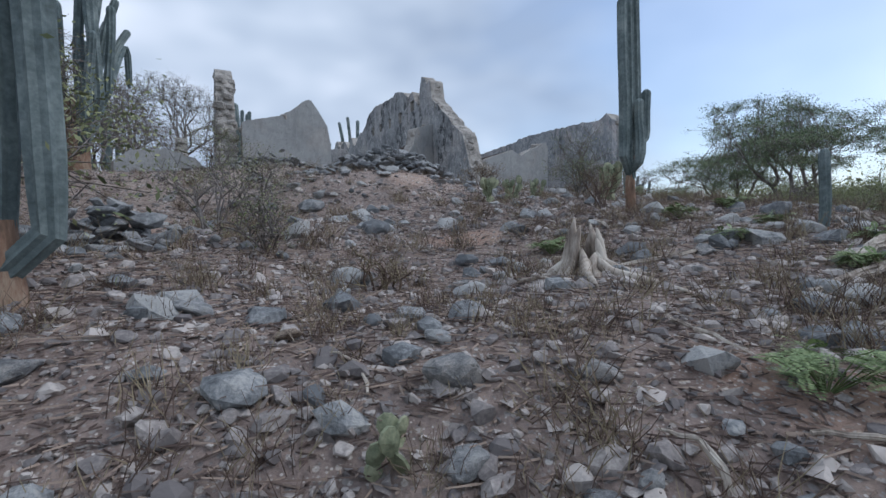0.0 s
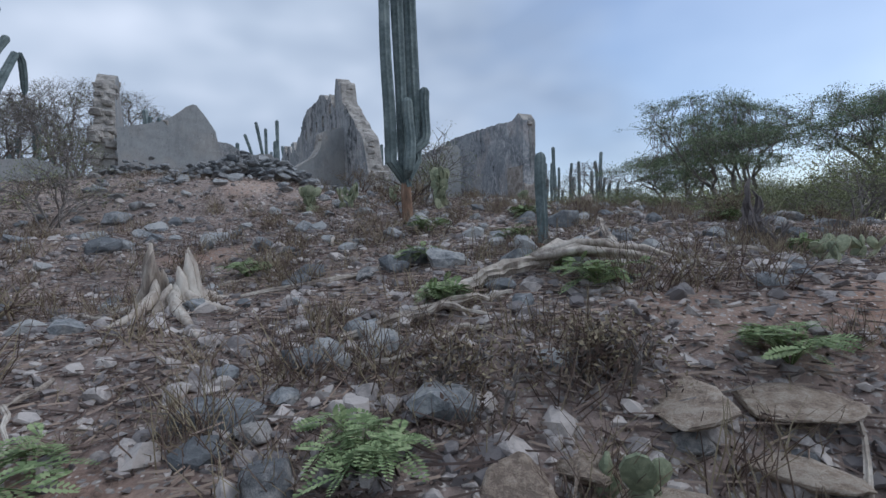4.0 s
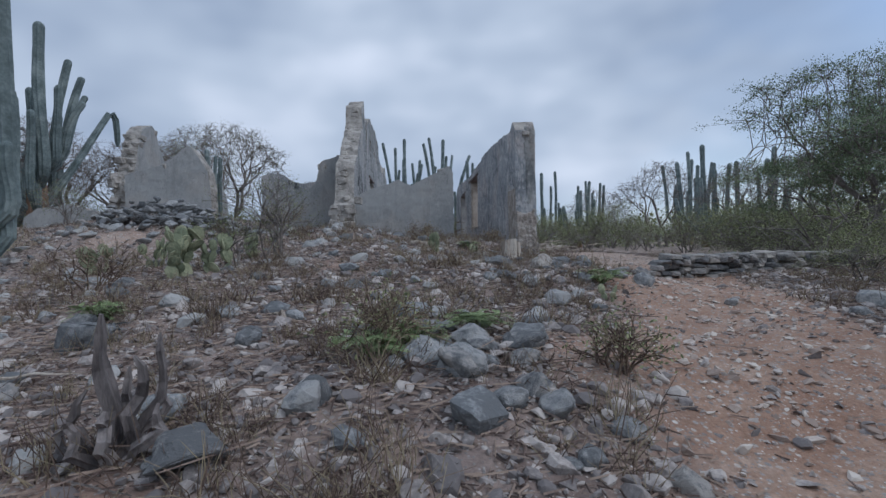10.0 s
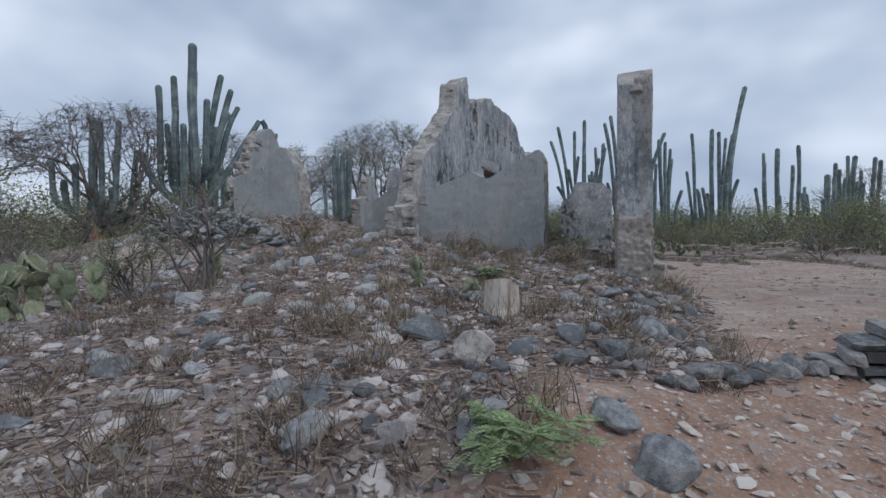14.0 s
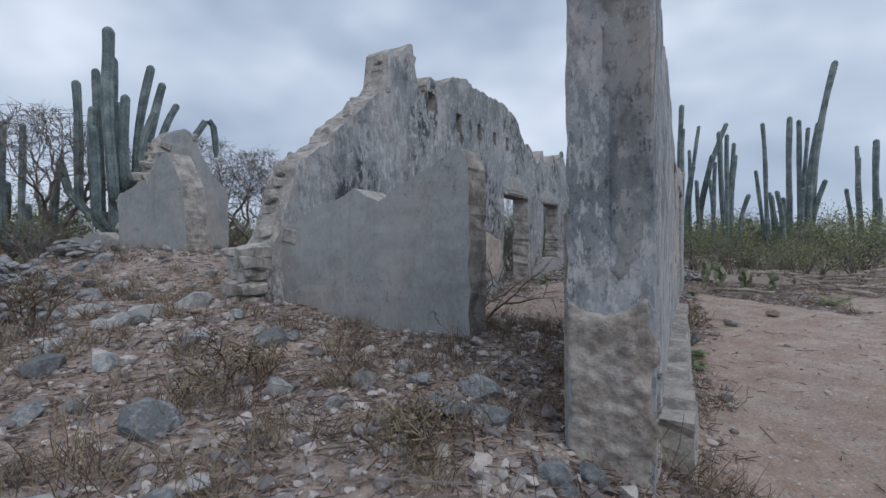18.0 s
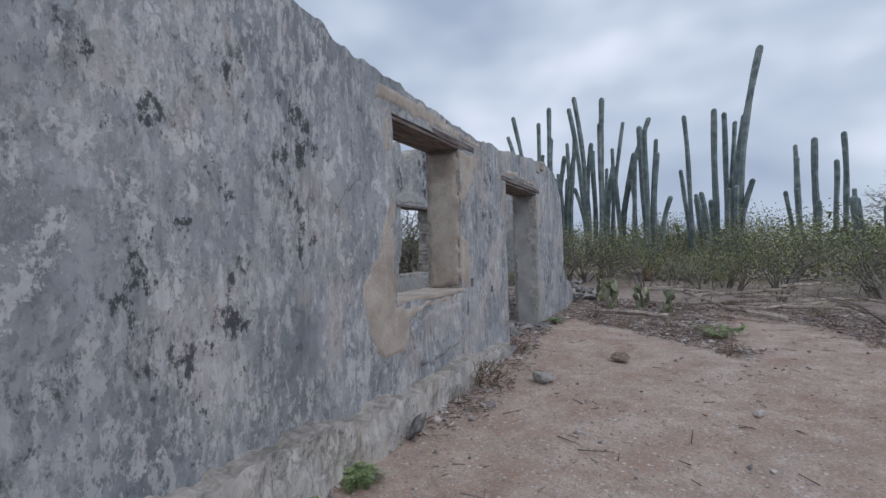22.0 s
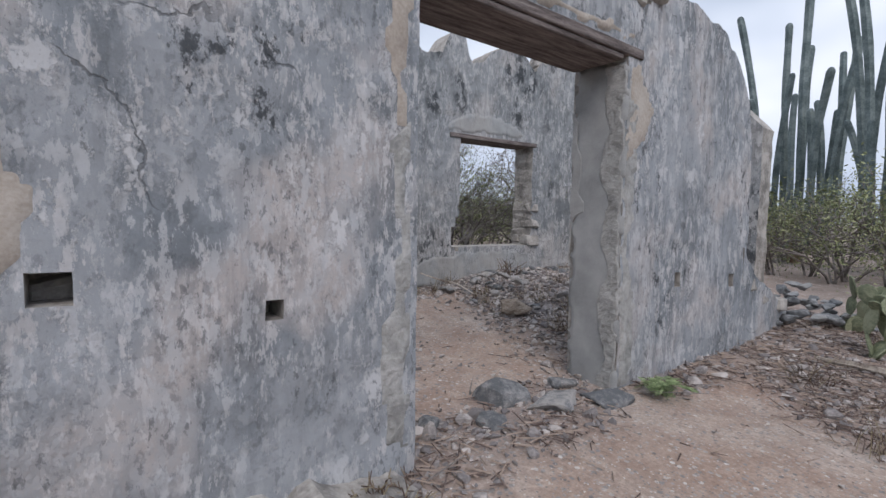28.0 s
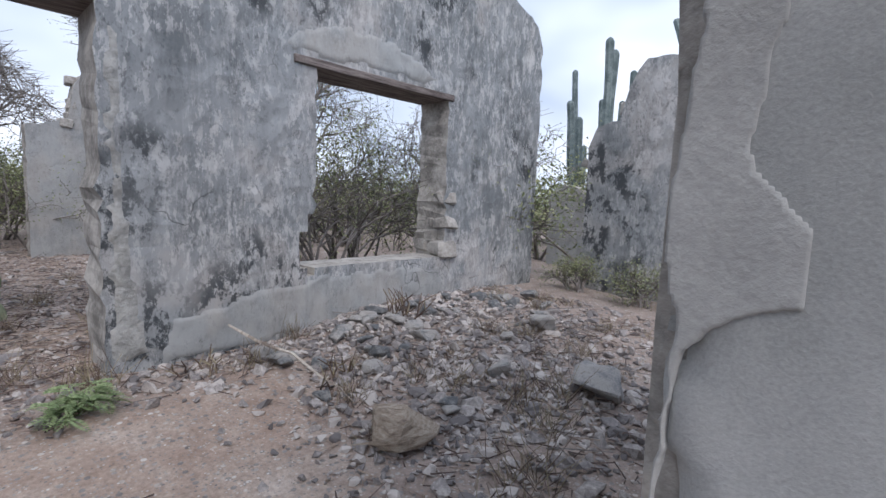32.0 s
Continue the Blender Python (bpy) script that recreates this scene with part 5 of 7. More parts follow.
thorn_tree((-12.6, 15.4), 3, 6.9, 3.4, "wide bare grey thorn tree behind the ruin", 620, 0.36, 4, 0.13, M_LEAF, 2, 0.022, 0.1)
thorn_tree((-16.2, 3.6), 4, 4.6, 3.0, "bare grey thorn tree with a flat tangle of twigs", 560, 0.5, 5, 0.1)
thorn_tree((-18.5, -0.6), 15, 5.2, 3.6, "bare grey thorn tree with a flat umbrella crown", 600, 0.36, 3, 0.13)
thorn_tree((-17.5, 9.5), 5, 5.4, 3.0, "leafless thorn tree in the scrub", 460, 0.45, 4, 0.12)
thorn_tree((-13.9, 9.6), 6, 4.6, 2.4, "bare twiggy thorn tree behind the cactus", 400, 0.5, 3, 0.1)
thorn_tree((-15.8, 18), 7, 6.4, 3.6, "large bare thorn tree seen through the doorway", 600, 0.5, 3, 0.16, M_LEAF, 4, 0.028, 0.13)
thorn_tree((-8.5, 20), 8, 4.6, 2.4, "bare thorn tree in the scrub", 220, 0.5, 3, 0.09)
thorn_tree((12.6, 17.5), 16, 5.2, 3.2, "bare grey thorn tree standing among cacti", 420, 0.5, 3, 0.1)
thorn_tree((11.5, 25.5), 17, 4.6, 2.4, "small bare thorn tree in the scrub", 240, 0.5, 3, 0.09)
thorn_tree((12.5, 10.5), 9, 4.0, 2.2, "sparse thorn tree in the scrub", 220, 0.5, 3, 0.09)
thorn_tree((7.9, -1.2), 12, 4.7, 3.1, "spreading green acacia with a feathery crown in tiers", 520, 0.5, 3, 0.12, M_ACACIA, 30, 0.022, 0.11, 12, "acacias")
thorn_tree((9.9, 2.4), 13, 4.2, 3.0, "spreading green acacia with a feathery crown in tiers", 420, 0.55, 3, 0.11, M_ACACIA, 30, 0.022, 0.12, 10, "acacias")
thorn_tree((8.4, -5.6), 14, 3.9, 3.2, "spreading green acacia with a feathery crown in tiers", 480, 0.55, 3, 0.12, M_ACACIA, 30, 0.022, 0.12, 10, "acacias")

# scrub: four kinds of bush, repeated
kinds = [tree(None, 60 + k, h, 3, text, leaf, per, sz, sp, 0.8, (0, 0), 5, 0.03, name="bush", category="bush", flat=0.8, group="scrub bushes")
         for k, (h, leaf, per, sz, sp, text) in enumerate((
             (3.0, M_LEAF, 24, 0.032, 0.22, "dense olive-green scrub bush"), (2.4, M_LEAF, 26, 0.03, 0.2, "low rounded green scrub bush"),
             (3.0, M_LEAF, 9, 0.03, 0.22, "thin brownish scrub bush with few leaves"), (2.2, M_WEED, 13, 0.03, 0.2, "dry brown thorn bush")))]
rnd = random.Random(7)


def clear(x, y):
    """True where no scrub grows: the track, the ruin and the stony slope before it."""
    if -4.6 < x < 0.6 and 14 < y < 18.4 or -12.6 < x < -4 and 2 < y < 8.6:
        return True
    if -13.5 < x < 0.9 and -14 < y < 15.2:
        if x > -3.5 and -9 < y:
            return True
        if not (x < -5 and y > 4.5):
            return True
        return (x > -11.3 and 7.5 < y < 13.8) or (x > -5.6) or (-8.5 < x and y < 7)
    return y < 13.6 and -13 < y and x < lerp(SCRUB_EDGE, y) + 0.7 and x > -13.5 or (x < 6 and 13 < y < 14.2 and x > 0)


spots = []
for _ in range(6000):
    rr = 23 * math.sqrt(rnd.random())
    w = rnd.uniform(0, 2 * math.pi)
    x, y = -3 + rr * math.cos(w), 5 + rr * math.sin(w)
    if y < -15 and x > -8 or clear(x, y) or any((x - a) ** 2 + (y - b) ** 2 < 0.75 for a, b in spots):
        continue
    if y < -9 and rnd.random() < 0.5:
        continue
    spots.append((x, y))
    if len(spots) > 260:
        break
for k, (x, y) in enumerate(spots):
    s = rnd.uniform(0.65, 1.15) * (0.75 if math.hypot(x - 3, y - 4) < 12 else 1.0)
    src = kinds[rnd.choice((0, 0, 1, 1, 2, 2)) if x > -6 else rnd.choice((0, 1, 2, 2, 3))]
    m = Matrix.LocRotScale((x, y, ground(x, y) - 0.05), Euler((0, 0, rnd.uniform(0, 6.28))), (s * 1.1, s * 1.1, s))
    if k < len(kinds):
        kinds[k].matrix_basis = m
    elif not (-15.6 < x < -12 and 1.5 < y < 9.2):
        copy_thing(src, m @ Matrix.Diagonal((*[1 / q for q in src.scale], 1)))


# dense bushes along the far side of the track
for x, y, q, kind in ((3.4, -4.4, 0.3, 0), (4.3, -3.6, 0.4, 1), (2.9, -6.0, 0.3, 1), (5.2, -5.2, 0.45, 0), (4.0, -7.0, 0.35, 2), (5.6, -2.4, 0.5, 0), (6.2, -0.2, 0.55, 0), (4.4, -2.2, 0.36, 2), (6.8, -3.6, 0.55, 1), (7.2, 2.6, 0.7, 0)):
    copy_thing(kinds[kind], Matrix.LocRotScale((x, y, ground(x, y) - 0.05), Euler((0, 0, x * 3 + y)), (q * 1.2, q * 1.2, q)) @ Matrix.Diagonal((*[1 / v for v in kinds[kind].scale], 1)))


def far_scrub():
    """The scrub beyond, to the horizon: leafy mounds too far off to count."""
    g = np.random.default_rng(5)
    pts = []
    while len(pts) < 3200:
        rr, w = 20 + 117 * g.random() ** 1.6, g.uniform(0, 2 * math.pi)
        pts.append((-3 + rr * math.cos(w), 5 + rr * math.sin(w), g.uniform(0.2, 1.9 + rr * 0.012)))
    x, y, z = np.array(pts).T
    c = np.stack([x, y, ground_np(x, y) + z * 0.9], 1)
    me = leaves(c, random.Random(3), 80, 0.6, 0.115, 0.6)
    me.materials.append(M_LEAF)
    return tagged(new("distant_scrub", me), "dense grey-green scrub stretching to the horizon", "scrub", kind="stuff")


far_scrub()


# ---- stones ----
def joined(name, seeds, pos, size, tilt, mat, label, category, n=10, flat=0.6):
    """Many small stones as one mesh: turned, scaled copies of a few hulls."""
    g = np.random.default_rng(seeds[0])
    forms = []
    for s in seeds:
        bm = hull(s, n, flat, 1.3)
        bm.verts.index_update()
        forms.append((np.array([v.co[:] for v in bm.verts]), [[v.index for v in f.verts] for f in bm.faces]))
        bm.free()
    vs, fs, base = [], [], 0
    for p, s in zip(pos, size):
        v, f = forms[g.integers(len(forms))]
        w, a, b = g.uniform(0, 2 * math.pi), g.normal(0, tilt), g.normal(0, tilt)
        r = np.array(Euler((a, b, w)).to_matrix())
        vs.append((v * s) @ r.T + p)
        fs.extend([[k + base for k in q] for q in f])
        base += len(v)
    me = bpy.data.meshes.new(name)
    me.from_pydata(np.concatenate(vs).tolist(), [], fs)
    me.materials.append(mat)
    return tagged(new(name, me), label, category, kind="stuff")


def scatter(seed, count, keep, box=(-14, -13, 6, 15)):
    g = np.random.default_rng(seed)
    out = []
    while len(out) < count:
        x, y = g.uniform(box[0], box[2]), g.uniform(box[1], box[3])
        if g.random() < keep(x, y):
            out.append((x, y))
    p = np.array(out)
    z = ground_np(p[:, 0], p[:, 1]) + np.array([bumps(x, y) for x, y in out])
    return np.column_stack([p, z]), g


def near_walk(x, y):
    """How close a spot lies to the walked line, 0 to 1."""
    line = ((-11.5, -10), (-9, -11), (-5.8, -10.7), (-2, -10), (-0.5, -8), (0.3, -4.4), (1.2, 0), (3, 3.5), (2.5, 6.5), (0, 10))
    d = min((x - a) ** 2 + (y - b) ** 2 for a, b in line)
    return 1 / (1 + d / 34)


def rubble(x, y):
    if -4.5 < x < 0.2 and (1.3 < y < 5 or y > 10 and y < 14):
        return 0.9 * (1 - 0.97 * on_track(x, y)) * near_walk(x, y)
    return (1 - (0.985 if x > 0 and y > -6 else 0.85) * on_track(x, y)) * near_walk(x, y)


p, g = scatter(1, 68000, rubble)
joined("rubble_chips", (1, 2, 3, 4, 5, 6), p + [0, 0, 0.006], g.lognormal(-3.25, 0.42, len(p)), 0.4, M_GRAVEL, "loose grey and pale stone chips over the slope", "gravel", 7)
p, g = scatter(2, 16000, lambda x, y: (1 - (0.995 if x > -3.4 and y > -6 else 0.95) * on_track(x, y)) * near_walk(x, y) * (0.45 if y > 5 else 1))
joined("loose_stones", (11, 12, 13, 14, 15), p + [0, 0, 0.008], np.minimum(0.14, g.lognormal(-2.8, 0.42, len(p))), 0.35, M_GRAVEL, "fist-sized grey stones strewn over the slope", "stones", 20, 0.78)
p, g = scatter(3, 15000, lambda x, y: (0.25 + max(0.0, noise.noise((x * 0.8, y * 0.8, 2)))) if on_track(x, y) > 0.5 else 0.0, (-3.4, -9, 6, 13))
joined("path_grit", (21, 22, 23), p, g.lognormal(-4.35, 0.4, len(p)), 0.3, M_GRIT, "small pale grit on the trodden soil", "gravel", 8)

p, g = scatter(5, 1500, lambda x, y: (0.3 + max(0.0, 2 * noise.noise((x * 1.1, y * 1.1, 6)))) if on_track(x, y) > 0.4 else 0.0, (-3.4, -10, 4, -1))
joined("track_pebbles", (24, 25, 26, 27), p + [0, 0, 0.004], np.minimum(0.11, g.lognormal(-3.2, 0.4, len(p))), 0.3, M_GRIT, "pale pebbles washed over the red track", "gravel", 14)

ROCKS = [as_mesh("rock", rock(200 + i, 24, f, l), M_ROCK) for i, (f, l) in enumerate(((0.75, 1.25), (0.65, 1.1), (0.8, 1.2), (0.6, 1.45), (0.8, 1.0), (0.7, 1.3)))]
BLUES = [as_mesh("rock", rock(230 + i, 24, 0.8, 1.2), M_BLUESTONE) for i in range(5)]


def put_rock(x, y, s, meshes, rnd, label, lift=0.1, group="", sink=0.0, z=None):
    o = new("rock", rnd.choice(meshes))
    h = ground(x, y) if z is None else z
    o.matrix_world = Matrix.LocRotScale((x, y, h + s * lift - sink), Euler((rnd.uniform(-0.25, 0.25), rnd.uniform(-0.25, 0.25), rnd.uniform(0, 6.28))), (s * rnd.uniform(0.8, 1.2), s * rnd.uniform(0.8, 1.2), s * rnd.uniform(0.75, 1.1)))
    return tagged(o, label, "rock", group)


rnd = random.Random(77)
p, g = scatter(4, 60, lambda x, y: (1 - on_track(x, y)) * near_walk(x, y) ** 0.6 if near_walk(x, y) < 0.95 and not (-4.8 < x < 0.5 and 0.5 < y < 15) else 0.0, (-13, -12, 2, 4))
for x, y, z in p:
    put_rock(x, y, min(0.32, g.lognormal(-1.65, 0.3)), ROCKS if rnd.random() < 0.55 else BLUES, rnd, "rough grey rock half sunk in stony soil", group="slope rocks")
ROUNDS = [as_mesh("rock", rock(240 + i, 26, f, l), M_ROCK if i % 3 == 0 else M_BLUESTONE) for i, (f, l) in enumerate(((0.75, 1.2), (0.6, 1.35), (0.8, 1.05), (0.55, 1.5), (0.7, 1.25), (0.65, 1.1)))]
p, g = scatter(14, 520, lambda x, y: (1 - on_track(x, y)) * near_walk(x, y) ** 0.6 if near_walk(x, y) < 0.97 and not (-4.8 < x < 0.5 and 0.5 < y < 15) else 0.0, (-13, -12, 2, 4))
size = np.minimum(0.34, g.lognormal(-1.8, 0.36, len(p)))
order = np.argsort([-near_walk(x, y) for x, y, _ in p])
for k in order[:100]:
    put_rock(p[k][0], p[k][1], float(size[k]), ROUNDS, rnd, "worn grey-blue stone half sunk in the slope", 0.08, "half-sunk stones")
joined("half_sunk_rocks", (31, 32, 33, 34, 35, 36, 37, 38), p[order[100:]] + [0, 0, 0.02], size[order[100:]], 0.25, M_SLOPEROCK, "half-sunk grey-blue rocks all over the slope", "rocks", 26, 0.75)
# the heap of blue-grey stones before the ruin, and smaller ones
SHARDS = [as_mesh("stone", rock(250 + i, 11 + i % 3, 0.7, 1.25), M_BLUESTONE) for i in range(6)]


def heap(cx, cy, sx, sy, top, n, label):
    root = new("rubble_heap")
    root.location = (cx, cy, ground(cx, cy))
    tagged(root, label, "rubble", "rubble heaps")
    for _ in range(n):
        a, b = rnd.gauss(0, 0.5), rnd.gauss(0, 0.5)
        x, y = cx + a * sx, cy + b * sy
        s = rnd.uniform(0.12, 0.27)
        o = new("stone", rnd.choice(SHARDS))
        z = ground(x, y) + 0.05 + top * math.exp(-(a * a + b * b) * 1.6) * rnd.uniform(0.2, 1.0)
        o.matrix_world = Matrix.LocRotScale((x, y, z), Euler((rnd.uniform(-0.4, 0.4), rnd.uniform(-0.4, 0.4), rnd.uniform(0, 6.28))), (s * 1.1, s, s * rnd.uniform(0.6, 1)))
        o.parent = root
        o.matrix_parent_inverse = Matrix.Translation(root.location).inverted()


heap(-7.5, -0.5, 1.5, 1.0, 0.52, 290, "heap of blue-grey rubble stones before the ruin")
heap(-12.15, -4.9, 0.75, 0.5, 0.45, 60, "low heap of dark grey stones beside a cactus")
heap(-0.1, 14.6, 0.7, 0.6, 0.5, 40, "heap of fallen grey stones past the wall's end")
heap(-9.6, 1.6, 0.9, 0.5, 0.35, 40, "low spread of grey stones below the wing wall")
# stones edging the track below the wall's end
for k in range(34):
    y = -5.4 + k * 0.16 + rnd.gauss(0, 0.1)
    put_rock(lerp(WEST_EDGE, y) - 0.3 + rnd.gauss(0, 0.28), y, rnd.uniform(0.1, 0.24), ROCKS + BLUES, rnd, "grey stone along the edge of the track", 0.15, "edging stones")
for x, y, sz in ((-0.4, 9.6, 0.38), (-0.08, 9.85, 0.34), (0.1, 10.2, 0.28), (-0.3, 10.2, 0.24), (-0.15, 9.3, 0.22), (-0.35, 8.95, 0.2)):
    put_rock(x, y, sz, ROCKS, rnd, "flat grey stone of the worn door threshold", 0.02, "threshold stones")
put_rock(0.9, 7.1, 0.26, ROCKS, rnd, "flat brown stone lying near the wall", 0.2)
put_rock(-1.56, 12.9, 0.46, [as_mesh("rock", rock(291, 12, 0.8, 1.1), M_ROCK)], rnd, "grey boulder on the room floor", 0.25)
put_rock(-2.45, 13.6, 0.42, [as_mesh("rock", rock(292, 12, 0.8, 1.0), M_ROCK)], rnd, "grey boulder against the wall foot", 0.25)
ANGULAR = [as_mesh("rock", rock(280 + i, 11 + i % 4, f, l), M_ROCK) for i, (f, l) in enumerate(((0.6, 1.2), (0.75, 1.1), (0.5, 1.4), (0.65, 1.0), (0.8, 1.2)))]
for k in range(60):
    x, y = -3.8 + abs(rnd.gauss(0, 0.8)), rnd.uniform(11.4, 14.6)
    put_rock(x, y, rnd.uniform(0.08, 0.24), ANGULAR, rnd, "fallen grey stone along the wall foot", 0.18, "fallen stones")
p, g = scatter(15, 2600, lambda x, y: max(0.0, 1 - abs(y - 12.6) / 2.2) * max(0.15, 1 - (x + 3.9) / 3.2) * (1 - 0.8 * on_track(x, y)), (-3.95, 10.6, -0.3, 14.8))
joined("wall_rubble", (41, 42, 43, 44, 45), p + [0, 0, 0.01], np.minimum(0.13, g.lognormal(-3.0, 0.45, len(p))), 0.5, M_GRAVEL, "small broken rubble fallen along the inner wall", "rubble", 12, 0.7)
o = put_rock(0.4, 5.1, 0.3, ROCKS, rnd, "narrow slab of stone leaning on the plinth", 0.3)
o.matrix_world = Matrix.LocRotScale((0.33, 5.1, ground(0.33, 5.1) + 0.13), Euler((0.1, -1.05, 0.5)), (0.32, 0.16, 0.14))


# ---- low dry-stone wall beside the track ----
def low_wall():
    root = new("low_stone_wall")
    root.location = (1.2, -2.9, ground(1.2, -2.9))
    tagged(root, "low dry-stone wall of grey rubble beside the track", "wall")
    rnd = random.Random(31)
    forms = [as_mesh("stone", block(300 + i), M_ROCK if i % 3 else M_STONE_CORE) for i in range(9)]
    for course in range(7):
        x = -0.1 + 0.1 * course * rnd.random()
        while x < 3.6:
            s = rnd.uniform(0.09, 0.24)
            h = rnd.uniform(0.07, 0.11)
            px, py = 1.2 + x + s / 2, -2.9 + 0.06 * x + rnd.gauss(0, 0.02)
            o = new("stone", rnd.choice(forms))
            o.matrix_world = Matrix.LocRotScale((px, py, -0.13 + course * 0.08 + rnd.gauss(0, 0.012)), Euler((rnd.uniform(-0.08, 0.08), rnd.uniform(-0.08, 0.08), rnd.uniform(-0.2, 0.2))), (s * 1.05, rnd.uniform(0.36, 0.46), h))
            o.parent = root
            o.matrix_parent_inverse = Matrix.Translation(root.location).inverted()
            x += s * rnd.uniform(0.95, 1.1)


low_wall()
for k in range(12):
    put_rock(0.1 + k * 0.1, -4.25 + 0.12 * k + rnd.gauss(0, 0.05), rnd.uniform(0.15, 0.26), ROCKS, rnd, "flat stone of a low step across the track", 0.16, "step stones")


# ---- litter, weeds and herbs ----
def twigs(name, pos, g, length, mat, label, flat=0.12, category="twigs"):
    """Thin broken stalks lying about, as one mesh."""
    n = len(pos)
    w = g.uniform(0, 2 * math.pi, n)
    e = g.normal(0, flat, n)
    d = np.stack([np.cos(w) * np.cos(e), np.sin(w) * np.cos(e), np.abs(np.sin(e))], 1)
    ln = (length * g.lognormal(0, 0.5, n))[:, None]
    s = np.stack([-np.sin(w), np.cos(w), np.zeros(n)], 1) * (0.0035 + 0.003 * g.random((n, 1)))
    h = np.array([0, 0, 0.008])
    a, b = pos + [0, 0, 0.012], pos + d * ln + [0, 0, 0.012]
    v = np.stack([a - s, a + s, a + h, b - s * 0.5, b + s * 0.5, b + h * 0.5], 1).reshape(-1, 3)
    k = np.arange(n)[:, None] * 6
    quads = np.concatenate([k + [0, 1, 4, 3], k + [1, 2, 5, 4], k + [2, 0, 3, 5]])
    me = bpy.data.meshes.new(name)
    me.from_pydata(v.tolist(), [], quads.tolist())
    me.materials.append(mat)
    return tagged(new(name, me), label, category, kind="stuff")


p, g = scatter(6, 130000, lambda x, y: (1 - 0.985 * on_track(x, y)) * near_walk(x, y) * (0.3 if -4 < x < 0 and y > 4 else 1))
twigs("dry_litter", p, g, 0.075, M_LITTER, "dry brown stalks and litter over the slope", category="litter")
p, g = scatter(7, 1500, lambda x, y: (1 - 0.97 * on_track(x, y)) * near_walk(x, y))
twigs("fallen_twigs", p, g, 0.3, M_TWIG, "grey fallen twigs on the ground")


def tuft(seed, n, height, spread, lean, mat, width=0.004):
    """Upright dry stalks from one root."""
    rnd = random.Random(seed)
    bm = bmesh.new()
    for _ in range(n):
        w, r = rnd.uniform(0, 6.28), rnd.uniform(0, spread)
        p = Vector((r * math.cos(w), r * math.sin(w), -0.02))
        d = Vector((rnd.gauss(0, lean), rnd.gauss(0, lean), 1)).normalized()
        h = height * rnd.uniform(0.4, 1.1)
        q = p + d * h * 0.55
        e = q + (d + Vector((rnd.gauss(0, 0.35), rnd.gauss(0, 0.35), 0))).normalized() * h * 0.5
        tube(bm, [tuple(p), tuple(q), tuple(e)], [width, width * 0.8, width * 0.35], 3, 0, False)
    return as_mesh("stalks", bm, mat)


TUFTS = [tuft(400 + i, 44, h, 0.15, l, M_WEED, 0.0026) for i, (h, l) in enumerate(((0.18, 0.6), (0.24, 0.45), (0.13, 0.9), (0.28, 0.55)))]
rnd = random.Random(17)
p, g = scatter(8, 1700, lambda x, y: (1 - on_track(x, y)) * near_walk(x, y) * (0.0 if y > 8 and -0.8 < x < 0.6 else 0.3 if y > 5 else 1))
vs, fs, base = [], [], 0
for x, y, z in p:
    me = rnd.choice(TUFTS)
    m = Matrix.LocRotScale((x, y, z), Euler((0, 0, rnd.uniform(0, 6.28))), (rnd.uniform(0.7, 1.3),) * 3)
    vs += [(m @ v.co)[:] for v in me.vertices]
    fs += [[k + base for k in q.vertices] for q in me.polygons]
    base += len(me.vertices)
me = bpy.data.meshes.new("dry_weeds")
me.from_pydata(vs, [], fs)
me.materials.append(M_WEED)
tagged(new("dry_weeds", me), "tufts of dry brown weed stalks over the slope", "weeds", kind="stuff")


def herb(x, y, size, seed, label, mat=M_HERB, height=0.16):
    """A low herb: arching stems set with feathery fronds of paired leaflets."""
    rnd = random.Random(seed)
    root = new("herb")
    root.location = (x, y, ground(x, y))
    tagged(root, label, "plant", "green herbs")
    bm = bmesh.new()
    quads = []
    for _ in range(int(12 + 30 * size)):
        w, r = rnd.uniform(0, 6.28), size * math.sqrt(rnd.random())
        e = Vector((r * math.cos(w), r * math.sin(w), height * rnd.uniform(0.35, 1.0)))
        m = e * 0.55 + Vector((0, 0, height * 0.3))
        tube(bm, [(0, 0, -0.02), tuple(m), tuple(e)], [0.004, 0.003, 0.0015], 3, 0, False)
        for _ in range(6):
            a = m.lerp(e, rnd.uniform(0.0, 1.0))
            d = Vector((rnd.gauss(0, 1), rnd.gauss(0, 1), rnd.uniform(-0.2, 0.3))).normalized()
            n = rnd.uniform(0.07, 0.13)
            side = d.cross(Vector((rnd.gauss(0, 0.25), rnd.gauss(0, 0.25), 1))).normalized()
            for k in range(9):
                c = a + d * (n * (k + 1) / 9) - Vector((0, 0, 0.25 * n * ((k + 1) / 9) ** 2))
                leaf = n * 0.26 * math.sin(math.pi * (k + 1.5) / 11)
                for sgn in (-1, 1):
                    t = side * sgn * leaf + d * leaf * 0.35
                    quads.append((c, c + t * 0.5 + d * n * 0.07, c + t, c + t * 0.5 - d * n * 0.07))
    part("stem", bm, mat, root)
    me = bpy.data.meshes.new("foliage")
    me.from_pydata([tuple(v) for q in quads for v in q], [], [(4 * k, 4 * k + 1, 4 * k + 2, 4 * k + 3) for k in range(len(quads))])
    me.materials.append(mat)
    new("foliage", me).parent = root


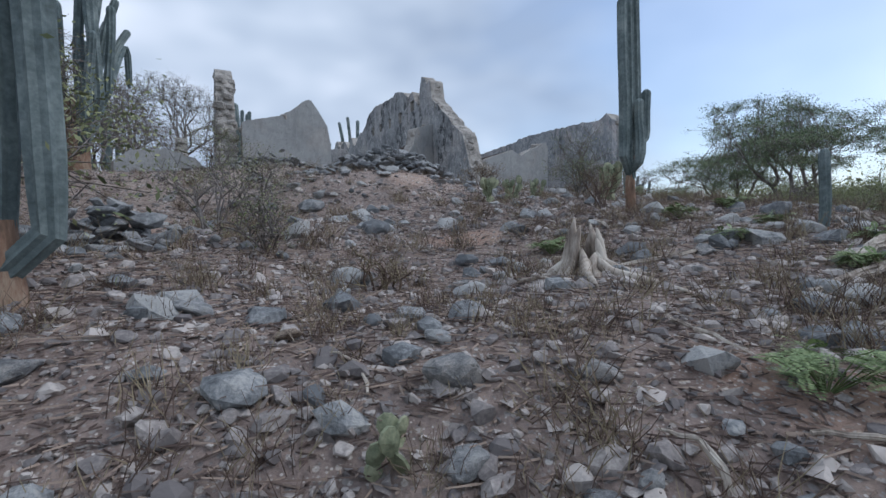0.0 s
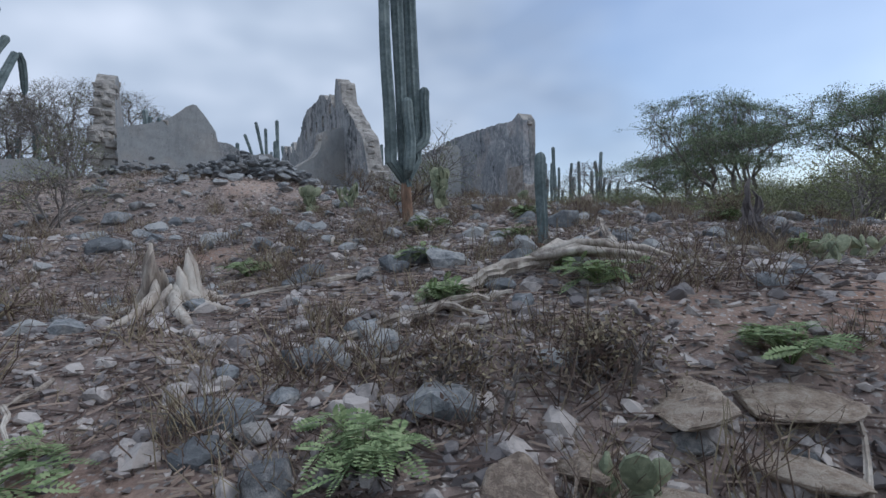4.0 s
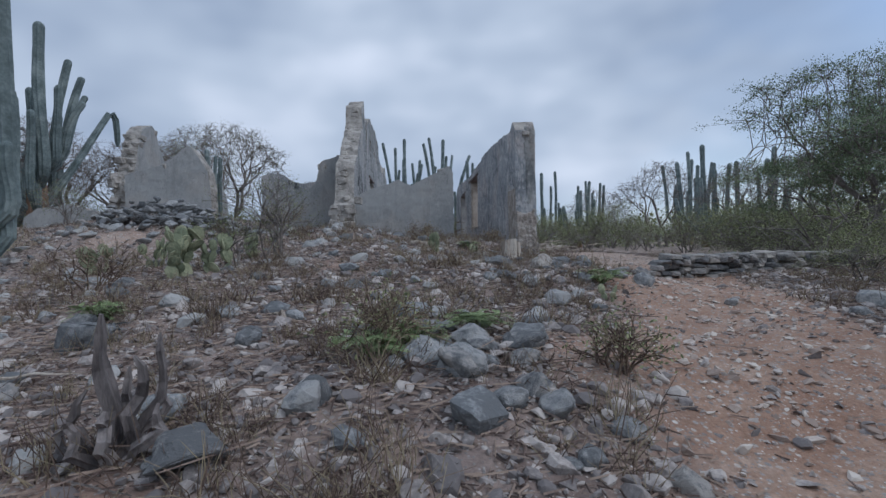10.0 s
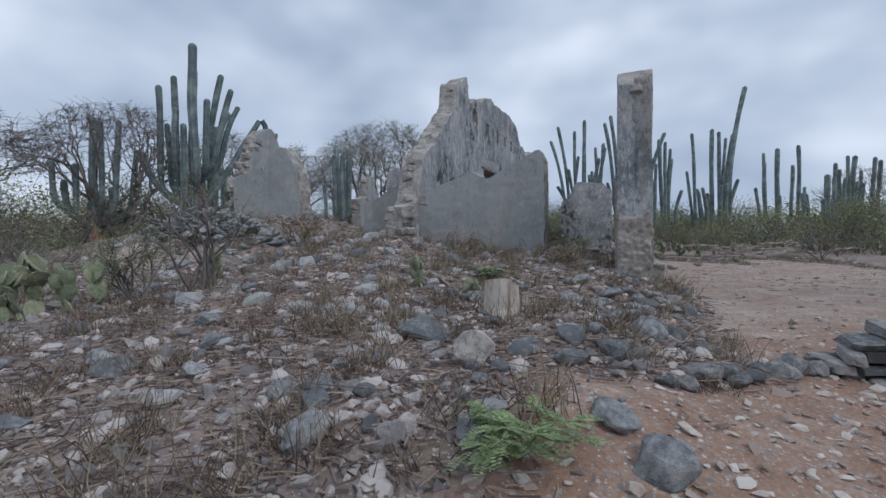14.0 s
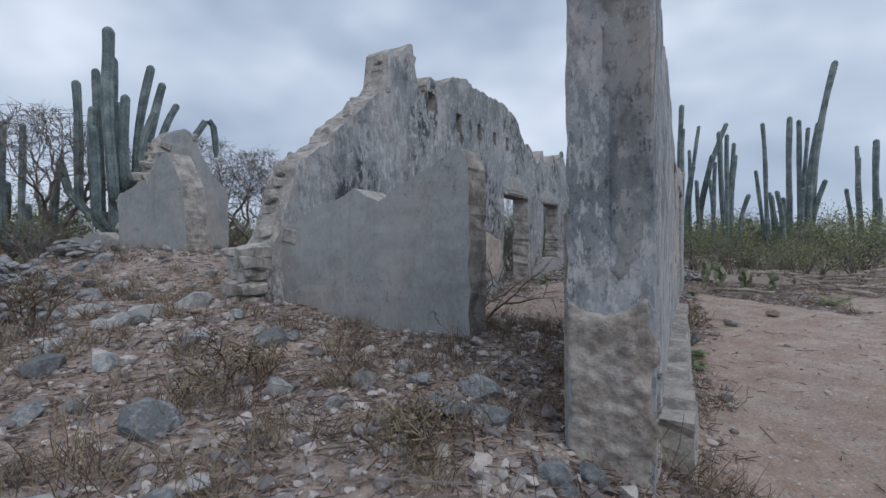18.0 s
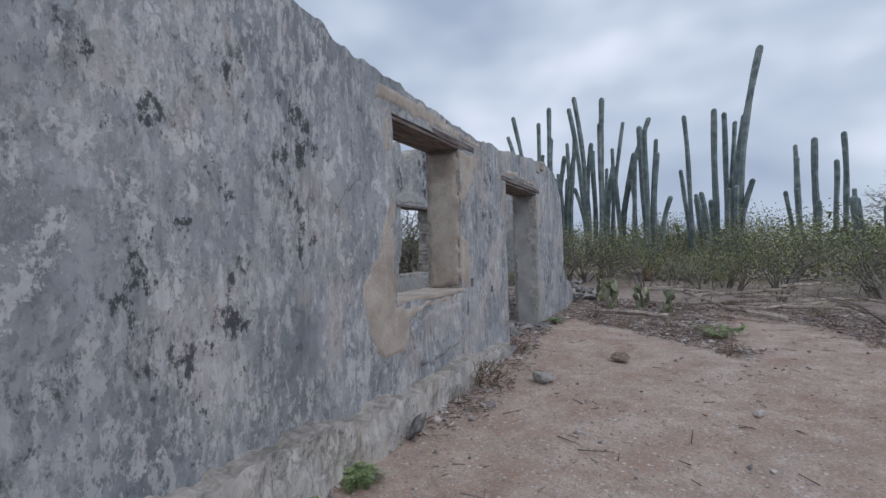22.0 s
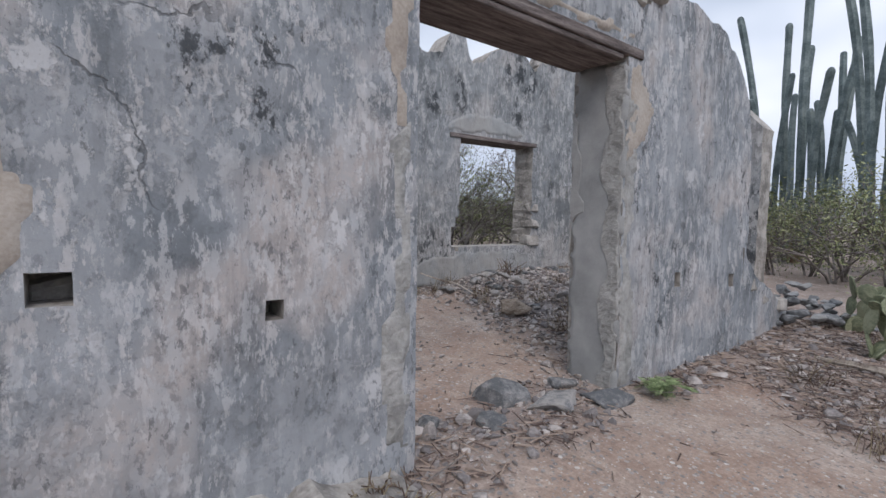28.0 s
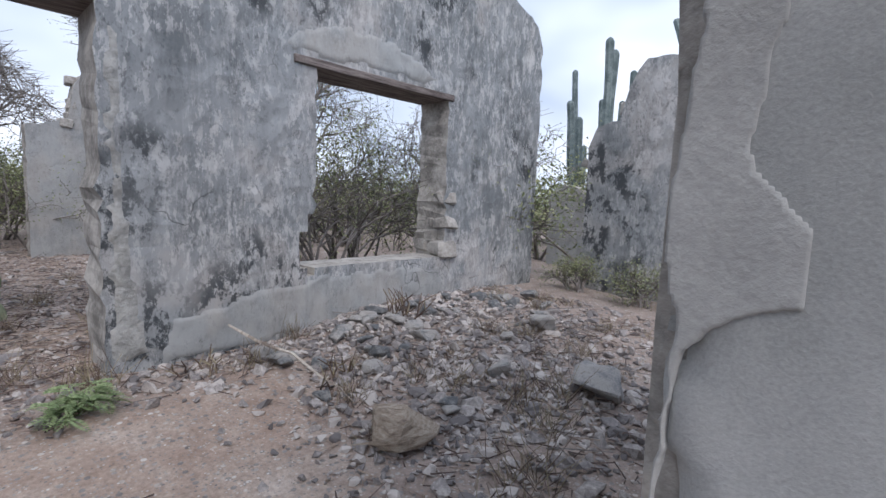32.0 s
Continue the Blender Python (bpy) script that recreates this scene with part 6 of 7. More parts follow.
for k, (x, y, s) in enumerate(((-9.2, -9.15, 0.32), (-8.12, -9.5, 0.2), (-6.55, -8.95, 0.24), (-7.05, -7.5, 0.2), (-7.34, -8.58, 0.14), (-5.86, -7.28, 0.2), (-2.55, -7.3, 0.25), (-2.8, -7.5, 0.28), (-2.65, -7.1, 0.14),
                               (-0.5, -5.25, 0.3), (-6.43, -9.85, 0.25), (-8.16, -6.34, 0.22), (-5.1, -6.35, 0.25), (-2.1, -6.9, 0.28), (-6.3, -8.35, 0.22), (-6.5, -6.6, 0.25), (2.95, 10.4, 0.45), (0.25, 10.7, 0.16), (0.28, 3.75, 0.16), (-3.5, 10.35, 0.22), (-4.4, -8.9, 0.2),
                               (0.3, 4.3, 0.12), (-1.6, -2.0, 0.2))):
    herb(x, y, s, 500 + k, "low green feathery herb growing between stones", height=0.08 + 0.3 * s)


# ---- prickly pears ----
def pad(bm, p, d, side, w, h):
    """One flat oval pad from p along d."""
    n = d.cross(side).normalized()
    c = p + d * h / 2
    ring = 10
    vs = [[], []]
    for layer, off in ((0, -0.012), (1, 0.012)):
        for k in range(ring):
            a = 2 * math.pi * k / ring
            r = 1 + 0.12 * math.sin(a)
            vs[layer].append(bm.verts.new(c + side * (w / 2 * math.cos(a) * r) + d * (h / 2 * math.sin(a)) + n * off * 0.5))
    mid = [bm.verts.new(c + n * o) for o in (-0.022, 0.022)]
    for k in range(ring):
        j = (k + 1) % ring
        bm.faces.new((vs[0][k], vs[0][j], vs[1][j], vs[1][k]))
        bm.faces.new((vs[0][j], vs[0][k], mid[0]))
        bm.faces.new((vs[1][k], vs[1][j], mid[1]))
    return c + d * h / 2


def prickly_pear(x, y, seed, size=1.0, levels=2):
    rnd = random.Random(seed)
    root = new("prickly_pear")
    root.location = (x, y, ground(x, y) - 0.02)
    tagged(root, "small prickly pear with pale green flat pads", "cactus", "prickly pears")
    todo = [(Vector((rnd.gauss(0, 0.05), rnd.gauss(0, 0.05), 0)), 0) for _ in range(3)]
    while todo:
        p, lev = todo.pop()
        bm = bmesh.new()
        d = Vector((rnd.gauss(0, 0.45), rnd.gauss(0, 0.45), 1)).normalized()
        side = d.cross(Vector((rnd.gauss(0, 1), rnd.gauss(0, 1), 0.1))).normalized()
        h = size * rnd.uniform(0.11, 0.18)
        e = pad(bm, p, d, side, h * 0.72, h)
        bmesh.ops.recalc_face_normals(bm, faces=bm.faces)
        part("pad", bm, M_PAD, root)
        if lev < levels:
            todo += [(e - d * 0.02, lev + 1)] * rnd.choice((1, 2))


for k, (x, y, s, lv) in enumerate(((-3.76, -8.89, 0.8, 1), (-3.5, -8.94, 0.9, 1), (-7.42, -9.91, 0.8, 1), (-7.44, -10.22, 0.8, 1), (-5.0, -9.3, 0.8, 1), (-10.8, -8.5, 0.8, 1), (-7.0, -3.5, 1.2, 2), (-5.3, -4.5, 1.3, 3), (-5.1, -4.2, 1.2, 2), (-1.6, -2.6, 0.9, 1),
                                   (-2.2, -2.55, 1.0, 2), (-0.55, -5.75, 0.7, 1), (-5.2, -2.4, 1.1, 2), (-6.3, -3.2, 1.1, 2), (0.9, 13.6, 1.8, 2), (1.6, 14.0, 1.6, 2), (0.5, 14.6, 1.8, 2), (2.2, 13.4, 1.4, 2),
                                   (-5.3, 11.4, 1.2, 2), (-6.2, 10.2, 1.3, 2), (-5.6, 12.5, 1.2, 2), (-7, 11.4, 1.3, 2))):
    prickly_pear(x, y, 600 + k, s, lv)


# ---- stumps, logs and shrubs on the slope ----
def stump(x, y, seed, height, r, label, spikes=7, mat=M_DEADWOOD, lean=0.0):
    rnd = random.Random(seed)
    root = new("tree_stump")
    root.location = (x, y, ground(x, y) - 0.06)
    tagged(root, label, "stump")
    bm = bmesh.new()
    for k in range(spikes):
        w = 2 * math.pi * k / spikes
        c = Vector((r * 0.55 * math.cos(w), r * 0.55 * math.sin(w), 0))
        h = height * rnd.uniform(0.55, 1.05)
        tube(bm, [tuple(c * 2.0 + Vector((0, 0, -0.05))), tuple(c * 1.2 + Vector((0, 0, h * 0.35))), tuple(c * (1 + lean * rnd.random()) + Vector((rnd.gauss(0, lean * 0.02), rnd.gauss(0, lean * 0.02), h * 0.7))), tuple(c * (0.95 + 1.6 * lean * rnd.random()) + Vector((rnd.gauss(0, lean * 0.03), rnd.gauss(0, lean * 0.03), h)))], [r * 0.6, r * 0.5, r * 0.42, r * 0.26], 6)
    part("trunk", bm, mat, root)
    for k in range(4):
        w = rnd.uniform(0, 6.28)
        d = Vector((math.cos(w), math.sin(w), 0))
        bm = bmesh.new()
        tube(bm, [tuple(d * r * 0.5 + Vector((0, 0, 0.12))), tuple(d * r * 1.8 + Vector((0, 0, 0.07))), tuple(d * r * 3.4 + Vector((0, 0, 0.02)))], [r * 0.4, r * 0.28, r * 0.12], 6)
        part("root", bm, mat, root)


def torn_stump(x, y, label):
    """A rotted stump: strips of fluted wood rising to two torn prongs, roots spreading downhill."""
    rnd = random.Random(41)
    root = new("tree_stump")
    root.location = (x, y, ground(x, y) - 0.04)
    tagged(root, label, "stump")
    for k in range(13):
        w = 2 * math.pi * k / 13 + rnd.uniform(-0.15, 0.15)
        tall = max(math.cos(w - 2.9), math.cos(w + 0.2))
        h = 0.2 + 0.26 * max(0.0, tall) ** 3 * rnd.uniform(0.85, 1.1) + rnd.uniform(0, 0.06)
        d = Vector((math.cos(w), math.sin(w), 0))
        side = Vector((-d.y, d.x, 0)) * rnd.uniform(-0.05, 0.05)
        bm = bmesh.new()
        tube(bm, [tuple(d * 0.27 + Vector((0, 0, -0.06))), tuple(d * 0.19 + Vector((0, 0, 0.05))), tuple(d * 0.135 + Vector((0, 0, h * 0.4))), tuple(d * 0.115 + side * 0.5 + Vector((0, 0, h * 0.75))), tuple(d * 0.1 + side + Vector((0, 0, h)))],
             [0.05, 0.046, 0.04, 0.033, 0.008], 7)
        for v in bm.verts:
            v.co += d * 0.012 * noise.noise((v.co.x * 30, v.co.y * 30, v.co.z * 6))
        part("trunk_strip", bm, M_DEADWOOD, root)
    for w, n in ((-1.45, 0.75), (-0.9, 0.5), (-2.3, 0.45), (0.3, 0.4), (2.6, 0.4)):
        d = Vector((math.cos(w), math.sin(w), 0))
        e = Vector((math.cos(w + 0.5), math.sin(w + 0.5), 0))
        bm = bmesh.new()
        zs = [ground(x + (d * q).x, y + (d * q).y) - ground(x, y) for q in (0.25, n * 0.6, n)]
        tube(bm, [tuple(d * 0.12 + Vector((0, 0, 0.14))), tuple(d * 0.25 + Vector((0, 0, zs[0] + 0.08))), tuple(d * n * 0.6 + e * 0.05 + Vector((0, 0, zs[1] + 0.06))), tuple(d * n + e * 0.12 + Vector((0, 0, zs[2] + 0.04)))], [0.045, 0.042, 0.03, 0.01], 7)
        part("root", bm, M_DEADWOOD, root)


def sawn_stump(x, y, label):
    """A sawn stump: a fluted trunk flaring at its foot, its top cut flat in two steps."""
    root = new("tree_stump")
    root.location = (x, y, ground(x, y) - 0.05)
    tagged(root, label, "stump")
    for k, (ox, oy, r, h) in enumerate(((0.0, 0.0, 0.115, 0.34), (0.09, 0.03, 0.075, 0.29))):
        bm = bmesh.new()
        rings = []
        for z, f in ((-0.06, 1.55), (0.03, 1.25), (0.12, 1.05), (0.22, 1.0), (h, 0.96)):
            ring = []
            for i in range(22):
                a = 2 * math.pi * i / 22
                q = r * f * (1 + 0.11 * math.sin(5 * a + k) + 0.05 * math.sin(11 * a + 2 * k) + 0.03 * noise.noise((a * 3, z * 5, k)))
                ring.append(bm.verts.new((ox + q * math.cos(a), oy + q * math.sin(a), z + (0.03 * math.cos(a + 1) if z == h else 0))))
            rings.append(ring)
        for p, q in zip(rings, rings[1:]):
            for i in range(22):
                bm.faces.new((p[i], p[(i + 1) % 22], q[(i + 1) % 22], q[i]))
        bm.faces.new(rings[-1])
        part("trunk", bm, M_DEADWOOD, root)
    for w in (0.4, 2.2, 3.9, 5.2):
        d = Vector((math.cos(w), math.sin(w), 0))
        bm = bmesh.new()
        tube(bm, [tuple(d * 0.08 + Vector((0, 0, 0.1))), tuple(d * 0.19 + Vector((0, 0, 0.04))), tuple(d * 0.34 + Vector((0, 0, 0.0)))], [0.04, 0.03, 0.01], 6)
        part("root", bm, M_DEADWOOD, root)


def dead_trunk(x, y, label):
    """A dead grey cactus-like trunk with crooked split arms."""
    rnd = random.Random(47)
    root = new("dead_trunk")
    root.location = (x, y, ground(x, y) - 0.05)
    tagged(root, label, "stump")
    for dx, dy, h, r in ((-0.05, 0.05, 0.66, 0.045), (0.1, 0.02, 0.5, 0.034), (-0.14, -0.02, 0.36, 0.034), (0.2, -0.05, 0.3, 0.03), (0.03, -0.1, 0.3, 0.035), (-0.22, 0.05, 0.22, 0.026), (0.12, 0.14, 0.38, 0.028), (0.16, 0.1, 0.56, 0.026), (-0.08, -0.1, 0.28, 0.03), (0.0, 0.12, 0.42, 0.03)):
        bm = bmesh.new()
        pts = [(dx * 0.2, dy * 0.2, -0.05)]
        for q in (0.12, 0.25, 0.38, 0.5, 0.63, 0.75, 0.88, 1.0):
            pts.append((dx * min(1.0, q * 1.8) + rnd.gauss(0, 0.016), dy * min(1.0, q * 1.8) + rnd.gauss(0, 0.016), h * q + rnd.gauss(0, 0.006)))
        tube(bm, pts, [r * q * rnd.uniform(0.8, 1.15) for q in (1.3, 1.2, 1.05, 0.9, 0.85, 0.75, 0.7, 0.6, 0.2)], 9, 0.4)
        part("arm", bm, M_DARKWOOD, root)


torn_stump(-8.72, -7.35, "bleached split tree stump with spreading roots")
dead_trunk(-3.82, -8.28, "dead dark split trunk with crooked arms on the slope")
stump(-4.3, -8.75, 6, 0.32, 0.035, "dead dark split shrub stub on the slope", 5, M_DARKWOOD, 1.6)
sawn_stump(-1.12, -3.3, "pale sawn tree stump on the bank")


def log(pts, r, seed, label, name="log"):
    rnd = random.Random(seed)
    bm = bmesh.new()
    q = [(x, y, ground(x, y) + dz) for x, y, dz in pts]
    fine = []
    for a, b in zip(q, q[1:]):
        for k in range(4):
            s = k / 4
            fine.append(tuple(Vector(a).lerp(Vector(b), s) + Vector((rnd.gauss(0, 0.008), rnd.gauss(0, 0.008), rnd.gauss(0, 0.008)))))
    fine.append(q[-1])
    n = len(fine)
    tube(bm, fine, [r * (0.35 + 0.65 * math.sin(math.pi * min(1, (k + 1.5) / n) ** 0.8)) * rnd.uniform(0.85, 1.12) for k in range(n)], 14, 0.28)
    for v in bm.verts:
        v.co += Vector((rnd.gauss(0, r * 0.08), rnd.gauss(0, r * 0.08), rnd.gauss(0, r * 0.08)))
    return tagged(part(name, bm, M_DEADWOOD), label, "log", "fallen wood")


main_log = log([(-7.36, -8.5, 0.04), (-7.1, -8.52, 0.07), (-6.9, -8.53, 0.1), (-6.66, -8.56, 0.13), (-6.45, -8.6, 0.18), (-6.25, -8.67, 0.18), (-6.12, -8.78, 0.14)], 0.05, 1, "long bleached grey log with a splintered end")
for dy, dz, x1, y1 in ((0.07, 0.05, -5.98, -8.72), (-0.06, 0.03, -5.94, -8.95), (0.02, -0.03, -5.9, -8.84), (0.1, 0.08, -6.35, -8.5), (-0.1, 0.0, -6.1, -9.0), (-0.04, 0.07, -6.2, -8.86)):
    bm = bmesh.new()
    z0 = ground(-6.5, -8.6)
    tube(bm, [(-6.72, -8.57 + dy * 0.3, z0 + 0.13), (-6.45, -8.6 + dy, z0 + 0.17 + dz * 0.6), (x1 - 0.15, y1 + 0.08, z0 + 0.14 + dz), (x1, y1, z0 + 0.1 + dz * 0.5)], [0.02, 0.028, 0.022, 0.006], 5)
    part("splinter", bm, M_DEADWOOD, main_log)
log([(-7.95, -8.52, 0.03), (-7.6, -8.62, 0.05), (-7.3, -8.72, 0.06), (-7.05, -8.8, 0.05)], 0.03, 2, "thin bleached branch lying on the slope")
log([(-7.7, -8.6, 0.03), (-7.45, -8.75, 0.08), (-7.3, -8.95, 0.04)], 0.022, 12, "thin bleached branch lying on the slope")
log([(-5.72, -8.34, 0.03), (-5.55, -8.1, 0.08), (-5.42, -7.9, 0.14), (-5.3, -7.72, 0.22)], 0.035, 3, "short bleached forked branch on the ground")
log([(-8.3, -7.3, 0.02), (-7.6, -7.5, 0.04), (-7.0, -7.35, 0.03)], 0.02, 4, "thin bleached branch lying on the slope")
log([(2.2, 12.7, 0.06), (1.2, 12.9, 0.06), (0.6, 13.0, 0.05)], 0.05, 5, "pale fallen branch at the edge of the scrub")
log([(4.2, 12.4, 0.1), (3.2, 12.9, 0.25), (2.4, 13.6, 0.5)], 0.05, 6, "grey fallen branch at the edge of the scrub")
log([(-2.65, -2.12, 0.06), (-2.35, -2.2, 0.1), (-2.1, -2.2, 0.06), (-1.9, -2.4, 0.04)], 0.03, 7, "twisted bleached root on the rubble")
log([(-3.9, 11.35, 0.25), (-3.2, 11.5, 0.2), (-2.6, 11.6, 0.06)], 0.012, 8, "thin pale stick across the fallen stones")
for k in range(14):
    rr = random.Random(900 + k)
    x, y = 3.6 + rr.gauss(0, 0.9), 14.2 + rr.gauss(0, 0.5)
    log([(x, y, 0.1 + 0.03 * k), (x + rr.uniform(0.5, 1.0), y + rr.gauss(0, 0.3), 0.15 + 0.03 * k), (x + rr.uniform(1.0, 1.8), y + rr.gauss(0, 0.5), 0.1 + 0.03 * k)], 0.035, 50 + k, "grey branch in a pile of cut brushwood")


def shrub(x, y, seed, height, label, leaf=None, per=0, r=0.018, mat=None, depth=3, stems=7):
    o = tree((x, y), seed, height, depth, label, leaf, per * 2, 0.013, 0.05, 0.7, (0, 0), stems, r, mat or M_TWIG, "shrub", "shrub", 0.9, "slope shrubs")
    return o


shrub(-4.62, -3.1, 701, 1.5, "scraggy grey-green shrub on the rubble bank", M_LEAF, 5, 0.022, depth=3)
shrub(-2.75, -7.35, 704, 0.55, "dry brown bush with a few green leaves", M_LEAF, 1, 0.009, depth=3, stems=14, mat=M_WEED)
shrub(-1.4, -7.7, 705, 0.42, "dry brown bush with cut stems", M_LEAF, 1, 0.009, depth=3, stems=12, mat=M_WEED)
shrub(-1.9, 2.3, 706, 1.3, "bare brown shrub in the room opening", r=0.018, depth=3, stems=6, mat=M_WEED)
shrub(0.32, 6.75, 707, 0.45, "dry reddish shrub at the wall foot", r=0.008, depth=3, stems=9, mat=M_WEED)
shrub(0.25, 8.35, 708, 0.3, "dry reddish shrub at the wall foot", r=0.008, depth=3, stems=7, mat=M_WEED)
shrub(-9.9, -6.2, 709, 0.5, "dry brown shrub on the slope", r=0.014, depth=3, stems=8, mat=M_WEED)
shrub(-10.8, -5.2, 710, 0.65, "dry brown shrub on the slope", M_LEAF, 2, 0.014, depth=3, stems=8)
shrub(-5.1, -3.6, 711, 1.0, "twiggy green shrub beside the tall cactus", M_LEAF, 6, 0.016, depth=3, stems=7)
shrub(-6.0, -5.0, 712, 0.8, "dry brown shrub at the cactus foot", r=0.012, depth=3, stems=8, mat=M_WEED)
shrub(-3.45, 12.75, 713, 0.6, "dry cut shrub stems at the wall foot", r=0.012, depth=1, stems=9, mat=M_WEED)
shrub(-3.0, 11.8, 714, 0.4, "dry cut shrub stems among fallen stones", r=0.01, depth=1, stems=7, mat=M_WEED)
shrub(-3.7, 11.15, 715, 0.35, "dry cut shrub stems at the wall foot", r=0.01, depth=1, stems=7, mat=M_WEED)
shrub(-5.6, 13.2, 716, 2.6, "bushy green shrub growing behind the window", M_LEAF, 5, 0.025, depth=4, stems=8)
shrub(-6.6, 14.6, 717, 2.8, "bushy green shrub growing behind the window", M_LEAF, 5, 0.025, depth=4, stems=8)
shrub(-3.2, 15.75, 718, 0.55, "green shrub in the broken corner", M_LEAF, 3, 0.02, depth=4, stems=7)
shrub(-2.2, 15.6, 719, 0.6, "green shrub in the broken corner", M_LEAF, 3, 0.02, depth=4, stems=7)


# tan layered slabs and dead roots low on the slope
M_TAN = material("tan_layered_rock", (0.34, 0.27, 0.21), (0.2, 0.155, 0.125), (0.46, 0.39, 0.32), 5, 0.93, 0.9, 35, (1, 1, 3), coords="object", spread=0.2)
M_PALEROCK = material("pale_weathered_rock", (0.42, 0.385, 0.35), (0.27, 0.24, 0.215), (0.55, 0.52, 0.48), 5, 0.93, 0.9, 35, coords="object", spread=0.2)
TANS = [as_mesh("rock", rock(260 + i, 16, 0.4, 1.5), M_TAN) for i in range(4)]
rnd = random.Random(91)
for x, y, sz in ((-7.77, -9.82, 0.3), (-7.49, -9.8, 0.22), (-7.39, -9.97, 0.24), (-8.5, -10.25, 0.2), (-7.15, -10.2, 0.26), (-6.67, -9.98, 0.3), (-7.0, -9.8, 0.32), (-9.0, -10.0, 0.22), (-6.9, -10.1, 0.26)):
    put_rock(x, y, sz, TANS, rnd, "tan layered slab of stone in bare soil", 0.12, "tan slabs")
put_rock(-2.17, 11.56, 0.42, [as_mesh("rock", rock(275, 18, 0.7, 1.2), M_TAN)], rnd, "pinkish angular stone on the room floor", 0.25)
put_rock(-0.95, -4.5, 0.34, [as_mesh("rock", rock(276, 14, 0.75, 1.1), M_PALEROCK)], rnd, "pale weathered boulder beside the track", 0.25)
put_rock(1.62, 8.28, 0.25, [as_mesh("rock", rock(277, 13, 0.7, 1.2), M_TAN)], rnd, "brown angular stone lying on the track", 0.25)
put_rock(-10.98, -7.49, 0.18, TANS, rnd, "pale cream stone among grey rubble", 0.2)
put_rock(-2.31, -7.82, 0.26, ROCKS, rnd, "large angular grey rock beside a dry bush", 0.25)
put_rock(-1.8, -7.2, 0.32, BLUES, rnd, "low rounded blue-grey outcrop", 0.1)
put_rock(-2.2, -7.2, 0.28, BLUES, rnd, "low rounded blue-grey outcrop", 0.1)
put_rock(-4.9, -6.8, 0.36, BLUES, rnd, "grey rock beside dry weeds", 0.15)
put_rock(-3.46, -8.39, 0.28, ROCKS, rnd, "pale grey boulder beside a dead shrub", 0.2)
put_rock(-3.04, -8.02, 0.22, ROCKS, rnd, "grey stone beside a dead shrub", 0.2)
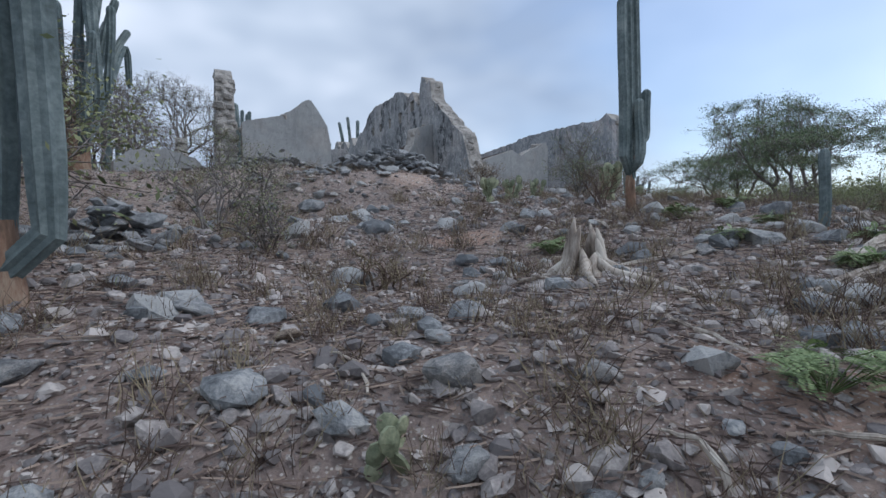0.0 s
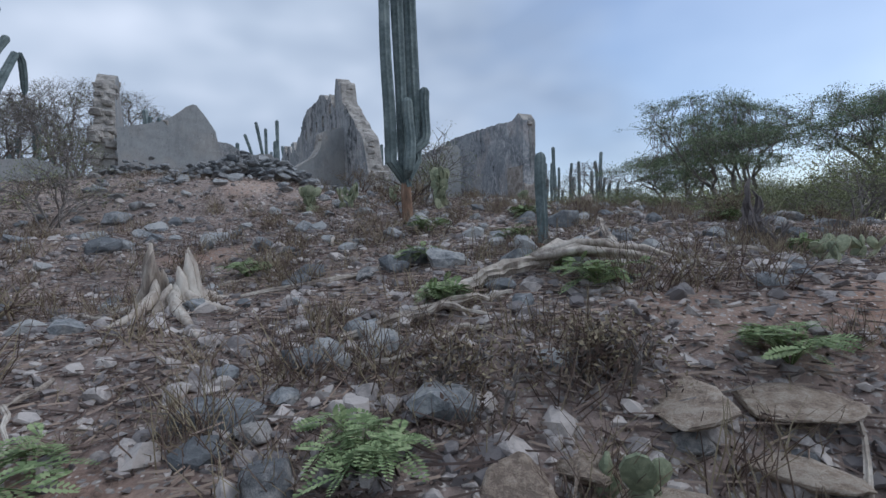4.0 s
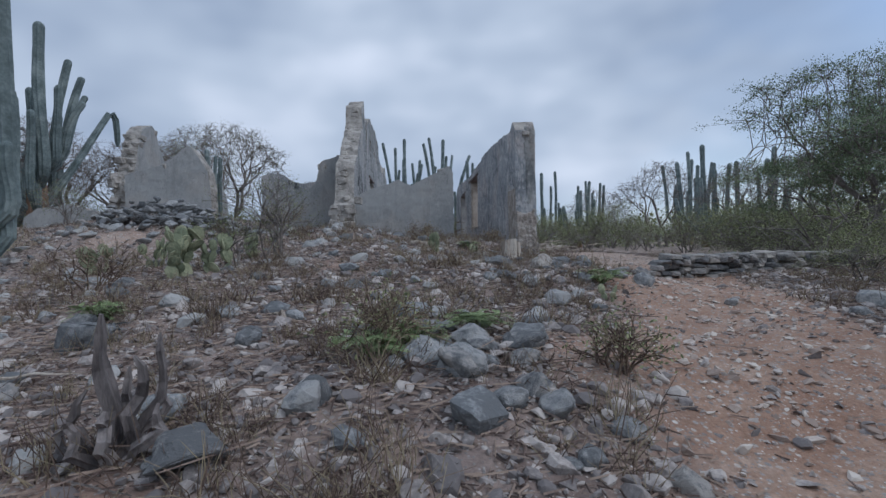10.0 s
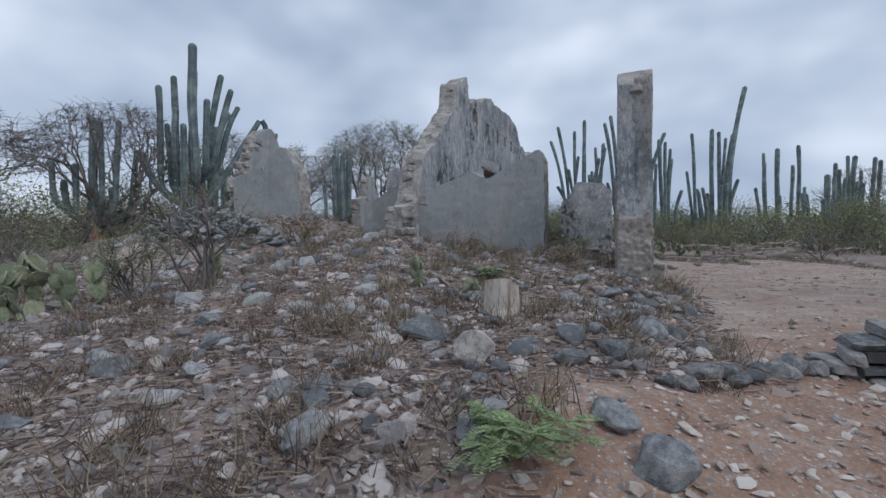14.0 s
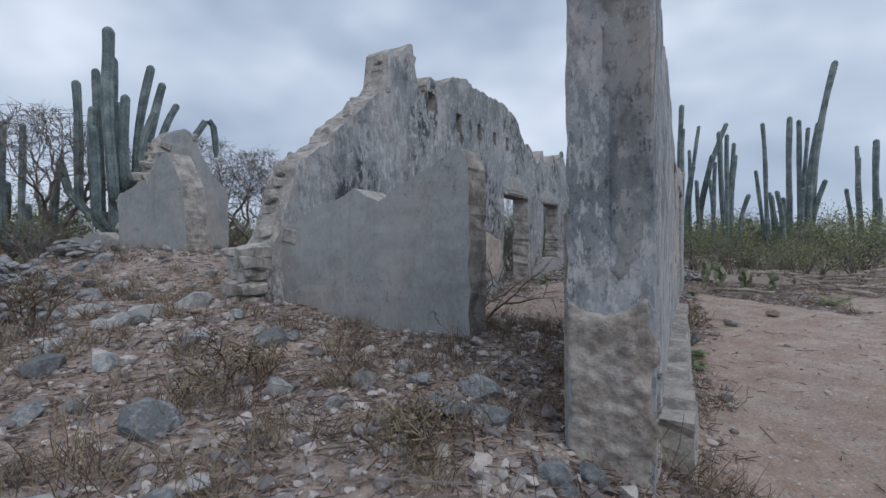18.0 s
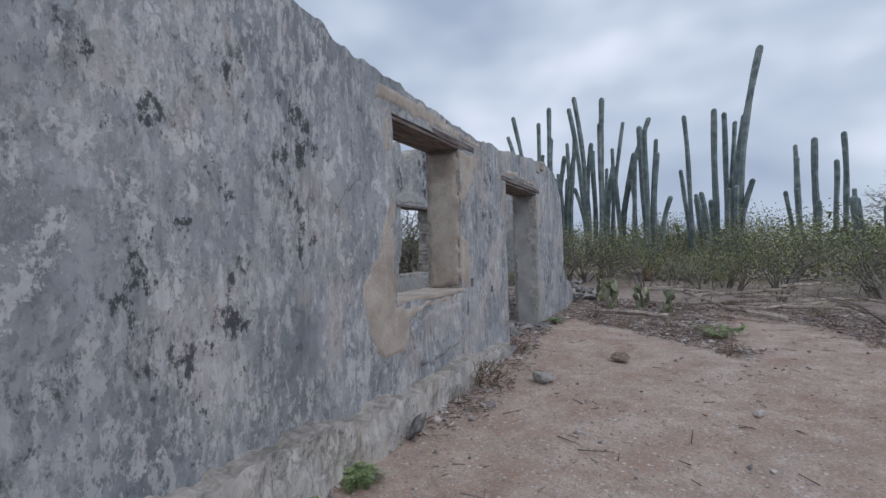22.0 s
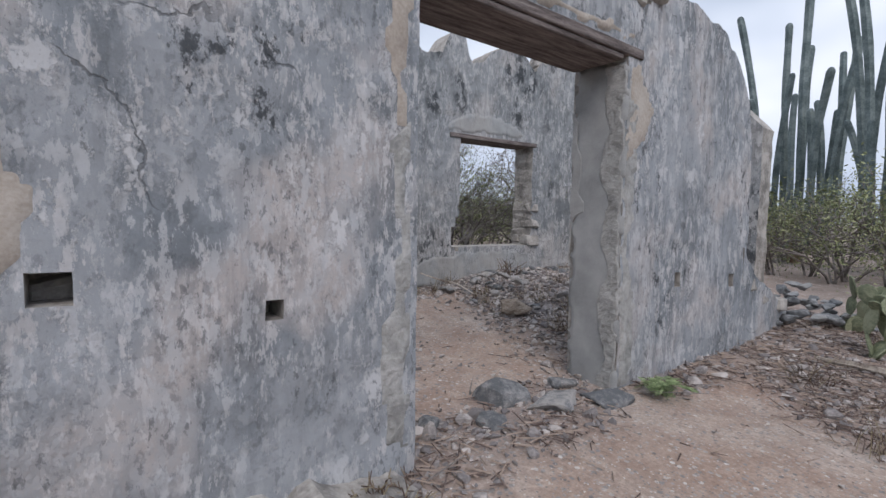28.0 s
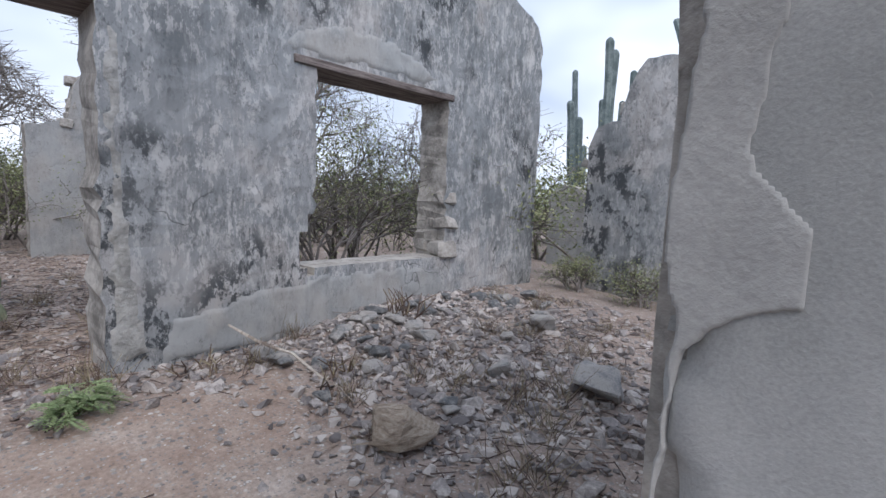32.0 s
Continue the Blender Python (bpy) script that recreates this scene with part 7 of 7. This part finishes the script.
for x, y, sz, text in ((-10.56, -8.62, 0.2, "greenish grey rock at the foot of the slope"), (-10.06, -5.92, 0.3, "flat grey rock on the slope"), (-11.43, -6.95, 0.24, "grey rock among dry weeds"),
                       (-10.31, -7.92, 0.15, "rounded grey stone"), (-9.88, -8.6, 0.15, "blue-grey stone on the slope"), (-10.41, -8.27, 0.24, "long flat blue-grey stone"), (-10.01, -7.7, 0.22, "low blue-grey stone"),
                       (-9.48, -4.71, 0.34, "large grey rock high on the slope"), (-10.13, -5.89, 0.26, "blue-grey rock on the slope"), (-8.4, -9.13, 0.15, "blue-grey stone on bare soil"), (-4.85, -7.6, 0.24, "upright dark grey stone"),
                       (-5.09, -7.78, 0.22, "broad grey stone on the slope"), (-2.3, -7.75, 0.3, "long grey rock beside a dry bush"), (-9.66, -2.19, 0.4, "grey rock below the ruin"), (-1.9, -8.14, 0.24, "pitted dark grey rock in red soil"),
                       (-3.08, -8.07, 0.26, "smooth grey rock at the track's edge"), (-2.16, -7.3, 0.22, "low grey outcrop"), (-1.87, -7.35, 0.26, "low grey outcrop"), (-3.69, -7.03, 0.24, "flat grey rock on the slope"),
                       (-1.24, -6.0, 0.24, "angular blue-grey rock"), (0.03, -3.21, 0.3, "squared grey block at the track's edge"), (-0.19, -2.5, 0.3, "squared grey block at the track's edge"), (-0.15, -4.87, 0.2, "grey stone at the track's edge"),
                       (0.04, -5.12, 0.24, "flat grey stone at the track's edge"), (-2.13, -7.39, 0.22, "smooth grey outcrop"), (-1.88, -7.33, 0.28, "smooth grey outcrop"), (-2.32, -6.82, 0.16, "grey stone"), (0.62, -5.77, 0.14, "pale stone on the track"),
                       (-0.68, -2.17, 0.22, "blue-grey stone before the ruin"), (-0.34, -1.55, 0.24, "grey stone before the ruin"), (0.02, -1.5, 0.28, "grey boulder at the wall's corner"), (-0.65, -1.34, 0.24, "tan block before the ruin"), (-1.0, -0.2, 0.28, "greenish grey rock before the ruin")):
    put_rock(x, y, sz, ROUNDS, rnd, text + " half sunk" if len(text.split()) < 4 else text, 0.15, "larger slope stones")
log([(-8.6, -10.3, 0.0), (-8.45, -10.0, 0.08), (-8.35, -9.75, 0.12)], 0.022, 71, "crooked bleached root standing out of the soil")
log([(-7.4, -10.35, 0.02), (-6.9, -10.3, 0.06), (-6.5, -10.1, 0.04)], 0.02, 72, "thin bleached branch on bare soil")
log([(-6.0, -8.0, 0.02), (-5.0, -7.5, 0.1), (-4.5, -7.4, 0.06)], 0.012, 73, "thin grey branch across the rubble")
for k in range(16):
    r2 = random.Random(950 + k)
    x, y = r2.uniform(-10.8, -3.5), r2.uniform(-9.4, -6.2)
    w = r2.uniform(0, 6.28)
    n = r2.uniform(0.25, 0.6)
    log([(x, y, 0.02), (x + n * 0.5 * math.cos(w), y + n * 0.5 * math.sin(w), 0.06), (x + n * math.cos(w + 0.3), y + n * math.sin(w + 0.3), 0.03)], r2.uniform(0.008, 0.016), 80 + k, "bleached stick lying on the slope", "stick")
shrub(-7.6, -9.35, 720, 0.3, "low dark dry bush on bare soil", M_WEED, 3, 0.01, depth=3, stems=9, mat=M_TWIG)
shrub(-7.1, -9.5, 721, 0.26, "low dark dry bush on bare soil", M_WEED, 3, 0.01, depth=3, stems=9, mat=M_TWIG)
shrub(-11.2, -3.8, 722, 1.2, "leafy green-brown shrub on the slope", M_LEAF, 4, 0.015, depth=3, stems=8)
shrub(-10.45, -1.8, 727, 1.3, "leafy green-brown shrub on the stony bank", M_LEAF, 4, 0.015, depth=3, stems=9)
shrub(-10.9, 1.6, 723, 1.3, "green shrub before the wing wall", M_LEAF, 5, 0.015, depth=3, stems=8)
shrub(-5.3, -0.6, 724, 0.8, "dry brown shrub on the mound", M_WEED, 2, 0.012, depth=3, stems=8, mat=M_WEED)
shrub(-2.3, -0.6, 725, 0.5, "dry brown shrub before the end wall", M_WEED, 2, 0.01, depth=3, stems=8, mat=M_WEED)
shrub(-0.9, -0.7, 726, 0.4, "dry brown weeds before the end wall", M_WEED, 2, 0.01, depth=3, stems=8, mat=M_WEED)
